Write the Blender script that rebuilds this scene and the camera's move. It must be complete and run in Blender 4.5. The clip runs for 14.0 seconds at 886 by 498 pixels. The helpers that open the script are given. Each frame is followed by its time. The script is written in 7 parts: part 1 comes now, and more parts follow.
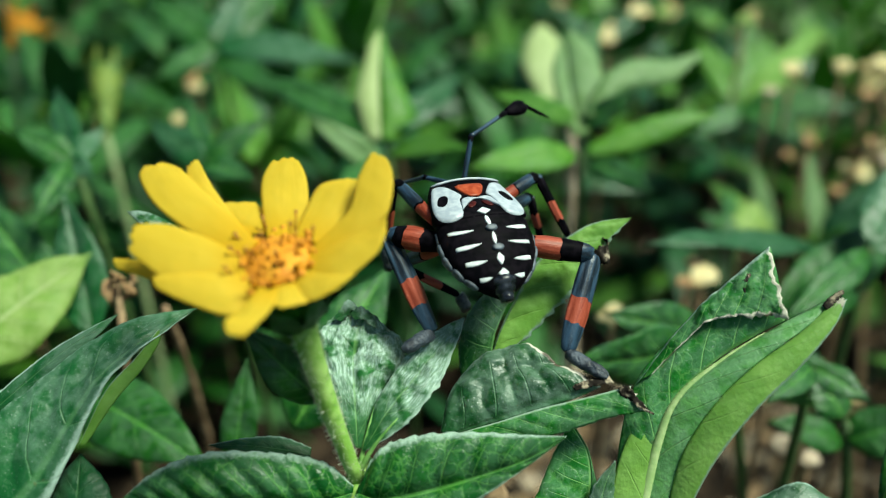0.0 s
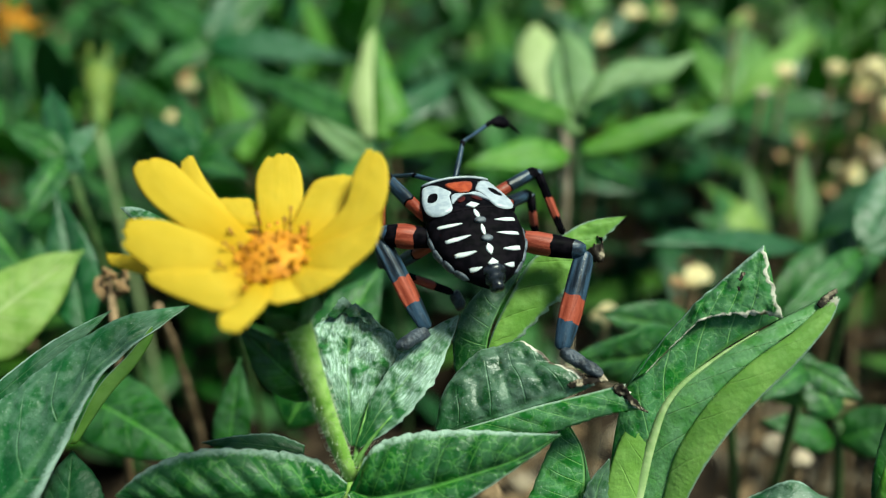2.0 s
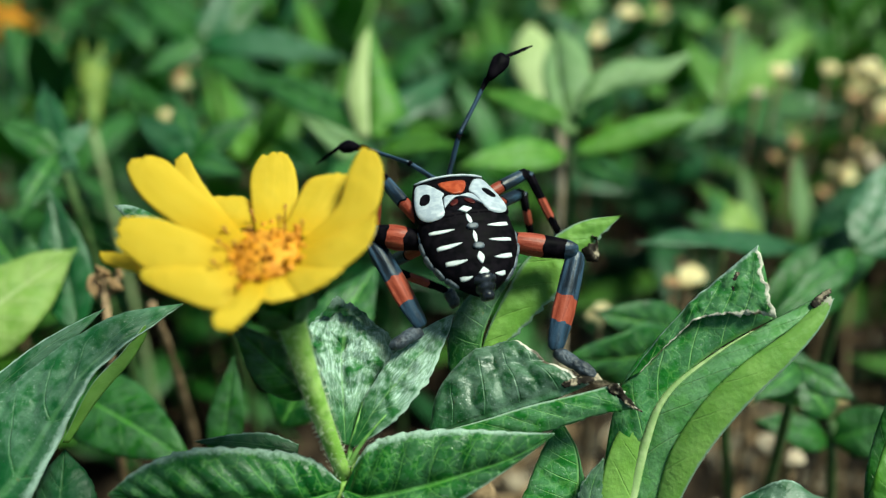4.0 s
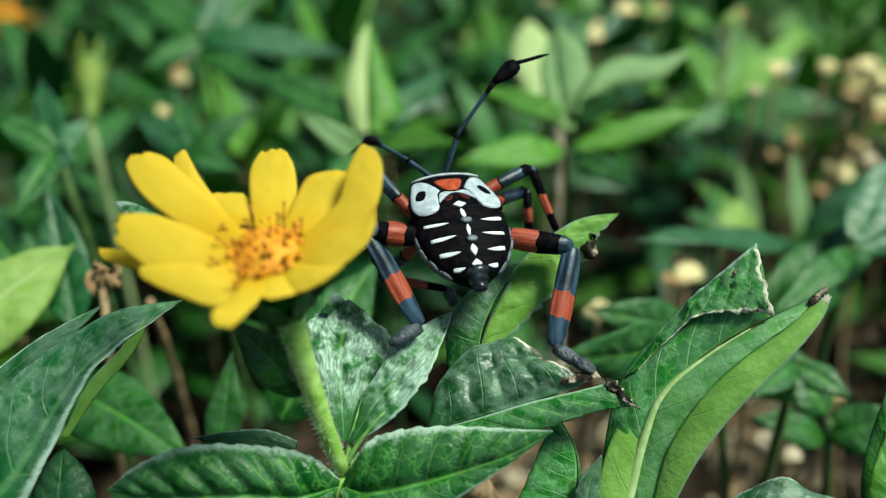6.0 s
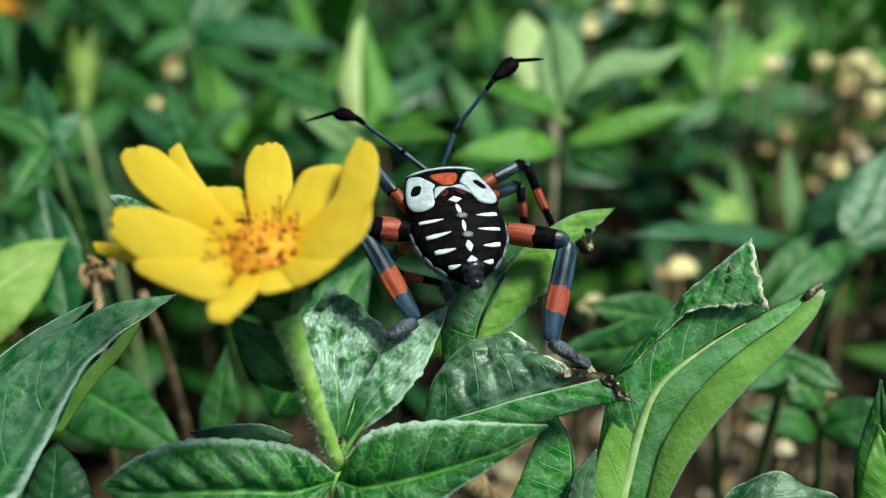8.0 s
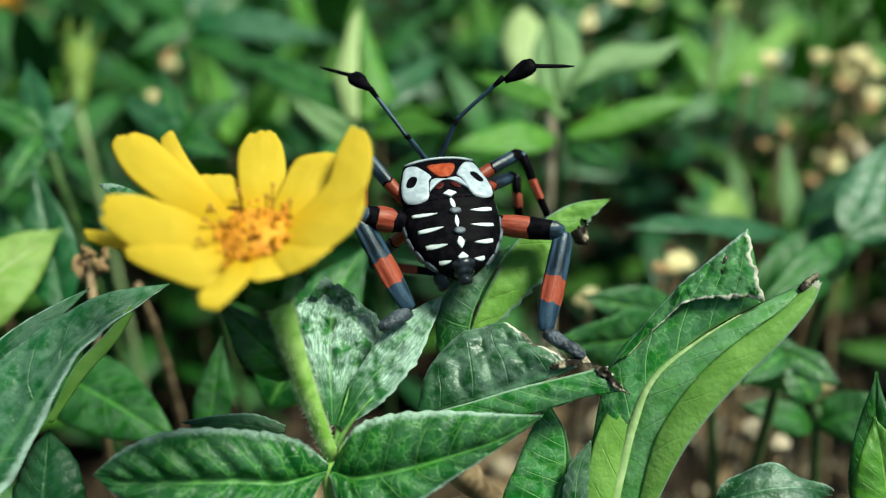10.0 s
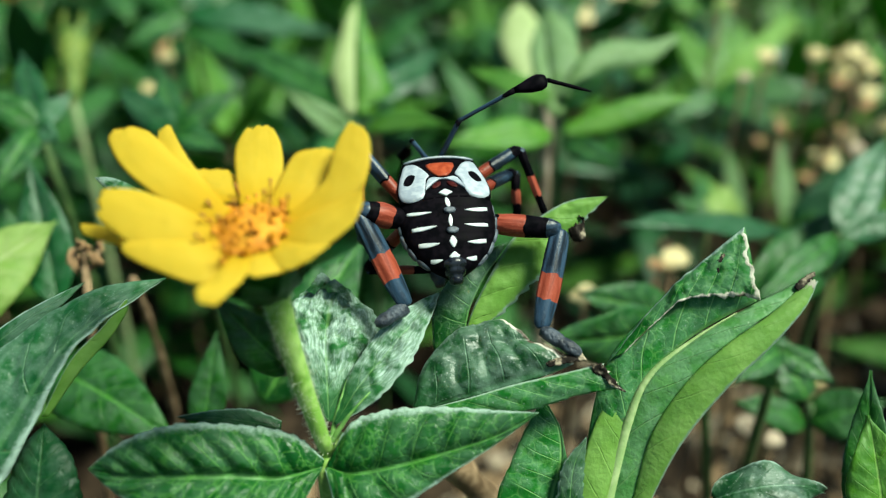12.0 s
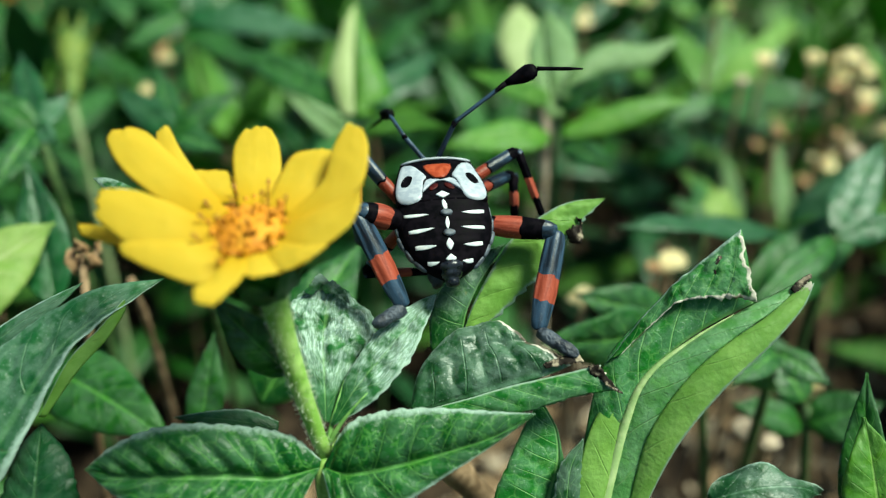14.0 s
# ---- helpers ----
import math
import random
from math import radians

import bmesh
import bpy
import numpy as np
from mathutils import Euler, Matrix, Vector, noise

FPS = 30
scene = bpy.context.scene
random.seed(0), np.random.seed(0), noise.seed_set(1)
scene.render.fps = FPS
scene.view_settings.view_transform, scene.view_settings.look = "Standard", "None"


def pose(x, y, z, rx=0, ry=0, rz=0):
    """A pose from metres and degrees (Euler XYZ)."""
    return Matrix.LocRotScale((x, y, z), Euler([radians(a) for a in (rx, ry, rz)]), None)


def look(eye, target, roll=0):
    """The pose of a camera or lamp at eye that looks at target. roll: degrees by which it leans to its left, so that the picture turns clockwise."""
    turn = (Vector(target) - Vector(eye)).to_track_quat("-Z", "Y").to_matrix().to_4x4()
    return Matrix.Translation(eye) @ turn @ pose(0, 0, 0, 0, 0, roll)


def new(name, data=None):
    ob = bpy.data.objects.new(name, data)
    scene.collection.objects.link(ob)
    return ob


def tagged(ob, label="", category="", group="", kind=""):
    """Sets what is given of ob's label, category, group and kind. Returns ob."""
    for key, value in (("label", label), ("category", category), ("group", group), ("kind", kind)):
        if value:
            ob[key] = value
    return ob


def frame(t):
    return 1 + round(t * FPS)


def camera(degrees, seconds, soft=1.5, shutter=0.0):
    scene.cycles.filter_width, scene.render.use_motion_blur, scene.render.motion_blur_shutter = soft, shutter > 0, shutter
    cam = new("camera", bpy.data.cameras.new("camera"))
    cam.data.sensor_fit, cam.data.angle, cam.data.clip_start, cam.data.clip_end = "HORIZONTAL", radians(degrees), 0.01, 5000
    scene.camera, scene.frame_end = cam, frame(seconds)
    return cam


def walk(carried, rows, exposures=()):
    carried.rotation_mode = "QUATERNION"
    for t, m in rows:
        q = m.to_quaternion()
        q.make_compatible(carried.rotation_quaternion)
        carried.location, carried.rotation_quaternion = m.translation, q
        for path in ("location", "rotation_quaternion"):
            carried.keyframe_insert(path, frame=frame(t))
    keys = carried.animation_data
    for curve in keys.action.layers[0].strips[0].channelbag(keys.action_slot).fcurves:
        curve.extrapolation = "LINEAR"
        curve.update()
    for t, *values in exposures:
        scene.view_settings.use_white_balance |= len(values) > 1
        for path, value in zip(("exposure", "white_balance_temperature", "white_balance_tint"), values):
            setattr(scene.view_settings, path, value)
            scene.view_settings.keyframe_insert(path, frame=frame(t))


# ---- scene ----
# A bug nymph on a chewed weed beside a yellow daisy, seen from a hand's width away.
cam = camera(60, 14.0, soft=1.25)
cam.data.dof.use_dof = True
cam.data.dof.focus_distance = 0.1035
cam.data.dof.aperture_fstop = 9.8
cam.data.dof.aperture_blades = 0
walk(cam, [
    (0, pose(-0.00000, 0.00000, 0.27000, 62.000, 0.000, 0.000)),
    (0.5, pose(-0.00001, -0.00019, 0.26972, 62.211, -0.095, -0.019)),
    (1, pose(-0.00019, -0.00027, 0.26957, 62.263, -0.216, -0.149)),
    (1.5, pose(-0.00039, -0.00019, 0.26949, 62.208, -0.314, -0.351)),
    (2, pose(-0.00028, -0.00001, 0.26954, 62.040, -0.461, -0.366)),
    (2.5, pose(-0.00006, 0.00014, 0.26949, 61.999, -0.503, -0.394)),
    (3, pose(-0.00030, 0.00009, 0.26945, 62.022, -0.672, -0.559)),
    (5.5, pose(-0.00018, 0.00005, 0.26938, 61.915, -0.865, -0.670)),
    (6, pose(-0.00045, 0.00005, 0.26951, 61.756, -0.984, -0.745)),
    (6.5, pose(-0.00080, 0.00012, 0.26965, 61.606, -1.134, -0.894)),
    (7, pose(-0.00076, -0.00002, 0.26954, 61.627, -1.180, -0.918)),
    (7.5, pose(-0.00083, -0.00001, 0.26945, 61.563, -1.255, -1.052)),
    (8, pose(-0.00081, 0.00019, 0.26950, 61.311, -1.327, -1.144)),
    (10.5, pose(-0.00019, 0.00031, 0.26844, 60.797, -1.679, -1.172)),
    (11, pose(-0.00034, 0.00051, 0.26866, 60.532, -1.848, -1.202)),
    (11.5, pose(-0.00032, 0.00040, 0.26864, 60.520, -1.908, -1.180)),
    (12, pose(-0.00058, 0.00050, 0.26880, 60.553, -2.097, -1.296)),
    (12.5, pose(-0.00025, 0.00055, 0.26911, 60.584, -2.056, -1.214)),
    (13, pose(-0.00046, 0.00034, 0.26897, 60.827, -2.208, -1.319)),
    (13.5, pose(-0.00030, 0.00036, 0.26905, 60.771, -2.221, -1.265)),
    (14, pose(-0.00049, 0.00024, 0.26874, 60.755, -2.284, -1.337)),
], exposures=((0.0, 0.92, 6550, -14), (8.0, 0.92, 6550, -14), (12.0, 1.04, 6550, -14), (14.0, 1.04, 6550, -14)))

# ---- light ----
SUN_HEIGHT, SUN_TURN = 62, 100
world = bpy.data.worlds.new("sky")
scene.world = world
world.use_nodes = True
wn = world.node_tree
sky = wn.nodes.new("ShaderNodeTexSky")
sky.sky_type, sky.sun_disc = "NISHITA", False
sky.sun_elevation, sky.sun_rotation = radians(SUN_HEIGHT), radians(SUN_TURN)
wn.links.new(sky.outputs[0], wn.nodes["Background"].inputs[0])
wn.nodes["Background"].inputs[1].default_value = 0.054
sun = new("sun", bpy.data.lights.new("sun", "SUN"))
sun.data.energy, sun.data.angle, sun.data.color = 4.3, radians(20), (1.0, 0.96, 0.88)
sun.matrix_basis = look((0, 0, 0), (-math.sin(radians(SUN_TURN)) * math.cos(radians(SUN_HEIGHT)),
                                    -math.cos(radians(SUN_TURN)) * math.cos(radians(SUN_HEIGHT)), -math.sin(radians(SUN_HEIGHT))))

# ---- materials ----


class Nodes:
    """A node material under construction."""

    def __init__(self, name):
        self.m = bpy.data.materials.new(name)
        self.m.use_nodes = True
        self.t = self.m.node_tree
        self.bsdf = self.t.nodes["Principled BSDF"]
        self.out = self.t.nodes["Material Output"]

    def put(self, socket, value):
        if isinstance(value, bpy.types.NodeSocket):
            self.t.links.new(value, socket)
        elif isinstance(value, tuple) and len(value) == 3 and socket.type == "RGBA":
            socket.default_value = (*value, 1)
        else:
            socket.default_value = value

    def node(self, kind, out=0, props=(), **ins):
        n = self.t.nodes.new(kind)
        for key, value in props:
            if key == "operation":
                n.operation = value
            elif key == "feature":
                n.feature = value
            elif key == "attribute_name":
                n.attribute_name = value
        for key, value in ins.items():
            self.put(n.inputs[int(key[1:])] if key[0] == "i" and key[1:].isdigit() else n.inputs[key], value)
        return n.outputs[out]

    def math(self, op, a, b=0.0, c=0.0):
        return self.node("ShaderNodeMath", props=(("operation", op),), i0=a, i1=b, i2=c)

    def mix(self, f, a, b):
        n = self.t.nodes.new("ShaderNodeMix")
        n.data_type = "RGBA"
        self.put(n.inputs[0], f)
        self.put(n.inputs[6], a)
        self.put(n.inputs[7], b)
        return n.outputs[2]

    def ramp(self, x, lo, hi):
        n = self.t.nodes.new("ShaderNodeMapRange")
        n.interpolation_type = "SMOOTHSTEP"
        self.put(n.inputs[0], x)
        n.inputs[1].default_value, n.inputs[2].default_value = lo, hi
        return n.outputs[0]

    def noise(self, scale, detail=3.0, vector=None, rough=0.55):
        n = self.t.nodes.new("ShaderNodeTexNoise")
        n.inputs["Scale"].default_value, n.inputs["Detail"].default_value, n.inputs["Roughness"].default_value = scale, detail, rough
        if vector is None:
            vector = self.node("ShaderNodeTexCoord", out=3)
        self.put(n.inputs["Vector"], vector)
        return n.outputs[0]

    def bump(self, height, strength, distance):
        n = self.t.nodes.new("ShaderNodeBump")
        n.inputs["Strength"].default_value, n.inputs["Distance"].default_value = strength, distance
        self.put(n.inputs["Height"], height)
        self.put(self.bsdf.inputs["Normal"], n.outputs[0])
        return n.outputs[0]

    def finish(self, color, rough, trans=0.0, trans_color=None, spec=0.5, normal=None):
        self.put(self.bsdf.inputs["Base Color"], color)
        self.put(self.bsdf.inputs["Roughness"], rough)
        self.put(self.bsdf.inputs["Specular IOR Level"], spec)
        if trans:
            tr = self.t.nodes.new("ShaderNodeBsdfTranslucent")
            self.put(tr.inputs[0], color if trans_color is None else trans_color)
            if normal is not None:
                self.put(tr.inputs["Normal"], normal)
            mx = self.t.nodes.new("ShaderNodeMixShader")
            mx.inputs[0].default_value = trans
            self.t.links.new(self.bsdf.outputs[0], mx.inputs[1])
            self.t.links.new(tr.outputs[0], mx.inputs[2])
            self.t.links.new(mx.outputs[0], self.out.inputs[0])
        return self.m


def leaf_material(name, deep, fresh, vein, silver=0.0, trans=0.25, rough=0.42, veins=7.0, vein_mix=0.5, mesh=0.15, spec=0.24, speck=0.0):
    """Green blade: blotches, midrib, side veins and a net between them, silvery hairs and painted sheen, dry rim."""
    k = Nodes(name)
    uv = k.node("ShaderNodeUVMap")
    sep = k.t.nodes.new("ShaderNodeSeparateXYZ")
    k.put(sep.inputs[0], uv)
    u = sep.outputs[0]
    v = k.math("ABSOLUTE", k.math("MULTIPLY_ADD", sep.outputs[1], 2.0, -1.0))
    lum = k.node("ShaderNodeObjectInfo", out=5)
    blotch = k.ramp(k.noise(260.0, 4.0), 0.36, 0.66)
    color = k.mix(k.math("ADD", k.math("MULTIPLY", blotch, 0.6), k.math("MULTIPLY", lum, 0.4)), deep, fresh)
    rib = k.math("SUBTRACT", 1.0, k.ramp(v, 0.015, 0.07))
    wig = k.math("MULTIPLY", k.noise(110.0, 2.0), 0.3)
    ph = k.math("ADD", k.math("SUBTRACT", k.math("MULTIPLY", u, veins), k.math("MULTIPLY", v, 1.3)), wig)
    saw = k.math("ABSOLUTE", k.math("SUBTRACT", k.math("FRACT", ph), 0.5))
    side = k.math("MULTIPLY", k.math("SUBTRACT", 1.0, k.ramp(saw, 0.008, 0.040)), k.math("SUBTRACT", 1.0, k.ramp(v, 0.5, 0.95)))
    vor = k.t.nodes.new("ShaderNodeTexVoronoi")
    vor.feature = "DISTANCE_TO_EDGE"
    vor.inputs["Scale"].default_value = 460.0
    warp = k.t.nodes.new("ShaderNodeVectorMath")
    warp.operation = "MULTIPLY_ADD"
    wob = k.t.nodes.new("ShaderNodeTexNoise")
    wob.inputs["Scale"].default_value = 600.0
    k.put(wob.inputs["Vector"], k.node("ShaderNodeTexCoord", out=3))
    k.put(warp.inputs[0], wob.outputs[1])
    warp.inputs[1].default_value = (0.0022, 0.0022, 0.0022)
    k.put(warp.inputs[2], k.node("ShaderNodeTexCoord", out=3))
    k.put(vor.inputs["Vector"], warp.outputs[0])
    net = k.math("SUBTRACT", 1.0, k.ramp(vor.outputs[0], 0.0, 0.09))
    lines = k.math("MAXIMUM", rib, k.math("MAXIMUM", k.math("MULTIPLY", side, 0.9), k.math("MULTIPLY", net, mesh)))
    color = k.mix(k.math("MULTIPLY", lines, vein_mix), color, vein)
    coord = k.t.nodes.new("ShaderNodeMapping")
    coord.inputs["Scale"].default_value = (0.0085, 0.0140, 1.0)
    k.put(coord.inputs[0], uv)
    hair = k.ramp(k.noise(1900.0, 3.0, coord.outputs[0], 0.7), 0.40, 0.64)
    # up to 0.5 silver paints a sheen in patches; above it hairs show
    if silver:
        patch = k.math("MULTIPLY", k.ramp(k.noise(430.0, 5.0), 0.36, 0.56), k.ramp(k.math("ADD", u, k.math("MULTIPLY", k.math("SUBTRACT", k.noise(260.0, 3.0), 0.5), 0.7)), 0.10, 0.40))
        color = k.mix(k.math("MULTIPLY", k.math("MULTIPLY", k.math("MULTIPLY_ADD", hair, 0.62 if silver > 0.5 else 0.3, 0.38 if silver > 0.5 else 0.7), patch), silver), color, (0.52, 0.67, 0.60))
    if speck:
        color = k.mix(k.math("MULTIPLY", k.ramp(k.noise(3000.0, 2.0), 0.64, 0.72), speck), color, (0.70, 0.78, 0.74))
    spots = k.ramp(k.noise(700.0, 2.0), 0.72, 0.78)
    color = k.mix(k.math("MULTIPLY", spots, 0.35), color, (0.16, 0.13, 0.05))
    wear = k.node("ShaderNodeAttribute", out=2, props=(("attribute_name", "wear"),))
    ragged = k.math("ADD", wear, k.math("MULTIPLY", k.math("SUBTRACT", k.noise(1500.0, 3.0), 0.5), 1.1))
    dry = k.mix(k.ramp(k.noise(330.0, 2.0), 0.50, 0.62), (0.58, 0.54, 0.46), (0.09, 0.065, 0.045))
    color = k.mix(k.math("MULTIPLY", k.ramp(ragged, 0.3, 0.6), k.ramp(wear, 0.05, 0.3)), color, dry)
    fuzz = k.node("ShaderNodeAttribute", out=2, props=(("attribute_name", "fuzz"),))
    downy = k.ramp(k.math("ADD", fuzz, k.math("MULTIPLY", k.math("SUBTRACT", k.noise(1600.0, 3.0), 0.5), 0.5)), 0.12, 0.5)
    color = k.mix(k.math("MULTIPLY", downy, k.ramp(fuzz, 0.01, 0.12)), color, (0.34, 0.46, 0.38))
    height = k.math("ADD", k.math("MULTIPLY", lines, -0.3), k.math("ADD", k.math("MULTIPLY", hair, 0.03 + 0.3 * silver * silver), k.math("MULTIPLY", k.noise(1100.0, 3.0), 0.6)))
    k.bump(height, 0.95, 0.00028)
    tc = k.mix(0.5, color, (0.09, 0.32, 0.02))
    return k.finish(color, k.math("ADD", rough, k.math("MULTIPLY", blotch, 0.14)), trans, tc, spec)


def plain_material(name, a, b, scale, rough, spec=0.5, bump=0.0, dist=0.0002, trans=0.0, lo=0.38, hi=0.64, metal=0.0):
    k = Nodes(name)
    f = k.ramp(k.noise(scale, 4.0), lo, hi)
    color = k.mix(f, a, b)
    if bump:
        k.bump(k.noise(scale * 2.5, 4.0), bump, dist)
    k.bsdf.inputs["Metallic"].default_value = metal
    return k.finish(color, k.math("ADD", rough, k.math("MULTIPLY", f, 0.12)), trans, None, spec)


def petal_material():
    k = Nodes("petal_yellow")
    uv = k.node("ShaderNodeUVMap")
    m = k.t.nodes.new("ShaderNodeMapping")
    m.inputs["Scale"].default_value = (1.5, 16.0, 1.0)
    k.put(m.inputs[0], uv)
    streak = k.noise(1.0, 3.0, m.outputs[0])
    sep = k.t.nodes.new("ShaderNodeSeparateXYZ")
    k.put(sep.inputs[0], uv)
    color = k.mix(k.ramp(streak, 0.35, 0.65), (0.67, 0.500, 0.045), (0.73, 0.550, 0.060))
    color = k.mix(k.math("MULTIPLY", k.math("SUBTRACT", 1.0, k.ramp(sep.outputs[0], 0.0, 0.4)), 0.7), color, (0.66, 0.40, 0.010))
    k.bump(streak, 0.14, 0.0003)
    return k.finish(color, 0.6, 0.52, (0.75, 0.53, 0.025), 0.12)


LEAF_DARK = leaf_material("leaf_dark", (0.004, 0.040, 0.005), (0.011, 0.083, 0.009), (0.17, 0.42, 0.07), 0.05, 0.22, 0.32, 5.0, 0.9, 0.22, speck=0.25, spec=0.24)
LEAF_FRONT = leaf_material("leaf_front", (0.005, 0.052, 0.007), (0.015, 0.104, 0.012), (0.13, 0.34, 0.06), 0.06, 0.24, 0.32, 8.0, 0.62, 0.5, speck=0.10, spec=0.26)
# near-white green: the highlight on sunlit leaves, put into the colour
LEAF_HIGHLIGHT = leaf_material("leaf_highlight", (0.32, 0.42, 0.15), (0.48, 0.56, 0.27), (0.6, 0.66, 0.4), 0.0, 0.35, 0.42, spec=0.3)
LEAF_SILVER = leaf_material("leaf_silver", (0.008, 0.065, 0.012), (0.021, 0.128, 0.024), (0.20, 0.38, 0.12), 0.80, 0.18, 0.42, spec=0.34)
# dark leaf whose blue-grey sheen is partly painted as silver patches
LEAF_DARK_SHEEN = leaf_material("leaf_dark_sheen", (0.003, 0.030, 0.006), (0.010, 0.074, 0.014), (0.10, 0.26, 0.10), 0.16, 0.18, 0.36, 4.5, 0.28, 0.16, speck=0.25, spec=0.46)
LEAF_NET = leaf_material("leaf_net", (0.011, 0.095, 0.010), (0.026, 0.172, 0.018), (0.22, 0.46, 0.12), 0.12, 0.26, 0.36, 7.0, 0.8, 0.26, speck=0.2, spec=0.22)
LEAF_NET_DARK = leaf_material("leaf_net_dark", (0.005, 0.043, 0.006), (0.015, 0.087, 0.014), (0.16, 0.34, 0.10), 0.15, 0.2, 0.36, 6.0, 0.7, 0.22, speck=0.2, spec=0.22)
LEAF_HAIRY = leaf_material("leaf_hairy", (0.006, 0.058, 0.012), (0.016, 0.102, 0.025), (0.14, 0.30, 0.12), 0.14, 0.2, 0.36, 6.0, 0.35, 0.08, speck=0.14, spec=0.34)
# paler green that holds the sheen of the eaten leaf's upper face
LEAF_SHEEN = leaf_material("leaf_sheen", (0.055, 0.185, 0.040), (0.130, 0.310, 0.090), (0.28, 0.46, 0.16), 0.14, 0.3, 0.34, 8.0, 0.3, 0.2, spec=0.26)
LEAF_MID = leaf_material("leaf_mid", (0.006, 0.043, 0.004), (0.020, 0.109, 0.008), (0.12, 0.34, 0.05), 0.05, 0.25, 0.36, spec=0.28)
LEAF_LIGHT = leaf_material("leaf_light", (0.036, 0.139, 0.007), (0.088, 0.230, 0.015), (0.30, 0.48, 0.12), 0.04, 0.30, 0.38, spec=0.26)
# lit leaf greens: light that shines through is put into the colour
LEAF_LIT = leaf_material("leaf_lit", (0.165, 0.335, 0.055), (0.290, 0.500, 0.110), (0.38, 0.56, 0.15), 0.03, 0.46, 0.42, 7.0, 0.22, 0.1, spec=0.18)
# brighter copy of the lit green, for an edge turned from the sun
LEAF_LIT_EDGE = leaf_material("leaf_lit_edge", (0.20, 0.39, 0.075), (0.35, 0.56, 0.15), (0.44, 0.60, 0.20), 0.03, 0.55, 0.42, 7.0, 0.22, 0.1, spec=0.18)
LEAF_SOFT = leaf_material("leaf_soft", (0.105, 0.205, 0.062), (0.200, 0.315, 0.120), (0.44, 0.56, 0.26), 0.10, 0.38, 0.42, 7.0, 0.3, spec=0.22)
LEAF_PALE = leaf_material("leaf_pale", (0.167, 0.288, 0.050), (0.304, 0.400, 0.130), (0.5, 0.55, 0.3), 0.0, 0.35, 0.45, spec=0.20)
LEAF_GREY = leaf_material("leaf_grey", (0.004, 0.040, 0.007), (0.010, 0.078, 0.018), (0.13, 0.28, 0.10), 0.05, 0.2, 0.30, 6.0, 0.3, spec=0.28)
LEAF_DRY = plain_material("leaf_dry", (0.010, 0.007, 0.005), (0.30, 0.25, 0.18), 800.0, 0.75, 0.15, 0.6, lo=0.50, hi=0.66)
# dry leaf made near-white, so that sun glints sit in the colour
DRY_GLINT = plain_material("leaf_dry_glint", (0.76, 0.64, 0.34), (0.95, 0.87, 0.56), 120.0, 0.6, 0.3, 0.3, trans=0.45)
RUST = plain_material("leaf_rust", (0.16, 0.09, 0.045), (0.42, 0.26, 0.13), 300.0, 0.7, 0.2, 0.5)
PETAL = petal_material()
FLORET = plain_material("floret_orange", (0.46, 0.17, 0.012), (0.56, 0.26, 0.018), 700.0, 0.6, 0.25, 0.4)
ORANGE_DISC = plain_material("floret_rusty", (0.40, 0.15, 0.006), (0.56, 0.29, 0.010), 900.0, 0.6, 0.2, 0.4)
ANTHER = plain_material("anther_brown", (0.20, 0.07, 0.012), (0.40, 0.17, 0.025), 1500.0, 0.6, 0.3)
STEM = plain_material("stem_green", (0.20, 0.37, 0.06), (0.34, 0.51, 0.14), 500.0, 0.45, 0.4, 0.35, trans=0.12)
STEM_PALE = plain_material("stem_pale", (0.26, 0.38, 0.14), (0.38, 0.48, 0.22), 500.0, 0.5, 0.4, 0.35, trans=0.12)
STEM_LEAF = plain_material("stem_leaf", (0.10, 0.24, 0.05), (0.20, 0.36, 0.10), 500.0, 0.5, 0.35, 0.35, trans=0.12)
STEM_GREY = plain_material("stem_grey", (0.12, 0.17, 0.07), (0.24, 0.29, 0.14), 500.0, 0.55, 0.3, 0.35)
STEM_DARK = plain_material("stem_dark", (0.025, 0.055, 0.015), (0.07, 0.12, 0.035), 500.0, 0.55, 0.3, 0.35)
HAIR = plain_material("hair_pale", (0.55, 0.60, 0.45), (0.75, 0.78, 0.65), 300.0, 0.5, 0.3, trans=0.4)
STEM_BROWN = plain_material("stem_brown", (0.12, 0.075, 0.04), (0.32, 0.22, 0.13), 260.0, 0.75, 0.2, 0.6)
ORANGE_DRY = plain_material("dry_orange", (0.36, 0.13, 0.015), (0.66, 0.30, 0.03), 400.0, 0.7, 0.2, 0.5)
SOIL = plain_material("soil", (0.010, 0.007, 0.005), (0.050, 0.034, 0.022), 60.0, 0.95, 0.1, 0.8, 0.004)
BLACK = plain_material("chitin_black", (0.0018, 0.0018, 0.0026), (0.005, 0.004, 0.006), 900.0, 0.42, 0.01, 0.12, 0.0001)
MAROON = plain_material("chitin_maroon", (0.02, 0.003, 0.003), (0.05, 0.006, 0.005), 1200.0, 0.3, 0.12, 0.2, 0.0001)
TAIL = plain_material("chitin_tail", (0.004, 0.005, 0.008), (0.018, 0.022, 0.032), 900.0, 0.25, 0.4, 0.3, 0.0001)
WHITE = plain_material("wax_white", (0.250, 0.285, 0.335), (0.345, 0.382, 0.425), 1100.0, 0.36, 0.45, 0.3, 0.0001)
BAR_WHITE = plain_material("wax_bar_white", (0.44, 0.48, 0.51), (0.56, 0.59, 0.60), 1100.0, 0.4, 0.4, 0.3, 0.0001)


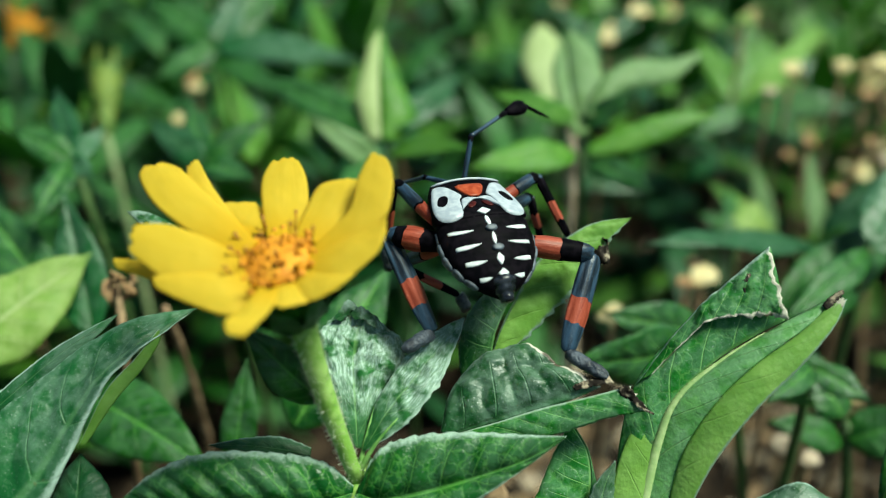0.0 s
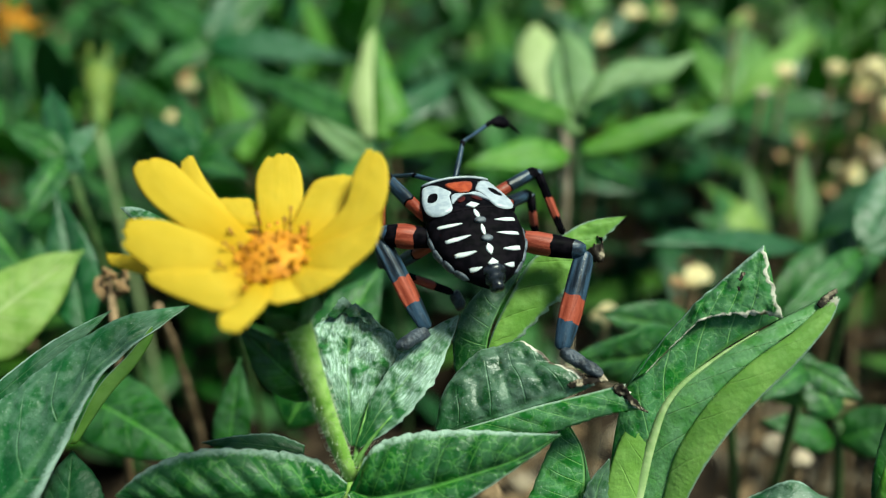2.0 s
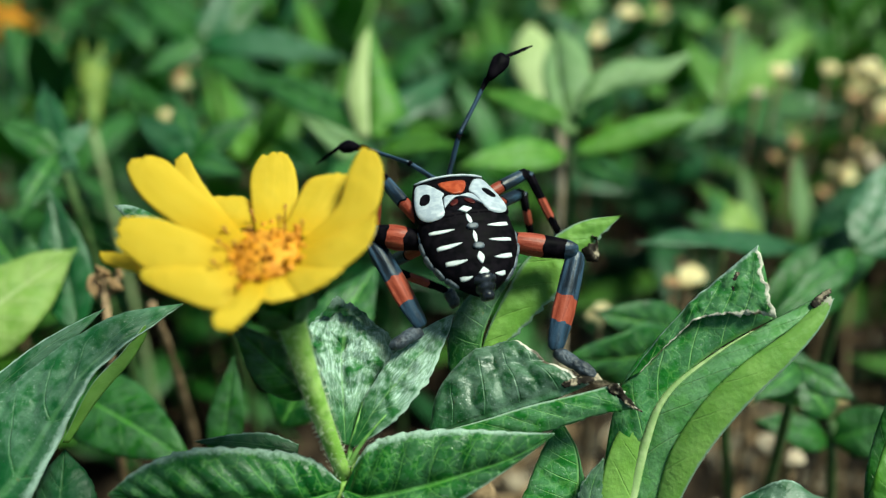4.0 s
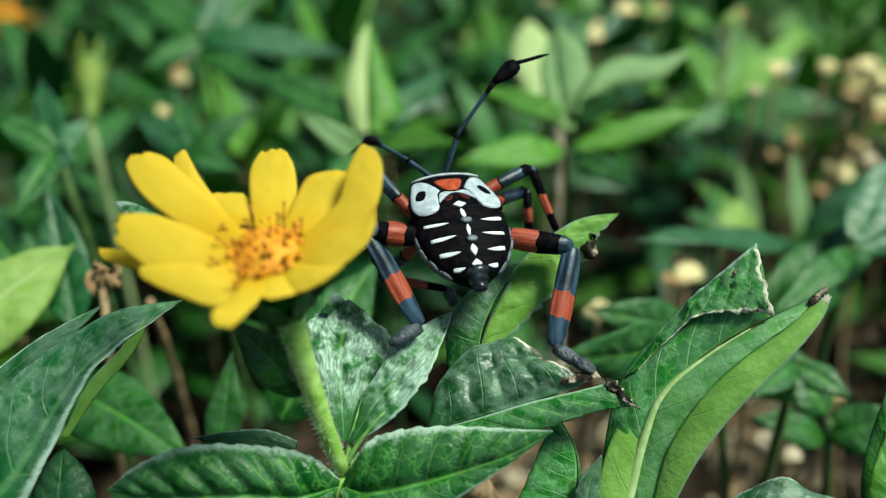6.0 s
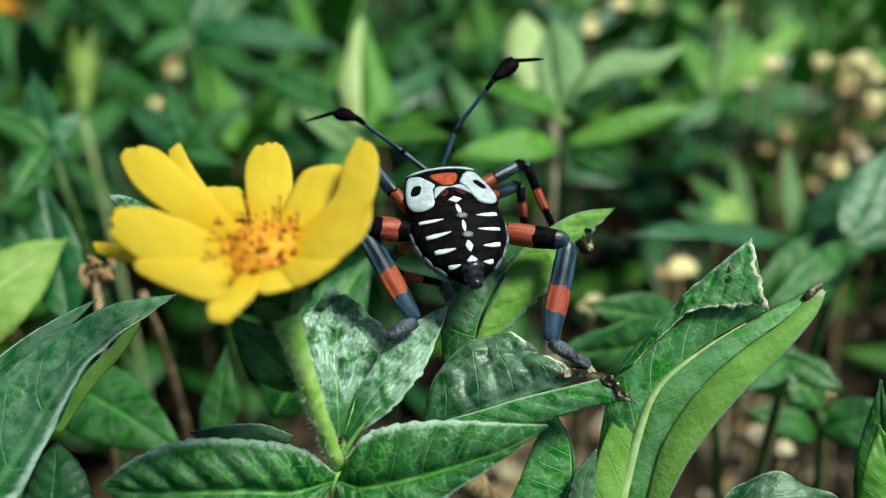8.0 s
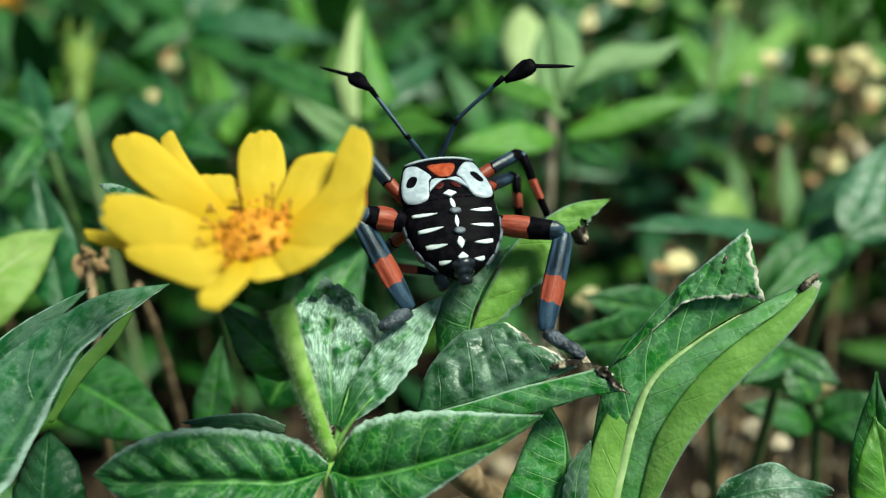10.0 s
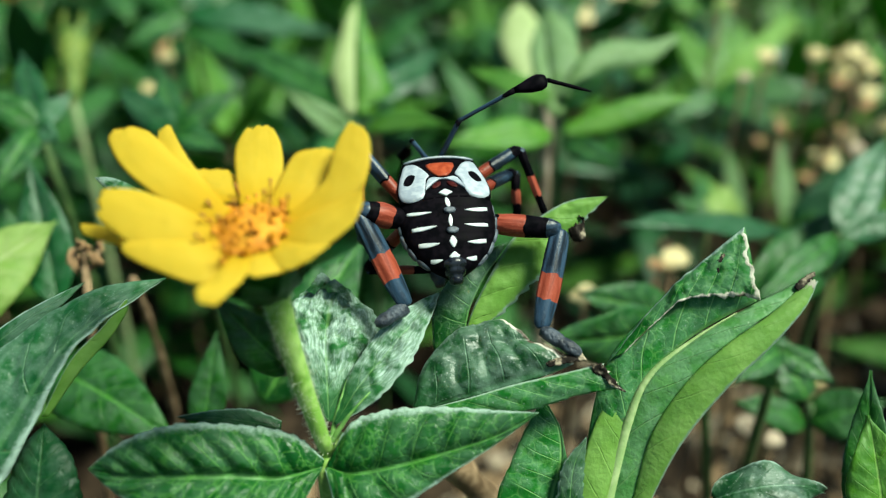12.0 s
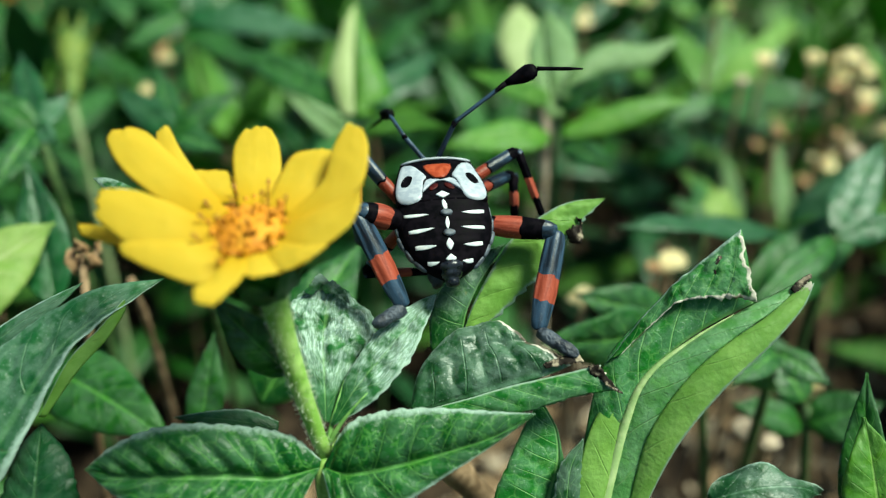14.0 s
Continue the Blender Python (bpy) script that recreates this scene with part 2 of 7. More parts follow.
def leg_material(name, dark, mid, pale, rough=0.34, spec=0.3):
    """Ribbed chitin: dark and pale streaks along the limb, fine pits, a few pale flecks."""
    k = Nodes(name)
    m = k.t.nodes.new("ShaderNodeMapping")
    m.inputs["Scale"].default_value = (1.0, 0.10, 1.0)
    k.put(m.inputs[0], k.node("ShaderNodeTexCoord", out=3))
    streak = k.noise(1500.0, 3.0, m.outputs[0])
    color = k.mix(k.ramp(streak, 0.36, 0.60), dark, mid)
    color = k.mix(k.math("MULTIPLY", k.ramp(k.noise(2600.0, 3.0), 0.60, 0.72), 0.3), color, pale)
    k.bump(k.math("ADD", streak, k.math("MULTIPLY", k.noise(3000.0, 3.0), 0.5)), 0.6, 0.00016)
    return k.finish(color, k.math("ADD", rough, k.math("MULTIPLY", streak, 0.2)), 0.0, None, spec)


BLUE = leg_material("chitin_slate", (0.004, 0.008, 0.015), (0.022, 0.046, 0.082), (0.07, 0.10, 0.14), 0.3, 0.32)
RED = leg_material("chitin_orange_red", (0.15, 0.024, 0.012), (0.26, 0.054, 0.031), (0.46, 0.19, 0.13), 0.34, 0.2)
PATCH_RED = plain_material("chitin_patch_red", (0.21, 0.030, 0.010), (0.30, 0.055, 0.020), 1300.0, 0.3, 0.2, 0.3, 0.0001)
FOOT_GREY = plain_material("chitin_foot", (0.012, 0.016, 0.024), (0.050, 0.062, 0.082), 600.0, 0.42, 0.35, 1.0, 0.0004)
TWIG = plain_material("twig_pale", (0.26, 0.20, 0.14), (0.48, 0.40, 0.30), 300.0, 0.75, 0.2, 0.5)
BUD = plain_material("bud_olive", (0.055, 0.115, 0.016), (0.15, 0.19, 0.03), 300.0, 0.55, 0.3, 0.4)
SLATE = plain_material("chitin_grey", (0.03, 0.037, 0.05), (0.10, 0.12, 0.15), 900.0, 0.5, 0.4, 0.5, 0.0001)

# ---- builders ----


def mesh_of(name, bm, *mats, smooth=True):
    bmesh.ops.recalc_face_normals(bm, faces=bm.faces)
    me = bpy.data.meshes.new(name)
    bm.to_mesh(me)
    bm.free()
    for m in mats:
        me.materials.append(m)
    me.polygons.foreach_set("use_smooth", [smooth] * len(me.polygons))
    return me


def part(name, data, parent, label="", m=None):
    ob = new(name, data)
    ob.parent = parent
    if m is not None:
        ob.matrix_basis = m
    return tagged(ob, label)


def thing(name, label, category, at=(0, 0, 0), group="", kind=""):
    ob = new(name)
    ob.empty_display_size = 0.01
    ob.location = at
    return tagged(ob, label, category, group, kind)


def blade(name, mats, length, width, shape="leaf", fold=18, bend=25, cup=0.25, wave=0.05, teeth=8, quilt=0.035, rim=0.0,
          seed=0, nu=34, nv=7, thick=0.00028, veins=7.0):
    """A leaf or petal that lies along x with its face up: folded at the midrib, bent along its length, toothed, puffed between the
    veins. Returns the mesh and the tip's place."""
    rnd = random.Random(seed)
    p1, p2 = rnd.uniform(0, 6.28), rnd.uniform(0, 6.28)
    b, fo = radians(bend), radians(fold)
    b = b if abs(b) > 0.01 else 0.01
    rows, uvs, fuzz = [], [], []
    if shape == "leaf":
        prof = [max(0.0, x) ** 0.66 * max(0.0, 1 - x) ** 1.18 for x in np.linspace(0, 1, 101)]
    else:
        prof = [max(0.0, x + 0.05) ** 0.62 * max(0.0, 1 - x ** 5.0) ** 0.46 for x in np.linspace(0, 1, 101)]
    top = max(prof)
    for i in range(nu + 1):
        for j in range(-nv, nv + 1):
            u, s = i / nu, j / nv
            end = 1.0
            if shape == "petal":
                end = 1 - 0.045 * math.exp(-((s - 0.5 * math.sin(p1)) / 0.16) ** 2) - 0.03 * math.sin(4 * s + p2) ** 2
            x = u * min(end, 1.0)
            hw = width / 2 * float(np.interp(x * 100, range(101), prof)) / top
            hw = max(hw, width * 0.035)
            if teeth and shape == "leaf":
                hw *= 1 + 0.04 * ((x * teeth * 1.6 + 0.13 * math.sin(9 * x + p1)) % 1.0) * (abs(s) > 0.6)
            y = s * hw
            ang = b * x
            mx, mz = length / b * math.sin(ang), -length / b * (1 - math.cos(ang))
            lift = abs(y) * math.sin(fo) - cup * y * y / width * 2
            lift += wave * width * s * s * math.sin(6.28 * 2.1 * x + p1 + (1.7 if s > 0 else 0.0))
            if shape == "leaf":
                ph = x * veins - abs(s) * 1.3 + 0.12 * math.sin(5 * x + p2 + 2 * s)
                lift += quilt * width * (abs(math.sin(math.pi * ph)) ** 0.7) * (1 - s ** 4) * min(1, abs(s) * 5) * min(1, 4 * x, 4 * (1 - x) + 0.3)
            else:
                lift += quilt * width * math.cos(s * 9.4) * min(1, 3 * x)
            rows.append((mx + lift * math.sin(ang), y * math.cos(fo), mz + lift * math.cos(ang)))
            uvs.append((x, s * 0.5 + 0.5))
            fuzz.append(rim * max(0.0, (abs(s) - 0.8) / 0.2) + 0.5 * rim * (fold > 0) * max(0.0, 1 - abs(s) * 9))
    nx, n = 2 * nv + 1, len(rows)
    verts = rows + [(x, y, z - thick) for x, y, z in rows]
    faces = []
    for i in range(nu):
        for j in range(nx - 1):
            a = i * nx + j
            faces.append((a, a + nx, a + nx + 1, a + 1))
            faces.append((a + n, a + 1 + n, a + nx + 1 + n, a + nx + n))
    ring = [i * nx for i in range(nu + 1)] + [nu * nx + j for j in range(1, nx)] + [i * nx + nx - 1 for i in range(nu - 1, -1, -1)] + list(range(nx - 2, 0, -1))
    for a, c in zip(ring, ring[1:] + ring[:1]):
        faces.append((a, a + n, c + n, c))
    me = bpy.data.meshes.new(name)
    me.from_pydata(verts, [], faces)
    me.update()
    uv = me.uv_layers.new(name="UVMap")
    idx = np.empty(len(me.loops), dtype=np.int32)
    me.loops.foreach_get("vertex_index", idx)
    uv.data.foreach_set("uv", np.array(uvs + uvs, dtype=np.float32)[idx].ravel())
    fz = me.attributes.new("fuzz", "FLOAT", "POINT")
    fz.data.foreach_set("value", np.array(fuzz + fuzz, dtype=np.float32))
    me.materials.append(mats)
    me.polygons.foreach_set("use_smooth", [True] * len(me.polygons))
    tip = Vector((length / b * math.sin(b), 0, -length / b * (1 - math.cos(b))))
    return me, tip


def between(base, tip_at, face, tip):
    """The pose that lays a blade's chord from base to tip_at, its face towards the direction face."""
    base, tip_at, face = Vector(base), Vector(tip_at), Vector(face)
    x = (tip_at - base).normalized()
    z = (face - face.dot(x) * x).normalized()
    world_m = Matrix((x, z.cross(x), z)).transposed()
    cx = tip.normalized()
    cz = (Vector((0, 0, 1)) - cx.z * cx).normalized()
    local_m = Matrix((cx, cz.cross(cx), cz)).transposed()
    return Matrix.Translation(base) @ (world_m @ local_m.transposed()).to_4x4()


def leaf(parent, base, tip_at, width, mat, face=(0, -0.6, 0.8), name="leaf", label="", **how):
    """A blade as a part of its plant, from base to tip."""
    span = (Vector(tip_at) - Vector(base)).length
    b = radians(how.get("bend", 25))
    b = b if abs(b) > 0.01 else 0.01
    unit = Vector((math.sin(b) / b, 0, -(1 - math.cos(b)) / b)).length
    length = span / unit
    me, tip = blade(name, mat, length, width, **how)
    return part(name, me, parent, label, Matrix.Translation(-parent.location) @ between(base, tip_at, face, tip))


def rail(*points):
    """A guide line of a leaf, in millimetres."""
    return [Vector(p) * 0.001 for p in points]


def along(line, u):
    """A smooth curve through the points of a guide line, u from 0 to 1."""
    f = min(max(u, 0.0), 1.0) * (len(line) - 1)
    i = min(int(f), len(line) - 2)
    f -= i
    p1, p2 = line[i], line[i + 1]
    p0 = line[i - 1] if i else p1 * 2 - p2
    p3 = line[i + 2] if i + 2 < len(line) else p2 * 2 - p1
    return 0.5 * (2 * p1 + (p2 - p0) * f + (2 * p0 - 5 * p1 + 4 * p2 - p3) * f * f + (3 * p1 - p0 - 3 * p2 + p3) * f ** 3)


def sheet(parent, mat, rails, name="leaf", label="", span=(0.0, 1.0), camber=0.10, quilt=0.035, veins=7.0, teeth=9, tooth=0.035, rim=(0.0, 0.0), worn=(0.0, 0.0, 0.0),
          rag=0.0, crumple=0.0, mid_rib=None, nu=56, nv=12, thick=0.0003, seed=0):
    """A leaf or a piece of one, shaped over two or three guide lines that run from its base to its end: puffed between the veins, toothed or
    chewed along its sides. span: the share of the full blade's width that it covers; rim: down along either side; worn: dry border along
    either side and at the end; mid_rib: radius and material of a raised midrib on the middle line."""
    rnd = random.Random(seed)
    ph1, ph2 = rnd.uniform(0, 6.28), rnd.uniform(0, 6.28)
    cols = nv * (len(rails) - 1)
    face = Vector((0, -0.88, 0.47))
    grid, uvs, wear, fuzz = [], [], [], []
    for i in range(nu + 1):
        row = []
        for j in range(cols + 1):
            s = j / cols
            u = i / nu
            if rag:
                u *= 1 - rag * (0.5 + 0.5 * math.sin(5 * s + ph1) * 0.8 + 0.35 * math.sin(17 * s + ph2) + 0.2 * math.sin(41 * s + ph1))
            k = min(j // nv, len(rails) - 2)
            f = j / nv - k
            a, b = along(rails[k], u), along(rails[k + 1], u)
            side = b - a
            d = along(rails[k], u + 0.02) - along(rails[k], u - 0.02)
            n = d.cross(side)
            n = n.normalized() if n.length > 1e-12 else face.copy()
            if n.dot(face) < 0:
                n = -n
            p = a + side * f + n * side.length * camber * 4 * f * (1 - f)
            v = span[0] + (span[1] - span[0]) * s
            off = abs(2 * v - 1)
            phase = u * veins - off * 1.3 + 0.12 * math.sin(5 * u + ph2)
            width = max(side.length, 0.002)
            p += n * width * quilt * (abs(math.sin(math.pi * phase)) ** 0.7) * (1 - 0.6 * off ** 5) * min(1, off * 5) * min(1, 5 * u, 5 * (1 - u) + 0.2)
            if crumple:
                p += n * crumple * (noise.noise(p * 420) + 0.6 * noise.noise(p * 1100 + Vector((seed, 0, 0)))) * min(1, 3 * u)
            if tooth and j in (0, cols) and (span[0] < 0.01 if j == 0 else span[1] > 0.99):
                out = side if j else -side
                p += out * tooth * (((u * teeth + 0.15 * math.sin(9 * u + ph1)) % 1.0) - 0.3 + 0.25 * rnd.uniform(-1, 1)) * min(1, 8 * u, 8 * (1 - u))
            if worn[1] and j > cols - 3:
                p += side * 0.07 * (noise.noise(p * 900) + 0.7 * noise.noise(p * 2600)) * (j - cols + 3) / 3
            row.append(p)
            uvs.append((u, v))
            lo, hi = max(0.0, 1 - s / 0.12), max(0.0, 1 - (1 - s) / 0.12)
            wear.append(min(1.0, worn[0] * lo + worn[1] * hi + (max(0.0, (i / nu - 1 + worn[2]) / worn[2]) if worn[2] else 0.0)))
            fuzz.append(rim[0] * max(0.0, 1 - s / 0.11) + rim[1] * max(0.0, 1 - (1 - s) / 0.11))
        grid.append(row)
    nx = cols + 1
    top = [p - parent.location for row in grid for p in row]
    n = len(top)
    back_way = face * -thick
    verts = top + [p + back_way for p in top]
    faces = []
    for i in range(nu):
        for j in range(cols):
            a = i * nx + j
            faces.append((a, a + 1, a + nx + 1, a + nx))
            faces.append((a + n, a + nx + n, a + nx + 1 + n, a + 1 + n))
    ring = [i * nx for i in range(nu + 1)] + [nu * nx + j for j in range(1, nx)] + [i * nx + nx - 1 for i in range(nu - 1, -1, -1)] + list(range(nx - 2, 0, -1))
    for a, c in zip(ring, ring[1:] + ring[:1]):
        faces.append((a, c, c + n, a + n))
    me = bpy.data.meshes.new(name)
    me.from_pydata(verts, [], faces)
    me.update()
    uv = me.uv_layers.new(name="UVMap")
    idx = np.empty(len(me.loops), dtype=np.int32)
    me.loops.foreach_get("vertex_index", idx)
    uv.data.foreach_set("uv", np.array(uvs + uvs, dtype=np.float32)[idx].ravel())
    for key, values in (("wear", wear), ("fuzz", fuzz)):
        at = me.attributes.new(key, "FLOAT", "POINT")
        at.data.foreach_set("value", np.array(values + values, dtype=np.float32))
    me.materials.append(mat)
    me.polygons.foreach_set("use_smooth", [True] * len(me.polygons))
    ob = part(name, me, parent, label)
    if mid_rib:
        line = [along(rails[1 if len(rails) > 2 else 0], 0.86 * i / 24) - parent.location + face * mid_rib[0] * -0.3 for i in range(24)]
        part("midrib", mesh_of("midrib", tube(line, [mid_rib[0] * (1 - 0.94 * i / 23) for i in range(24)], 10), mid_rib[1]), ob, "thick pale midrib")
    return ob


def tube(points, radii, sides=10, close=True, flat=1.0, up=(0, 0, 1), mats=None):
    """A bmesh skin round a line of points; mats gives each length's material index."""
    bm = bmesh.new()
    rings = []
    pts = [Vector(p) for p in points]
    for i, p in enumerate(pts):
        d = (pts[min(i + 1, len(pts) - 1)] - pts[max(i - 1, 0)]).normalized()
        a = d.cross(Vector(up))
        a = a.normalized() if a.length > 1e-6 else d.cross(Vector((1, 0, 0))).normalized()
        c = a.cross(d).normalized()
        rings.append([bm.verts.new(p + radii[i] * (math.cos(6.2832 * k / sides) * a + flat * math.sin(6.2832 * k / sides) * c)) for k in range(sides)])
    for i in range(len(rings) - 1):
        for k in range(sides):
            f = bm.faces.new((rings[i][k], rings[i][(k + 1) % sides], rings[i + 1][(k + 1) % sides], rings[i + 1][k]))
            if mats:
                f.material_index = mats[min(i, len(mats) - 1)]
    if close:
        f0 = bm.faces.new(rings[0][::-1])
        f1 = bm.faces.new(rings[-1])
        if mats:
            f0.material_index, f1.material_index = mats[0], mats[-1]
    return bm


def curve_points(a, mid, b, n=10):
    a, mid, b = Vector(a), Vector(mid), Vector(b)
    return [(1 - t) ** 2 * a + 2 * t * (1 - t) * mid + t * t * b for t in (i / n for i in range(n + 1))]


# ---- ground ----
def ground():
    bm = bmesh.new()
    steps = [-40, -8, -2, -0.6] + [i * 0.02 for i in range(-20, 21)] + [0.6, 2, 8, 40]
    deep = [-40, -8, -2, -0.5] + [i * 0.02 for i in range(-10, 60)] + [1.6, 3, 8, 60]
    grid = [[bm.verts.new((x, y, 0.012 * noise.noise(Vector((x * 14, y * 14, 0))) if abs(x) < 1 and -1 < y < 2 else 0.0)) for x in steps] for y in deep]
    for r0, r1 in zip(grid, grid[1:]):
        for i in range(len(steps) - 1):
            bm.faces.new((r0[i], r0[i + 1], r1[i + 1], r1[i]))
    ob = new("ground", mesh_of("ground", bm, SOIL))
    tagged(ob, "dark brown bare soil under the weeds", "ground", kind="structure")


ground()


def litter():
    """Dry leaves, straw and crumbs strewn over the soil."""
    rnd = random.Random(4)
    vs, fs, mi = [], [], []
    for k in range(2300):
        x, y = (rnd.uniform(-0.5, 0.6), rnd.uniform(0.05, 1.1)) if k < 1500 else (rnd.uniform(0.02, 0.28), rnd.uniform(0.12, 0.4))
        r, a = rnd.uniform(0.003, 0.014), rnd.uniform(0, 6.28)
        c = Vector((x, y, 0.012 * noise.noise(Vector((x * 14, y * 14, 0))) + 0.002))
        e = Euler((rnd.uniform(-0.5, 0.5), rnd.uniform(-0.5, 0.5), a)).to_matrix()
        w = rnd.uniform(0.25, 0.5)
        loop = [(-1, 0, 0), (-0.4, -w, 0.12), (0.5, -w * 0.8, 0.05), (1, 0, 0.15), (0.4, w, 0.1), (-0.5, w * 0.9, 0.14)]
        n = len(vs)
        vs += [c + e @ (Vector(p) * r) for p in loop] + [c + e @ (Vector(p) * r) - Vector((0, 0, 0.0005)) for p in loop]
        fs += [(n, n + 1, n + 2, n + 3), (n, n + 3, n + 4, n + 5), (n + 9, n + 8, n + 7, n + 6), (n + 11, n + 10, n + 9, n + 6)]
        mi += [rnd.choice((0, 0, 0, 2, 2, 1))] * 4
    me = bpy.data.meshes.new("leaf_litter")
    me.from_pydata(vs, [], fs)
    for m in (LEAF_DRY, TWIG, STEM_BROWN):
        me.materials.append(m)
    me.polygons.foreach_set("material_index", mi)
    tagged(new("leaf_litter", me), "brown dry leaf litter strewn over the soil", "leaf litter", kind="stuff")


litter()

# ---- the daisy ----
DISC = Vector((-0.01870, 0.07303, 0.23055))
NECK = Vector((-0.01642, 0.07450, 0.22160))
NODE = Vector((-0.01108, 0.07348, 0.19732))
AXIS = (DISC - NECK).normalized()


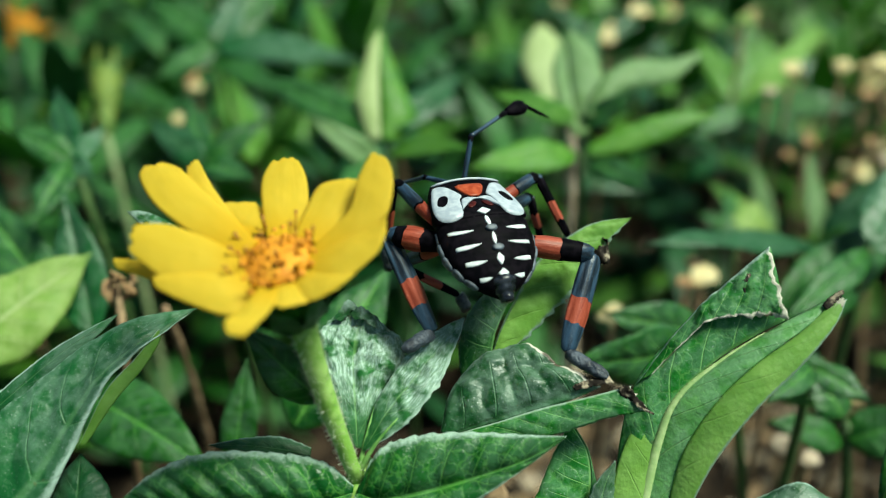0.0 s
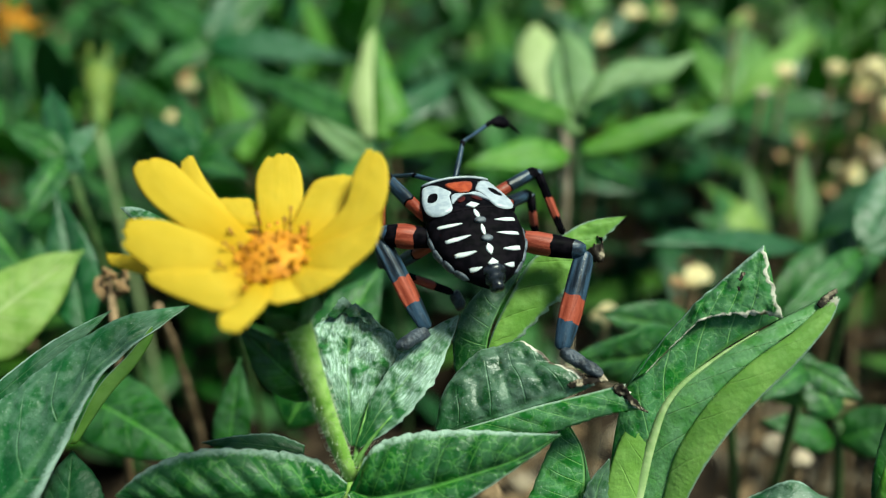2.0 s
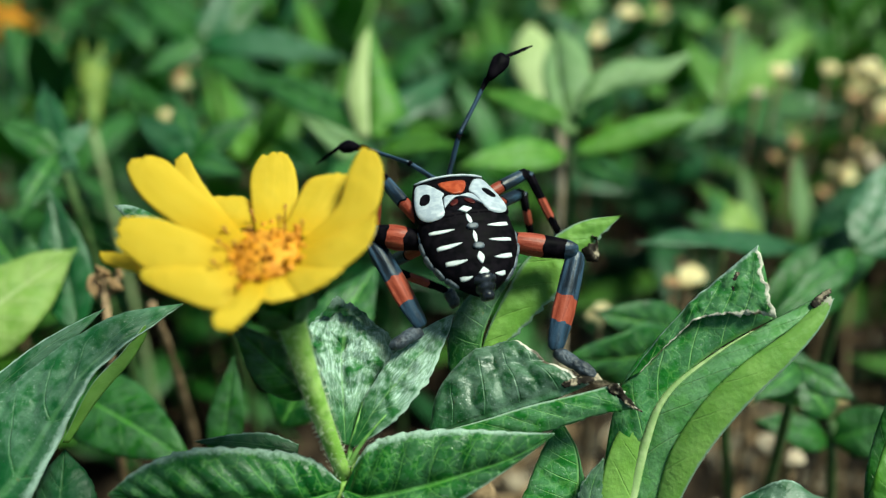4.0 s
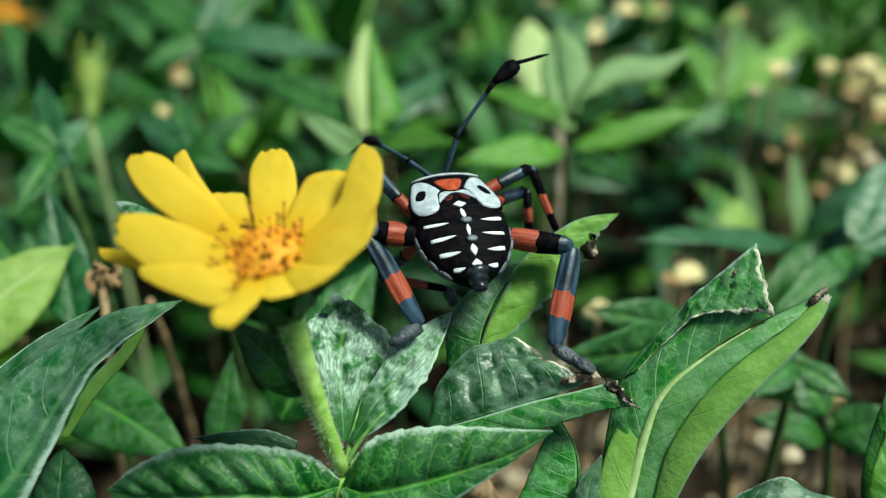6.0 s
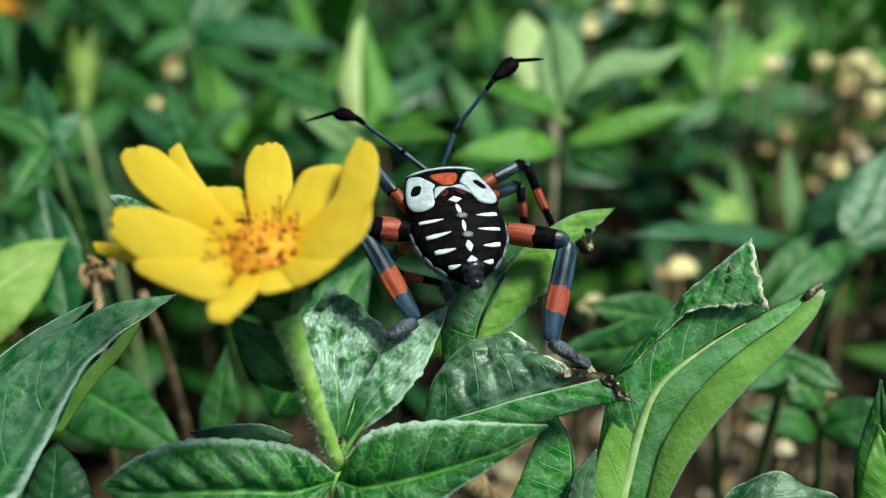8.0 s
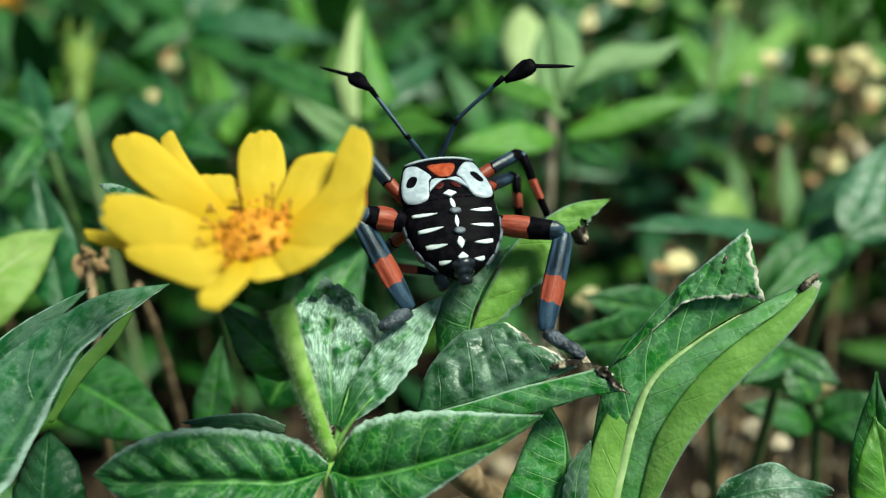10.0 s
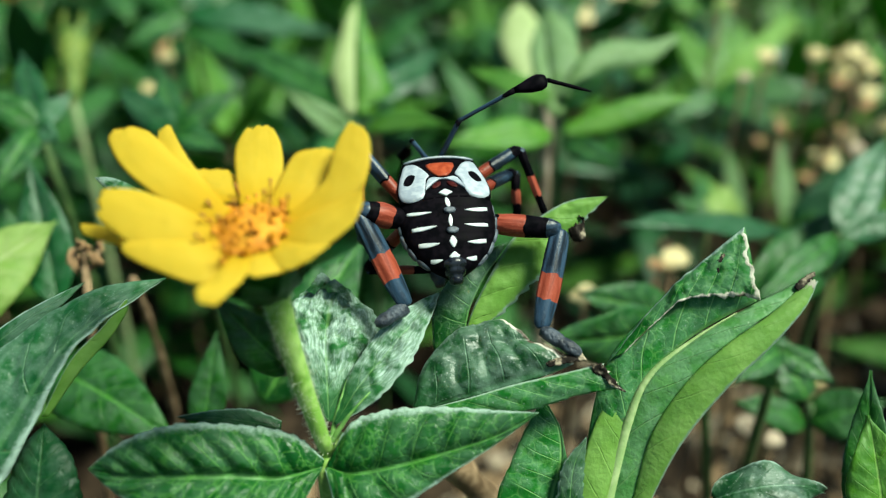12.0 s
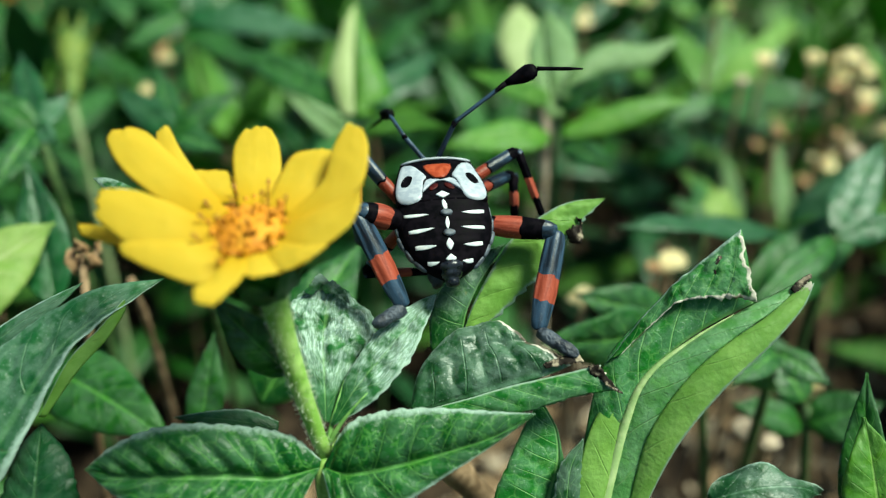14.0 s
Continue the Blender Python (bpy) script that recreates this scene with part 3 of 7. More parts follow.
def daisy():
    root = thing("yellow_daisy", "bright yellow daisy with an orange centre on a pale green stalk", "flower", (NODE.x, NODE.y, 0))
    off = Matrix.Translation(-root.location)
    pts = curve_points(NODE, (-0.01493, 0.07411, 0.21128), NECK, 14)
    part("stalk", mesh_of("stalk", tube(pts, [0.00098 + 0.0007 * (i / 14) ** 1.2 for i in range(15)], 14), STEM), root, "pale green hairy flower stalk", off)
    rnd = random.Random(5)
    vs, fs = [], []
    for i in range(900):
        f = rnd.uniform(0.3, 13.7)
        c = pts[int(f)].lerp(pts[int(f) + 1], f % 1)
        along = (pts[int(f) + 1] - pts[int(f)]).normalized()
        out = Matrix.Rotation(rnd.uniform(0, 6.28), 3, along) @ along.orthogonal().normalized()
        r = 0.00098 + 0.0007 * (f / 14) ** 1.2
        tip = c + out * (r + rnd.uniform(0.0003, 0.0008)) + along * rnd.uniform(-0.0001, 0.0004)
        w = along.cross(out) * 0.000028
        vs += [c + out * r * 0.96 - w, c + out * r * 0.96 + w, c + out * r * 0.96 + along * 0.00005, tip]
        n = 4 * i
        fs += [(n, n + 1, n + 3), (n + 1, n + 2, n + 3), (n + 2, n, n + 3)]
    me = bpy.data.meshes.new("stalk_hairs")
    me.from_pydata(vs, [], fs)
    me.materials.append(HAIR)
    part("stalk_hairs", me, root, "fine pale hairs on the stalk", off)
    low = curve_points((NODE.x + 0.004, NODE.y + 0.004, 0.0), (NODE.x + 0.003, NODE.y + 0.002, 0.12), NODE, 10)
    part("stem", mesh_of("stem", tube(low, [0.0016] * 11, 10), STEM), root, "", off)
    cup = [NECK - AXIS * 0.001, NECK + AXIS * 0.001, NECK + AXIS * 0.0035, DISC - AXIS * 0.0018]
    part("calyx", mesh_of("calyx", tube(cup, [0.0016, 0.0034, 0.0046, 0.0040], 18), LEAF_MID), root, "green cup of bracts below the petals", off)
    side = AXIS.orthogonal().normalized()
    for i in range(8):
        d = Matrix.Rotation(i * 0.785, 3, AXIS) @ side
        leaf(root, NECK + d * 0.0026, NECK + d * 0.0062 + AXIS * 0.0062, 0.0036, LEAF_MID, -d, name="bract", nu=10, nv=3, seed=i, bend=-20, teeth=0)
    leaf(root, (-0.01509, 0.07439, 0.20967), (-0.02307, 0.07395, 0.22057), .0062, LEAF_MID, (-0.3, -0.6, 0.7), name="bract", bend=24, seed=31)
    # petals, each over the two edges that it runs between
    petals = (
        (rail((-21.7, 73.2, 230.1), (-27.9, 75.9, 231.7), (-32.7, 79.3, 233.5), (-35.3, 82.7, 235.4), (-34.9, 83.9, 236.5)), rail((-20.3, 74.8, 231.0), (-24.6, 78.4, 233.3), (-28.4, 81.7, 235.0), (-31.0, 83.9, 236.2), (-33.2, 84.5, 236.7))),
        (rail((-22.6, 76.4, 230.7), (-27.0, 80.8, 232.4), (-30.2, 84.1, 234.1), (-30.7, 86.2, 235.9)), rail((-21.4, 76.5, 231.0), (-24.7, 80.6, 232.2), (-27.4, 83.9, 233.9), (-29.6, 86.8, 236.2))),
        (rail((-22.4, 77.0, 230.8), (-25.5, 80.9, 231.7), (-26.3, 82.9, 232.1)), rail((-18.4, 76.9, 230.9), (-20.6, 80.9, 231.8), (-22.3, 82.9, 232.2))),
        (rail((-19.6, 75.9, 231.0), (-21.0, 80.9, 232.8), (-21.7, 85.1, 234.2), (-20.8, 88.1, 235.7)), rail((-16.8, 75.8, 231.1), (-15.7, 80.6, 232.6), (-16.4, 85.1, 234.5), (-17.9, 88.1, 235.8))),
        (rail((-16.7, 75.3, 231.2), (-15.5, 79.2, 233.3), (-14.4, 81.7, 234.8), (-12.4, 82.6, 235.3)), rail((-13.3, 74.4, 230.8), (-8.9, 77.5, 232.4), (-8.3, 80.2, 234.4), (-10.2, 82.4, 235.4))),
        (rail((-14.7, 73.3, 230.7), (-10.5, 76.1, 234.1), (-9.4, 79.0, 237.1), (-8.0, 81.2, 239.2)), rail((-14.0, 72.2, 229.9), (-8.0, 72.8, 231.3), (-5.8, 75.9, 234.9), (-5.6, 78.9, 237.6), (-6.7, 80.9, 239.2))),
        (rail((-14.7, 72.7, 230.6), (-9.7, 73.1, 232.8), (-6.5, 74.0, 234.4), (-5.7, 75.2, 235.9)), rail((-15.6, 70.7, 229.0), (-11.2, 69.1, 229.3), (-7.2, 70.7, 231.6), (-5.9, 72.9, 233.7))),
        (rail((-15.3, 71.1, 229.8), (-11.8, 69.4, 230.1), (-8.8, 69.4, 230.3)), rail((-16.4, 70.2, 228.9), (-14.0, 67.4, 228.1), (-10.8, 68.1, 229.1))),
        (rail((-16.0, 70.2, 229.2), (-14.6, 67.6, 228.8), (-13.6, 66.8, 228.2)), rail((-17.8, 69.6, 228.9), (-17.5, 66.4, 228.5), (-16.1, 65.7, 228.2))),
        (rail((-19.0, 69.5, 229.1), (-20.4, 65.4, 228.4), (-21.4, 63.3, 228.4), (-21.0, 61.8, 227.8)), rail((-17.1, 69.1, 228.9), (-17.2, 65.1, 228.6), (-18.3, 62.7, 228.1), (-19.5, 61.5, 227.4))),
        (rail((-21.5, 72.8, 230.5), (-26.1, 73.9, 232.3), (-30.2, 74.6, 233.4), (-33.5, 74.7, 233.3)), rail((-21.0, 70.3, 229.1), (-24.7, 69.1, 228.6), (-29.3, 69.7, 229.4), (-34.1, 72.4, 231.6))),
        (rail((-28.2, 73.1, 228.5), (-33.7, 75.1, 228.6), (-37.2, 75.7, 228.6)), rail((-28.0, 72.0, 227.4), (-33.5, 73.9, 227.2), (-36.9, 75.0, 227.7))),
        (rail((-20.7, 70.5, 229.6), (-25.1, 69.4, 230.3), (-30.1, 69.0, 230.2)), rail((-19.5, 69.5, 228.8), (-21.3, 66.0, 227.2), (-26.4, 66.8, 228.3), (-30.4, 68.4, 229.5))),
    )
    for i, edges in enumerate(petals):
        sheet(root, PETAL, edges, name="petal", camber=0.05, quilt=0.0, tooth=0.0, rag=0.055, crumple=0.00010, nu=30, nv=14, thick=0.0002, seed=i)
    dome = [DISC - AXIS * 0.0016, DISC - AXIS * 0.0006, DISC + AXIS * 0.0002, DISC + AXIS * 0.0006]
    part("disc", mesh_of("disc", tube(dome, [0.0046, 0.0043, 0.0030, 0.0008], 20), FLORET), root, "orange flower disc", off)
    floret = mesh_of("floret", tube([(0, 0, 0), (0, 0, 0.0012), (0, 0, 0.0017), (0, 0, 0.0019)], [0.00028, 0.00034, 0.0005, 0.0002], 7), FLORET)
    worn = mesh_of("floret", tube([(0, 0, 0), (0, 0, 0.0010), (0, 0, 0.0016), (0, 0, 0.0019)], [0.00024, 0.00040, 0.00034, 0.0001], 7), ORANGE_DISC)
    stamen = mesh_of("stamen", tube([(0, 0, 0), (0, 0, 0.0030), (0, 0, 0.0037)], [0.00009, 0.0001, 0.00024], 6), ANTHER)
    turn = AXIS.to_track_quat("Z", "Y").to_matrix().to_4x4()
    rnd = random.Random(7)
    for i in range(110):
        r, a = 0.0044 * math.sqrt((i + 0.5) / 110) * rnd.uniform(0.93, 1.07), i * 2.39996 + rnd.uniform(-0.15, 0.15)
        lean = pose(r * math.cos(a), r * math.sin(a), -0.0014 + 0.0007 * (1 - (r / 0.0036) ** 2), 0, 0, 0) @ \
            Matrix.Rotation(0.16 * r / 0.0036 * 3 + rnd.uniform(-0.2, 0.2), 4, Vector((-math.sin(a), math.cos(a), 0)))
        k = rnd.uniform(0.6, 0.95)
        part("floret", floret if rnd.random() < 0.5 else worn, root, "", off @ Matrix.Translation(DISC) @ turn @ lean @ Matrix.Diagonal((k, k, rnd.uniform(0.4, 1.15), 1)))
        if i % 9 == 1:
            part("stamen", stamen, root, "dark brown anther tip", off @ Matrix.Translation(DISC) @ turn @ lean)
    return root


daisy()


# ---- the weed that the bug stands on ----
def weed():
    root = thing("chewed_weed", "green weed with silvery, chewed and withered leaves", "plant", (NODE.x, NODE.y, 0))
    off = Matrix.Translation(-root.location)
    low = curve_points((NODE.x - 0.002, NODE.y + 0.008, 0), (NODE.x - 0.001, NODE.y + 0.007, 0.1), NODE + Vector((0.0005, 0.0035, -0.001)), 10)
    part("stem", mesh_of("stem", tube(low, [0.0017] * 11, 10), STEM), root, "", off)
    sheet(root, LEAF_SILVER, (rail((-11.5, 75.5, 201.1), (-14.5, 80.6, 204.4), (-16.8, 86.4, 207.6), (-16.7, 90.3, 209.6), (-14.3, 93.4, 211.2)), rail((-11.0, 75.2, 201.0), (-11.6, 79.8, 204.1), (-12.2, 84.8, 206.9), (-12.0, 88.9, 209.2), (-11.6, 92.4, 210.9)), rail((-10.5, 75.4, 200.6), (-7.9, 81.2, 204.0), (-5.5, 85.9, 206.1), (-5.8, 89.0, 207.9), (-8.9, 91.5, 209.8))), label="withered silvery leaf with a crumpled tip", camber=0.12, quilt=0.03, crumple=0.0009, tooth=0.06, teeth=13, rag=0.05, rim=(0.3, 0.2), nv=16, nu=64, seed=1)
    sheet(root, LEAF_SILVER, (rail((-15.4, 90.4, 210.9), (-14.6, 91.9, 211.6), (-13.6, 93.2, 211.9), (-12.5, 92.7, 211.1)), rail((-14.2, 89.7, 210.8), (-13.5, 90.8, 211.2), (-12.8, 91.7, 211.3), (-11.7, 91.4, 210.8))), name="leaf_curl", camber=0.02, crumple=0.0006, quilt=0, tooth=0.2, nu=24, nv=8, seed=2)
    sheet(root, LEAF_SILVER, (rail((-13.0, 90.7, 211.5), (-11.5, 91.6, 212.0), (-9.9, 90.5, 211.4), (-8.7, 89.0, 210.3)), rail((-12.3, 89.6, 211.2), (-10.9, 89.7, 211.4), (-10.1, 88.9, 210.9), (-9.0, 88.4, 210.4))), name="leaf_curl", camber=0.02, crumple=0.0006, quilt=0, tooth=0.2, nu=24, nv=8, seed=3)
    sheet(root, LEAF_SILVER, (rail((-10.4, 75.1, 200.9), (-8.5, 79.7, 205.2), (-5.0, 83.5, 209.2), (-1.3, 86.7, 211.0), (2.9, 89.6, 211.6)), rail((-10.3, 75.0, 200.7), (-6.9, 78.6, 204.7), (-3.3, 82.0, 207.7), (-0.1, 85.6, 210.0), (2.9, 89.5, 211.5)), rail((-10.0, 74.8, 200.8), (-4.5, 76.6, 203.9), (-0.5, 80.1, 207.4), (1.7, 84.9, 210.0), (3.0, 89.5, 211.4))), label="silvery hairy leaf", camber=0.07, quilt=0.03, crumple=0.0005, tooth=0.06, teeth=12, rim=(0.3, 0.5), nv=14, nu=60, seed=4)
    sheet(root, LEAF_DARK_SHEEN, (rail((-0.3, 78.7, 200.6), (1.0, 82.4, 204.1), (4.9, 85.7, 207.5), (8.5, 86.6, 208.6), (11.7, 86.7, 209.3)), rail((0.0, 78.3, 200.7), (3.3, 81.0, 204.2), (7.8, 82.9, 206.6), (11.3, 83.5, 207.6), (15.4, 83.5, 208.2)), rail((1.1, 77.9, 200.9), (6.2, 78.3, 202.2), (11.4, 78.7, 203.8), (17.3, 79.3, 205.7), (21.0, 80.2, 207.1))), label="dark green leaf with a burnt, chewed tip", span=(0.0, 0.52), camber=0.13, quilt=0.1, veins=4.5, crumple=0.0003, tooth=0.03, teeth=10, rag=0.025, worn=(0.0, 0.0, 0.055), rim=(0.25, 0.0), nv=18, nu=72, seed=5)
    sheet(root, LEAF_NET, (rail((0.9, 77.6, 200.9), (7.0, 78.1, 202.7), (12.8, 78.5, 204.7), (18.7, 78.9, 206.2), (24.4, 79.5, 207.6)), rail((3.3, 76.8, 200.7), (9.1, 76.3, 201.2), (14.9, 76.3, 202.4), (21.4, 77.0, 204.5), (26.9, 77.5, 205.2))), label="fresh green lower half of the chewed leaf", span=(0.5, 1.0), camber=0.1, quilt=0.05, veins=6, tooth=0.05, teeth=9, rag=0.035, worn=(0.0, 0.0, 0.05), rim=(0.45, 0.1), nv=16, nu=64, seed=6)
    sheet(root, LEAF_DRY, (rail((22.7, 79.1, 207.6), (23.9, 79.0, 207.9), (24.8, 78.2, 206.9), (26.0, 77.6, 205.9), (27.3, 77.1, 205.0)), rail((22.9, 78.5, 206.9), (24.1, 78.0, 206.6), (24.7, 77.5, 206.1), (25.9, 77.2, 205.5), (27.1, 77.0, 204.9))), label="brown burnt leaf tip", name="dry_scrap", camber=0.0, crumple=0.0006, quilt=0, tooth=0.25, teeth=7, nu=22, nv=6, seed=7)
    sheet(root, LEAF_DRY, (rail((16.8, 79.8, 207.3), (19.4, 80.2, 208.2), (21.7, 80.7, 208.4)), rail((17.2, 79.3, 207.0), (19.7, 79.5, 207.6), (22.2, 79.9, 207.7))), label="brown burnt leaf edge", name="dry_scrap", camber=0.0, crumple=0.0006, quilt=0, tooth=0.25, teeth=7, nu=20, nv=6, seed=8)
    sheet(root, LEAF_FRONT, (rail((-10.7, 72.3, 197.4), (-8.3, 74.4, 201.1), (-4.0, 75.1, 202.9), (3.1, 74.7, 204.0), (9.4, 73.7, 204.5), (15.2, 72.7, 205.1)), rail((-10.9, 71.4, 196.9), (-7.5, 70.5, 196.7), (-1.1, 70.5, 198.4), (5.2, 71.0, 200.4), (10.1, 71.4, 202.4), (15.2, 72.7, 205.1)), rail((-11.2, 70.9, 197.0), (-8.7, 66.9, 193.5), (-2.4, 66.7, 194.7), (4.5, 68.8, 198.5), (10.1, 70.8, 201.7), (15.2, 72.7, 205.0))), label="broad dark green leaf with pale veins and downy rim", camber=0.12, quilt=0.13, veins=8, teeth=14, tooth=0.04, rim=(0.5, 0.5), nv=16, nu=72, seed=9)
    sheet(root, LEAF_FRONT, (rail((-11.4, 72.1, 197.5), (-15.4, 73.4, 200.3), (-22.2, 73.0, 202.2), (-29.6, 72.0, 203.0), (-35.4, 70.3, 201.6), (-39.0, 68.5, 199.2)), rail((-11.5, 71.4, 196.9), (-16.5, 69.8, 196.6), (-21.9, 69.1, 197.6), (-28.5, 68.2, 198.2), (-34.5, 68.1, 198.3), (-39.0, 68.4, 199.2)), rail((-11.6, 71.0, 196.7), (-15.5, 65.7, 192.9), (-22.6, 63.6, 192.4), (-29.3, 64.4, 194.4), (-35.6, 66.6, 197.2), (-39.0, 68.4, 199.1))), label="broad dark green leaf with deep pleats between its veins", camber=0.15, quilt=0.17, veins=8, teeth=15, tooth=0.05, rim=(0.42, 0.3), nv=18, nu=80, seed=10)
    sheet(root, LEAF_GREY, (rail((-17.3, 76.5, 199.8), (-21.0, 76.9, 201.2), (-25.2, 76.5, 201.5), (-30.2, 75.4, 201.3)), rail((-17.3, 74.8, 198.8), (-21.4, 74.5, 199.2), (-25.7, 74.8, 200.3), (-30.2, 75.4, 201.2))), span=(0.0, 1.0), camber=0.14, quilt=0.03, tooth=0.05, teeth=8, rim=(0.35, 0.0), seed=11)
    # one folded leaf: its dark and lit halves are set apart by colour
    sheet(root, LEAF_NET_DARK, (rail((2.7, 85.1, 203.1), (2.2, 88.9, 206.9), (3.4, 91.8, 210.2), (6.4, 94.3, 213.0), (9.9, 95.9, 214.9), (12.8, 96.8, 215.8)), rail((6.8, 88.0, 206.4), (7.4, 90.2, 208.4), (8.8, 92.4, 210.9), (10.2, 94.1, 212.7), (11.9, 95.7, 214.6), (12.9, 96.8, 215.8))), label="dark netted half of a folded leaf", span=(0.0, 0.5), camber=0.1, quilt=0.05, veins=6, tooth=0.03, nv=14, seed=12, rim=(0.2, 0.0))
    sheet(root, LEAF_LIT, (rail((6.8, 87.7, 206.3), (8.1, 90.3, 209.1), (10.7, 93.7, 212.9), (13.6, 96.7, 216.5), (18.5, 98.8, 219.8), (22.3, 99.9, 221.3), (27.4, 100.5, 221.8)), rail((6.3, 86.7, 204.7), (10.3, 88.7, 207.3), (15.0, 91.5, 210.8), (18.8, 94.1, 213.6), (21.2, 96.5, 216.6), (24.7, 98.8, 219.7), (27.4, 100.5, 221.7))), label="light green half of a folded leaf, lit in its colour", span=(0.5, 1.0), camber=0.08, quilt=0.04, veins=6, tooth=0.12, teeth=17, nv=14, nu=80, seed=13, rim=(0.5, 0.6), rag=0.03, crumple=0.0003)
    sheet(root, LEAF_DRY, (rail((21.4, 97.0, 218.0), (22.5, 97.0, 218.7), (23.6, 97.1, 219.0), (23.2, 98.1, 220.0)), rail((22.0, 95.9, 216.7), (22.9, 95.5, 216.9), (23.7, 95.7, 217.4), (23.7, 97.8, 219.4))), label="brown dry scrap of leaf", name="dry_scrap", camber=0.0, crumple=0.0008, quilt=0, tooth=0.2, nu=18, nv=6, seed=14)
    sheet(root, LEAF_NET, (rail((10.2, 69.4, 185.3), (11.3, 73.1, 190.8), (12.9, 75.3, 193.7), (14.8, 78.0, 197.1), (16.8, 80.2, 200.0)), rail((17.3, 69.3, 185.5), (18.5, 72.9, 190.9), (19.7, 75.5, 194.5), (19.4, 78.1, 197.6), (17.6, 80.2, 200.1)), rail((22.2, 69.2, 185.6), (21.5, 72.9, 191.0), (20.3, 75.8, 195.2), (19.5, 78.3, 197.9), (17.9, 80.2, 200.2))), camber=0.08, tooth=0.02, seed=15)
    sheet(root, LEAF_NET_DARK, (rail((18.0, 67.9, 187.1), (18.8, 71.5, 192.5), (19.7, 73.7, 195.7), (22.5, 75.5, 198.5)), rail((22.2, 67.6, 187.6), (22.0, 71.1, 192.9), (22.2, 73.2, 195.8), (22.6, 75.4, 198.4))), camber=0.1, tooth=0.06, teeth=7, rim=(0.4, 0.0), seed=16)
    for a, b in (((-10.4, 75.0, 201.2), (-8.9, 79.2, 204.7)), ((-9.6, 74.6, 201.3), (-5.8, 76.9, 204.5))):
        pts = curve_points(NODE + Vector((0.0003, 0.0008, 0.0004)), Vector(a) * 0.001, Vector(b) * 0.001, 8)
        part("petiole", mesh_of("petiole", tube(pts, [0.00045 - 0.00036 * i / 8 for i in range(9)], 9), STEM_LEAF), root, "pale green leaf stalk", off)
    return root


weed()


def leafy_weed(label, leaves, foot, top):
    root = thing("leafy_weed", label, "plant", foot)
    off = Matrix.Translation(-root.location)
    pts = curve_points(foot, (Vector(foot) + Vector(top)) / 2 + Vector((0.004, -0.003, 0.01)), top, 10)
    part("stem", mesh_of("stem", tube(pts, [0.0015 - 0.0005 * i / 10 for i in range(11)], 9), STEM_DARK), root, "", off)
    for i, (a, b, w, mat, face, how) in enumerate(leaves):
        leaf(root, a, b, w, mat, face, seed=40 + i + int(1000 * abs(foot[0])), **how)
    return root


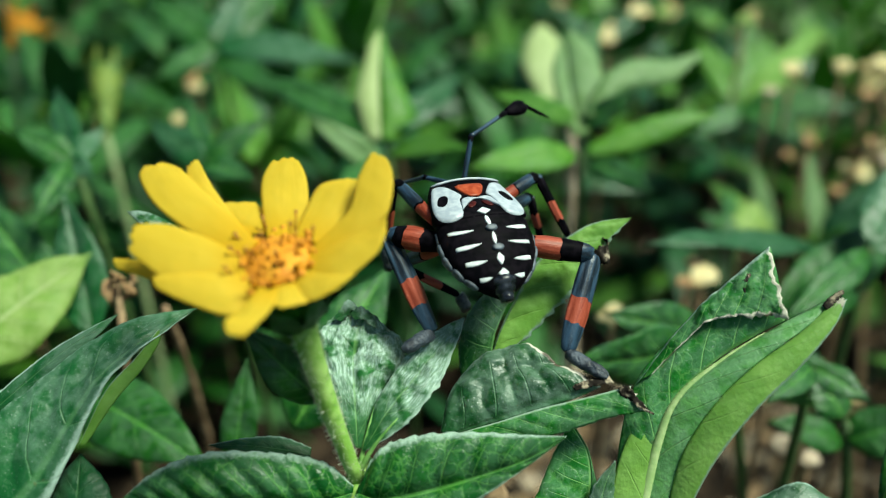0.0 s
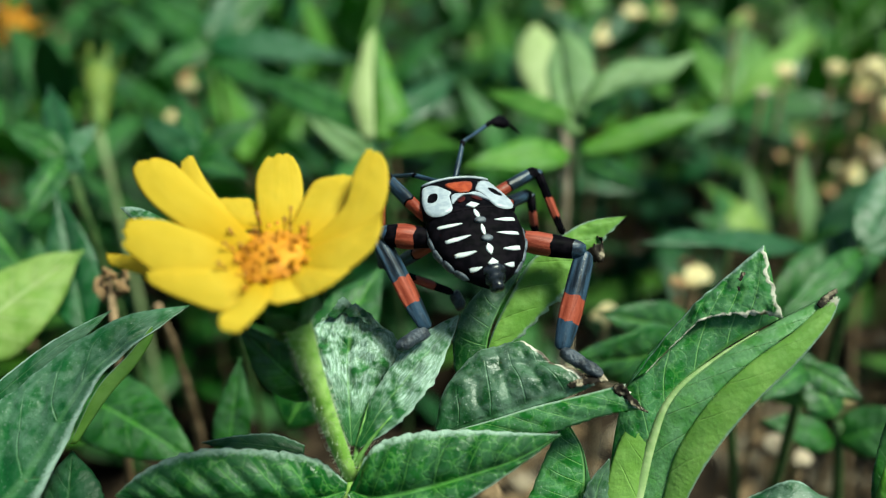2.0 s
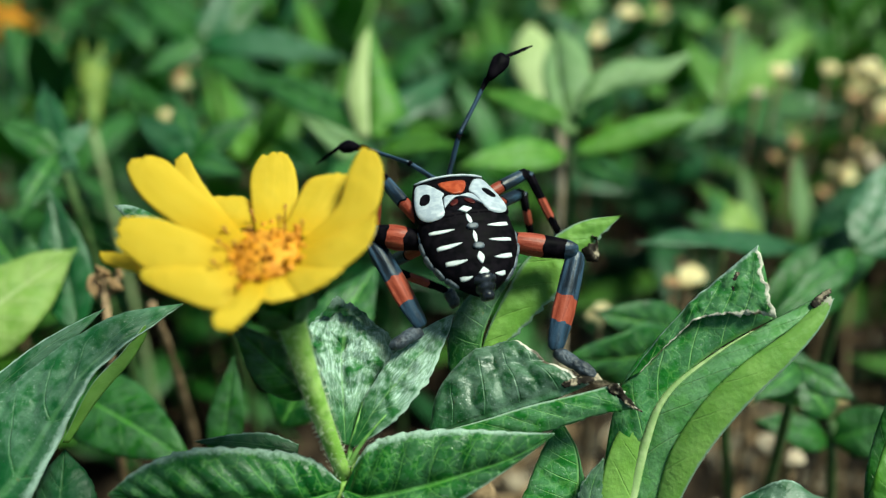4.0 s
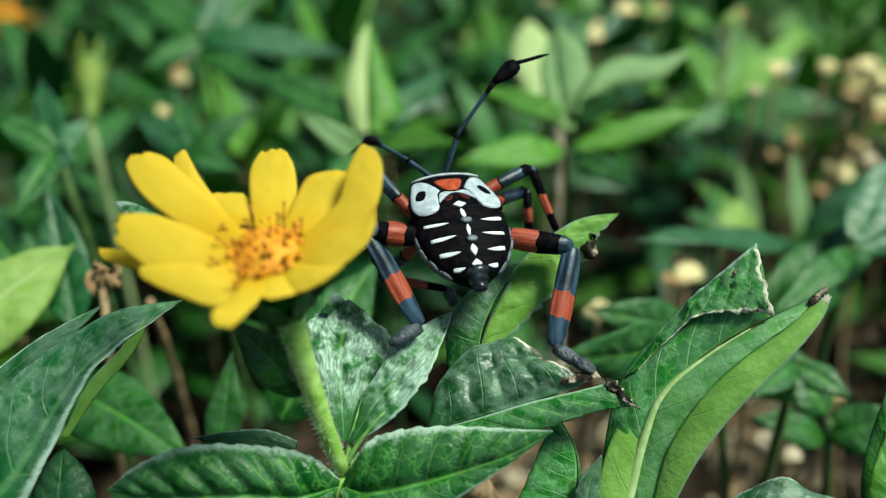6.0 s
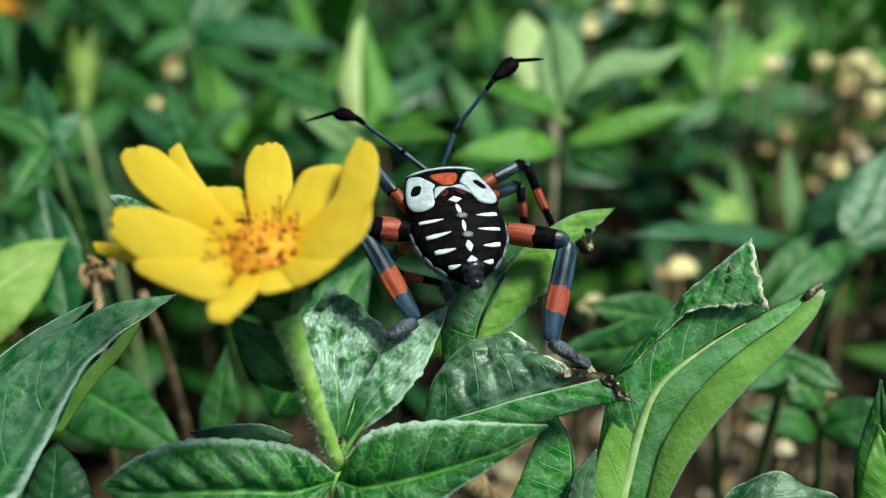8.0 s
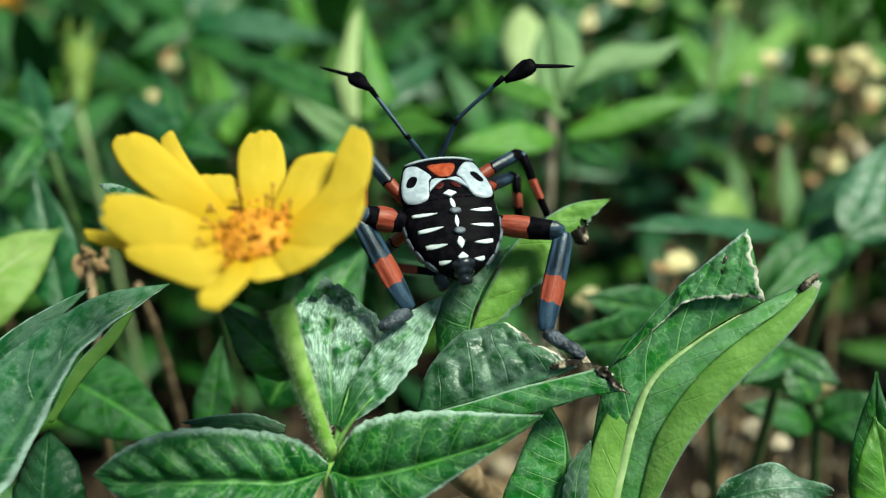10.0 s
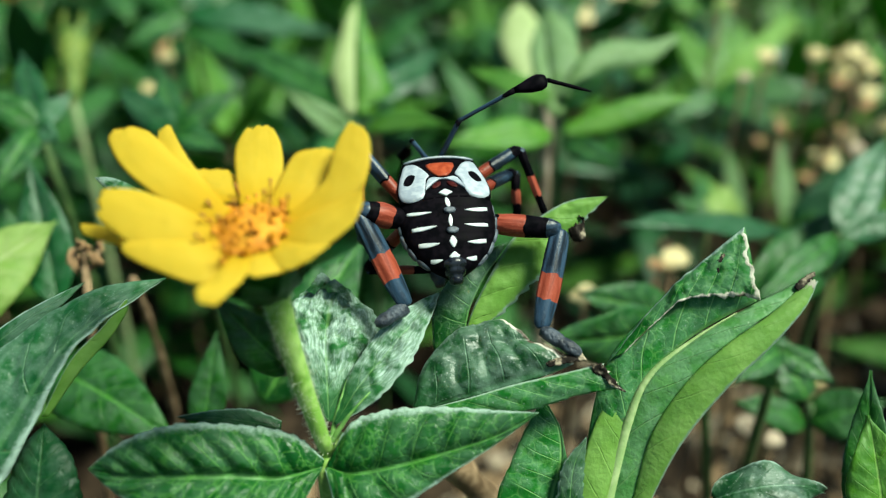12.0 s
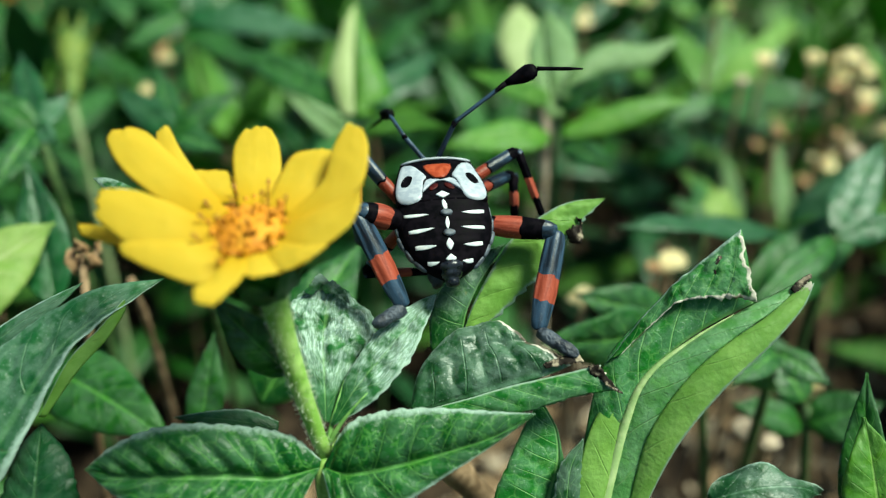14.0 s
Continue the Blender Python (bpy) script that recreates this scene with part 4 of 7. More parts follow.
# the half-eaten broad weed
def eaten_weed():
    root = thing("leafy_weed", "broad weed with a half-eaten leaf and a bright lit leaf", "plant", (0.03841, 0.08269, 0.0))
    pts = curve_points(root.location, (0.036, 0.079, 0.10), Vector((24.0, 67.9, 186.1)) * 0.001, 10)
    part("stem", mesh_of("stem", tube(pts, [0.0018 - 0.0004 * i / 10 for i in range(11)], 9), STEM), root, "", Matrix.Translation(-root.location))
    sheet(root, LEAF_NET, (rail((21.3, 68.5, 185.4), (22.1, 72.2, 191.2), (23.8, 78.7, 201.0), (26.3, 82.5, 206.9), (31.9, 85.6, 212.6), (38.2, 88.2, 218.2), (43.5, 90.1, 222.4)), rail((23.6, 67.7, 186.3), (25.1, 71.5, 192.0), (27.6, 76.3, 200.2), (30.2, 79.3, 205.4), (35.2, 81.5, 209.7), (39.6, 82.8, 212.4), (44.5, 83.9, 214.8))), label="dark green half of the eaten leaf", span=(0.0, 0.5), camber=0.09, quilt=0.05, veins=7, tooth=0.0, nv=18, nu=80, seed=21)
    sheet(root, LEAF_NET, (rail((25.8, 81.7, 206.3), (31.0, 84.8, 212.3), (35.6, 86.7, 216.8), (39.7, 87.9, 220.5), (43.1, 88.9, 223.4)), rail((27.4, 81.5, 207.8), (31.5, 83.0, 211.9), (34.9, 83.6, 214.9), (39.5, 83.3, 215.8), (44.4, 82.9, 215.8))), label="folded-over flap of the eaten leaf with a pale dry rim", span=(0.02, 0.42), camber=0.07, quilt=0.06, veins=8, tooth=0.0, crumple=0.0004, rag=0.04, worn=(0.0, 1.0, 0.05), rim=(0.5, 0.0), nv=18, nu=72, seed=22)
    sheet(root, LEAF_DRY, (rail((38.9, 86.1, 219.4), (39.8, 86.5, 220.1), (40.5, 86.3, 219.9)), rail((39.1, 85.1, 218.2), (39.5, 85.4, 218.7), (40.2, 86.1, 219.6))), label="brown chewed hole", name="dry_scrap", camber=0.0, crumple=0.0004, quilt=0, tooth=0.3, nu=14, nv=5, seed=23)
    # sheen and light through the leaf are painted as strips of paler green
    sheet(root, LEAF_SHEEN, (rail((23.9, 67.6, 186.5), (25.5, 71.3, 192.2), (28.0, 76.1, 200.4), (30.6, 79.0, 205.7), (35.8, 81.1, 209.9), (42.4, 83.0, 213.8), (50.6, 85.0, 217.6)), rail((27.1, 67.3, 186.9), (28.9, 70.8, 192.7), (31.0, 74.5, 200.4), (35.2, 77.4, 206.8), (40.2, 79.6, 211.2), (46.3, 82.0, 214.7), (51.2, 84.7, 217.5))), label="leaf's upper face, its pale sheen put into the colour", span=(0.5, 0.8), camber=0.05, quilt=0.05, tooth=0.0, veins=8, mid_rib=(0.0012, STEM_PALE), nu=64, nv=12, seed=24)
    sheet(root, LEAF_LIT_EDGE, (rail((26.7, 67.1, 187.0), (28.5, 70.6, 192.9), (30.6, 74.2, 200.5), (34.8, 77.0, 206.8), (39.8, 79.2, 211.1), (45.9, 81.7, 214.5), (50.8, 84.5, 217.8)), rail((27.9, 66.6, 187.7), (30.7, 69.9, 193.7), (34.2, 72.7, 200.7), (39.6, 75.6, 207.2), (45.5, 78.6, 211.8), (49.9, 81.6, 215.5), (52.1, 84.3, 218.1))), label="turned edge of the leaf, lit in its colour, with a burnt tip", span=(0.75, 1.0), camber=0.1, quilt=0.02, tooth=0.0, veins=7, rim=(0.0, 0.6), worn=(0.0, 0.0, 0.07), rag=0.02, nu=72, nv=14, seed=25)
    sheet(root, LEAF_DRY, (rail((49.0, 83.9, 217.1), (49.8, 84.2, 218.0), (50.7, 84.6, 218.6), (51.6, 84.8, 219.0)), rail((49.3, 83.3, 216.9), (50.1, 83.6, 217.6), (50.8, 83.9, 218.2), (51.6, 84.4, 218.7))), label="dark burnt leaf tip", name="dry_scrap", camber=0.0, crumple=0.00025, quilt=0, tooth=0.25, teeth=6, nu=20, nv=6, seed=26)
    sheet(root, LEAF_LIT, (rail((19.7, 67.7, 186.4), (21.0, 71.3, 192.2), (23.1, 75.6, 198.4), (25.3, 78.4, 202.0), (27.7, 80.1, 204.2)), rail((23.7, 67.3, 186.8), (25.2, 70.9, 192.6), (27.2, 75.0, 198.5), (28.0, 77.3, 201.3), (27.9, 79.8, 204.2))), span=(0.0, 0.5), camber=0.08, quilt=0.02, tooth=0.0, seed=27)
    return root


eaten_weed()


# weed with the long hairy leaf
def hairy_weed():
    root = thing("leafy_weed", "dark hairy weed with long pointed leaves", "plant", (-0.08881, 0.07752, 0.0))
    pts = curve_points(root.location, (-0.08, 0.073, 0.10), Vector((-61.6, 68.8, 194.7)) * 0.001, 10)
    part("stem", mesh_of("stem", tube(pts, [0.0018 - 0.0004 * i / 10 for i in range(11)], 9), STEM), root, "", Matrix.Translation(-root.location))
    sheet(root, LEAF_HAIRY, (rail((-63.3, 71.1, 197.6), (-58.6, 77.0, 203.6), (-54.0, 80.7, 206.5), (-49.1, 84.5, 209.6), (-42.5, 88.0, 212.2), (-34.3, 90.3, 212.7)), rail((-60.8, 69.9, 196.9), (-55.5, 73.3, 200.2), (-51.0, 77.7, 204.3), (-46.9, 81.8, 207.9), (-41.9, 85.5, 210.8), (-34.3, 90.2, 212.6)), rail((-56.0, 66.1, 192.3), (-49.8, 69.5, 196.4), (-46.1, 75.4, 203.2), (-43.9, 79.8, 207.3), (-40.7, 83.8, 209.8), (-34.3, 90.2, 212.6))), label="long hairy grey-green leaf", span=(0.0, 0.62), camber=0.09, quilt=0.1, veins=6, tooth=0.03, teeth=9, rim=(0.2, 0.6), crumple=0.0002, nv=16, nu=80, seed=31)
    # the strip's light is painted with the lit green
    sheet(root, LEAF_LIT, (rail((-46.8, 74.9, 201.4), (-44.1, 79.7, 206.6), (-41.1, 83.4, 209.1), (-38.8, 86.4, 211.4), (-38.5, 86.8, 211.2)), rail((-46.1, 75.0, 201.3), (-42.9, 79.2, 205.4), (-40.3, 82.8, 207.6), (-38.7, 85.7, 209.7), (-38.4, 86.6, 210.9))), label="turned-under edge of the hairy leaf, lit in its colour", span=(0.6, 1.0), camber=0.05, quilt=0.02, tooth=0.0, rim=(0.6, 0.0), nu=40, nv=8, seed=32)
    sheet(root, LEAF_HAIRY, (rail((-62.5, 81.1, 202.3), (-57.9, 83.9, 205.7), (-53.9, 86.3, 208.2), (-49.8, 88.3, 210.1), (-45.4, 90.6, 211.6)), rail((-60.7, 79.3, 200.4), (-56.0, 82.2, 203.8), (-51.3, 85.0, 207.3), (-48.1, 87.4, 209.4), (-45.4, 90.6, 211.6))), camber=0.1, quilt=0.04, tooth=0.04, teeth=8, rim=(0.7, 0.2), seed=33)
    sheet(root, LEAF_GREY, (rail((-51.9, 66.9, 188.4), (-50.8, 70.1, 193.3), (-49.5, 73.4, 197.3), (-47.3, 75.7, 199.5)), rail((-40.1, 66.4, 189.0), (-41.4, 69.7, 193.8), (-43.3, 72.8, 197.3), (-47.2, 75.7, 199.5))), camber=0.14, quilt=0.05, tooth=0.03, seed=34)
    sheet(root, LEAF_SILVER, (rail((-32.8, 92.8, 220.6), (-38.2, 96.5, 222.8), (-42.3, 98.7, 223.5), (-45.1, 99.2, 223.4)), rail((-32.7, 91.6, 219.5), (-37.8, 94.6, 221.5), (-42.1, 96.8, 222.1), (-44.9, 99.1, 223.1))), label="pale grey-green leaf tip", camber=0.1, tooth=0.03, seed=35)
    return root


hairy_weed()

leafy_weed("low weed with curled grey-green leaves", (
    ((0.03883, 0.07013, 0.19315), (0.05366, 0.07136, 0.19333), .0068, LEAF_DARK_SHEEN, (0.0, -0.3, 0.95), dict(fold=10, bend=85, wave=.12, rim=0.4)),
    ((0.05960, 0.06828, 0.18754), (0.06265, 0.08295, 0.20447), .0062, LEAF_MID, (-0.5, -0.8, 0.4), dict(fold=18, bend=-12, rim=0.2)),
    ((0.06060, 0.06621, 0.19004), (0.06009, 0.07692, 0.20166), .0085, LEAF_LIGHT, (-0.2, -0.8, 0.5), dict(fold=18, bend=12)),
), (0.08436, 0.08269, 0.08471)[:2] + (0.0,), (0.05074, 0.06828, 0.18754))

leafy_weed("dark low weed over the bare soil", (
    ((0.08639, 0.12863, 0.16046), (0.07802, 0.14182, 0.17035), .0120, LEAF_DARK, (0.1, -0.6, 0.7), dict(fold=12, bend=20)),
    ((0.08700, 0.12635, 0.15617), (0.10086, 0.12473, 0.16378), .0110, LEAF_MID, (0.0, -0.5, 0.8), dict(fold=12, bend=24)),
    ((0.08579, 0.12635, 0.15617), (0.06872, 0.12601, 0.16192), .0080, LEAF_MID, (0.0, -0.5, 0.8), dict(fold=12, bend=24)),
), (0.11600, 0.13652, 0.05814)[:2] + (0.0,), (0.08664, 0.12806, 0.15939))

# behind
leafy_weed("weed with broad mid-green leaves", (
    ((-0.06770, 0.11504, 0.17751), (-0.04066, 0.10029, 0.17320), .0135, LEAF_MID, (0.1, -0.5, 0.85), dict(fold=8, bend=50)),
    ((-0.03668, 0.10104, 0.17248), (-0.03516, 0.11254, 0.18772), .0066, LEAF_MID, (0.0, -0.9, 0.4), dict(fold=18, bend=8)),
    ((-0.02625, 0.10431, 0.17862), (-0.01038, 0.13094, 0.19675), .0150, LEAF_DARK, (0.0, -0.6, 0.8), dict(fold=10, bend=24)),
), (-0.05950, 0.10336, 0.03839)[:2] + (0.0,), (-0.04106, 0.10329, 0.17031))

leafy_weed("weed with a pale striped leaf and dark upright leaves", (
    ((-0.08757, 0.11171, 0.18837), (-0.06973, 0.13386, 0.19770), .0165, LEAF_PALE, (0.1, -0.7, 0.7), dict(fold=10, bend=14, label="pale yellow-green leaf")),
    ((-0.06838, 0.12472, 0.18505), (-0.07918, 0.14675, 0.20518), .0105, LEAF_GREY, (0.1, -0.9, 0.4), dict(fold=20, bend=-8)),
    ((-0.08563, 0.14428, 0.17925), (-0.11188, 0.16584, 0.19849), .0130, LEAF_DARK, (0.1, -0.7, 0.6), dict(fold=20, bend=-8)),
), (-0.12796, 0.14893, 0.03888)[:2] + (0.0,), (-0.07564, 0.12049, 0.18137))

leafy_weed("weed with flat spreading dark leaves", (
    ((0.09420, 0.17278, 0.17959), (0.04494, 0.15063, 0.19118), .0120, LEAF_GREY, (0.0, -0.05, 1.0), dict(fold=6, bend=14, label="dull grey-green leaf seen edge-on")),
    ((0.06905, 0.13414, 0.18146), (0.11117, 0.16661, 0.18928), .0150, LEAF_MID, (-0.45, -0.85, 0.3), dict(fold=10, bend=16)),
    ((0.04816, 0.12316, 0.18212), (0.02330, 0.11398, 0.18616), .0130, LEAF_DARK, (-0.3, -0.95, 0.15), dict(fold=10, bend=24)),
    ((0.05373, 0.13303, 0.17938), (0.03201, 0.12822, 0.18737), .0100, LEAF_DARK, (-0.2, -0.8, 0.5), dict(fold=10, bend=24)),
    ((0.06080, 0.13026, 0.17418), (0.07246, 0.11797, 0.17237), .0120, LEAF_LIGHT, (0.1, -0.4, 0.9), dict(fold=10, bend=34)),
), (0.09500, 0.13785, -0.00326)[:2] + (0.0,), (0.06037, 0.13301, 0.17509))




shoot = leafy_weed("fresh weed rosette on a dry brown stem", (
    ((0.0353, 0.1966, 0.2039), (0.0129, 0.2108, 0.2078), 0.0078, LEAF_LIGHT, (0.0, -0.6, 0.8), dict(fold=14, bend=22)),
    ((0.0354, 0.1926, 0.1966), (0.0062, 0.1774, 0.1982), 0.0103, LEAF_LIGHT, (0.0, -0.6, 0.8), dict(fold=12, bend=24)),
    ((0.0376, 0.1958, 0.2026), (0.0491, 0.1954, 0.2129), 0.0063, LEAF_DARK, (0.0, -0.85, 0.5), dict(fold=16, bend=10)),
    ((0.0392, 0.1915, 0.1946), (0.0497, 0.1690, 0.1957), 0.0070, LEAF_DARK, (0.0, -0.85, 0.5), dict(fold=12, bend=24)),
), (0.0429, 0.2158, 0.0), (0.0369, 0.1958, 0.2026))
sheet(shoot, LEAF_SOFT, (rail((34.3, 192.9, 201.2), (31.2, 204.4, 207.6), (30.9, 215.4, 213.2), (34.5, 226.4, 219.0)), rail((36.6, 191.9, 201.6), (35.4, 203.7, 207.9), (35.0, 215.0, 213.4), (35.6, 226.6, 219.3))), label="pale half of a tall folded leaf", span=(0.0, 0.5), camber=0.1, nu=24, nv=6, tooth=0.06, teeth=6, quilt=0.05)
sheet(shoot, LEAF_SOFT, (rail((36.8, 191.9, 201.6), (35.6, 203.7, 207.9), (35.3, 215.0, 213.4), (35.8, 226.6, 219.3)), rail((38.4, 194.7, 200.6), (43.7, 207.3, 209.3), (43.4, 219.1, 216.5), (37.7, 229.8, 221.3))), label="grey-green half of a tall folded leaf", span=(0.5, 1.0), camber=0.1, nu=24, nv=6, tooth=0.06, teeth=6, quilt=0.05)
# the arching leaf's sheen is given by its pale green
sheet(shoot, LEAF_SOFT, (rail((37.2, 196.3, 205.5), (43.0, 204.6, 213.8), (51.7, 210.0, 216.9), (62.1, 213.3, 216.2), (72.4, 217.7, 217.5)), rail((38.4, 194.0, 205.5), (46.2, 200.3, 210.2), (54.4, 204.4, 211.0), (63.4, 208.3, 211.3), (72.4, 215.1, 216.9))), label="arching grey-green leaf, its soft sheen put into the colour", camber=0.12, nu=24, nv=6, tooth=0.06, teeth=6, quilt=0.05)
sheet(shoot, LEAF_LIGHT, (rail((38.2, 192.6, 198.8), (46.1, 194.7, 202.0), (55.2, 196.6, 205.0), (64.1, 197.6, 206.3), (72.8, 197.7, 205.8)), rail((38.2, 189.2, 196.6), (48.5, 190.1, 197.4), (59.1, 192.2, 200.3), (66.8, 194.6, 203.6), (72.7, 196.5, 205.7))), label="bright lime leaf", camber=0.1, nu=24, nv=6, tooth=0.06, teeth=6, quilt=0.05)

shoot = leafy_weed("pale-tipped weed catching the light", (
    ((0.0413, 0.2721, 0.1860), (0.0627, 0.3070, 0.2096), 0.0126, LEAF_MID, (0.0, -0.85, 0.5), dict(fold=16, bend=6)),
    ((0.0413, 0.2721, 0.1860), (0.0209, 0.3004, 0.1951), 0.0126, LEAF_MID, (0.0, -0.6, 0.8), dict(fold=14, bend=20)),
), (0.0473, 0.2921, 0.0), (0.0413, 0.2721, 0.1860))
# sunlight on this leaf is painted with the highlight green
sheet(shoot, LEAF_HIGHLIGHT, (rail((35.9, 270.2, 186.5), (29.8, 281.7, 194.7), (30.8, 292.2, 201.6), (36.2, 301.9, 207.2)), rail((39.9, 270.2, 186.6), (44.0, 281.4, 195.0), (44.0, 292.5, 202.8), (39.2, 301.9, 207.4))), label="blunt leaf, the light on it painted pale", camber=0.1, nu=24, nv=6, tooth=0.06, teeth=6, quilt=0.05)

shoot = leafy_weed("weed with upright light green leaves", (
    ((-0.0175, 0.2057, 0.1967), (-0.0590, 0.2349, 0.2062), 0.0117, LEAF_MID, (0.0, -0.6, 0.8), dict(fold=14, bend=18)),
    ((-0.0166, 0.2011, 0.1883), (-0.0364, 0.1991, 0.2045), 0.0081, LEAF_SOFT, (0.1, -0.7, 0.7), dict(fold=22, bend=18)),
    ((-0.0143, 0.2064, 0.1981), (0.0060, 0.2380, 0.2051), 0.0113, LEAF_GREY, (0.0, -0.6, 0.8), dict(fold=14, bend=16)),
    ((-0.0166, 0.2019, 0.1897), (-0.0273, 0.1750, 0.1920), 0.0088, LEAF_MID, (0.0, -0.6, 0.8), dict(fold=14, bend=26)),
    ((-0.0151, 0.2034, 0.1926), (0.0076, 0.1797, 0.2026), 0.0075, LEAF_LIGHT, (0.0, -0.6, 0.8), dict(fold=14, bend=22)),
), (-0.0099, 0.2256, 0.0), (-0.0159, 0.2056, 0.1967))
# the left half's highlight is painted; the right half is plain lime
sheet(shoot, LEAF_HIGHLIGHT, (rail((-21.0, 204.0, 195.6), (-24.7, 212.8, 204.1), (-23.5, 220.3, 210.7), (-21.6, 227.5, 216.8), (-19.2, 233.2, 220.2)), rail((-17.5, 203.0, 196.0), (-18.2, 211.9, 204.5), (-18.6, 219.7, 210.9), (-18.6, 226.7, 216.0), (-18.8, 233.2, 220.2))), label="half of an upright folded leaf, its highlight painted pale", span=(0.0, 0.5), camber=0.1, nu=24, nv=6, tooth=0.06, teeth=6, quilt=0.05)
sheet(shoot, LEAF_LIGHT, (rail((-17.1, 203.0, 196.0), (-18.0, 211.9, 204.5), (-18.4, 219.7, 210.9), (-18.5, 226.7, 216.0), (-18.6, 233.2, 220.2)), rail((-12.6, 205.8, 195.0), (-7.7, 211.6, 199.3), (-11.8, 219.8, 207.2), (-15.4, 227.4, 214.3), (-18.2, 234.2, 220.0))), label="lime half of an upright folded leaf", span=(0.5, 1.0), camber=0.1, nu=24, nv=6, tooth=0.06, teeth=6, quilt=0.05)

leafy_weed("tall weed with long silvery-sheened leaves", (
    ((-0.0896, 0.3056, 0.1985), (-0.0306, 0.2908, 0.1955), 0.0146, LEAF_HAIRY, (0.0, -0.6, 0.8), dict(fold=14, bend=22)),
    ((-0.0896, 0.3056, 0.1985), (-0.0675, 0.3389, 0.2193), 0.0173, LEAF_MID, (0.0, -0.85, 0.5), dict(fold=14, bend=10)),
    ((-0.0896, 0.3056, 0.1985), (-0.1201, 0.3260, 0.2136), 0.0170, LEAF_MID, (0.0, -0.6, 0.8), dict(fold=14, bend=14)),
    ((-0.0896, 0.3056, 0.1985), (-0.0825, 0.3264, 0.2165), 0.0132, LEAF_HAIRY, (0.0, -0.85, 0.5), dict(fold=20, bend=4)),
    ((-0.0896, 0.3056, 0.1985), (-0.1100, 0.2897, 0.1891), 0.0128, LEAF_DARK, (0.0, -0.6, 0.8), dict(fold=12, bend=24)),
    ((-0.0895, 0.3035, 0.1946), (-0.0567, 0.2749, 0.1857), 0.0108, LEAF_MID, (0.0, -0.6, 0.8), dict(fold=12, bend=26)),
), (-0.0836, 0.3256, 0.0), (-0.0896, 0.3056, 0.1985))

leafy_weed("dull green weed with drooping leaves", (
    ((-0.0595, 0.1796, 0.1986), (-0.0454, 0.1895, 0.2072), 0.0079, LEAF_MID, (0.0, -0.6, 0.8), dict(fold=14, bend=20)),
    ((-0.0595, 0.1796, 0.1986), (-0.0775, 0.1949, 0.2049), 0.0084, LEAF_GREY, (0.0, -0.6, 0.8), dict(fold=14, bend=20)),
    ((-0.0595, 0.1796, 0.1986), (-0.0722, 0.2123, 0.2059), 0.0075, LEAF_DARK, (0.0, -0.85, 0.5), dict(fold=14, bend=6)),
    ((-0.0595, 0.1796, 0.1986), (-0.0445, 0.1680, 0.1991), 0.0069, LEAF_DARK, (0.0, -0.6, 0.8), dict(fold=14, bend=24)),
), (-0.0535, 0.1996, 0.0), (-0.0595, 0.1796, 0.1986))

leafy_weed("teal weed among the shaded leaves", (
    ((-0.0858, 0.1666, 0.2047), (-0.0804, 0.1750, 0.2100), 0.0048, LEAF_HAIRY, (0.0, -0.85, 0.5), dict(fold=14, bend=14)),
    ((-0.0858, 0.1666, 0.2047), (-0.0975, 0.1896, 0.2150), 0.0079, LEAF_GREY, (0.0, -0.85, 0.5), dict(fold=14, bend=4)),
    ((-0.0858, 0.1666, 0.2047), (-0.0784, 0.1599, 0.2033), 0.0049, LEAF_HAIRY, (0.2, -0.9, 0.4), dict(fold=14, bend=30)),
    ((-0.0858, 0.1666, 0.2047), (-0.1001, 0.1705, 0.2112), 0.0076, LEAF_MID, (0.0, -0.6, 0.8), dict(fold=14, bend=20)),
    ((-0.0858, 0.1666, 0.2047), (-0.0893, 0.1503, 0.1954), 0.0084, LEAF_DARK, (0.0, -0.6, 0.8), dict(fold=14, bend=30)),
), (-0.0798, 0.1866, 0.0), (-0.0858, 0.1666, 0.2047))

leafy_weed("sunlit weed with arching leaves", (
    ((0.1278, 0.3175, 0.1697), (0.1701, 0.3488, 0.1983), 0.0121, LEAF_LIT, (0.0, -0.6, 0.8), dict(fold=16, bend=24)),
    ((0.1278, 0.3175, 0.1697), (0.1757, 0.3064, 0.1728), 0.0161, LEAF_MID, (0.0, -0.6, 0.8), dict(fold=12, bend=26)),
    ((0.1278, 0.3175, 0.1697), (0.1146, 0.3525, 0.1915), 0.0147, LEAF_LIGHT, (0.0, -0.85, 0.5), dict(fold=14, bend=10)),
    ((0.1278, 0.3175, 0.1697), (0.1481, 0.3518, 0.1922), 0.0126, LEAF_LIGHT, (0.0, -0.85, 0.5), dict(fold=14, bend=10)),
    ((0.1278, 0.3175, 0.1697), (0.1028, 0.3021, 0.1608), 0.0121, LEAF_DARK, (0.0, -0.6, 0.8), dict(fold=12, bend=26)),
    ((0.1278, 0.3175, 0.1697), (0.1475, 0.2896, 0.1613), 0.0139, LEAF_MID, (0.0, -0.6, 0.8), dict(fold=12, bend=26)),
), (0.1338, 0.3375, 0.0), (0.1278, 0.3175, 0.1697))

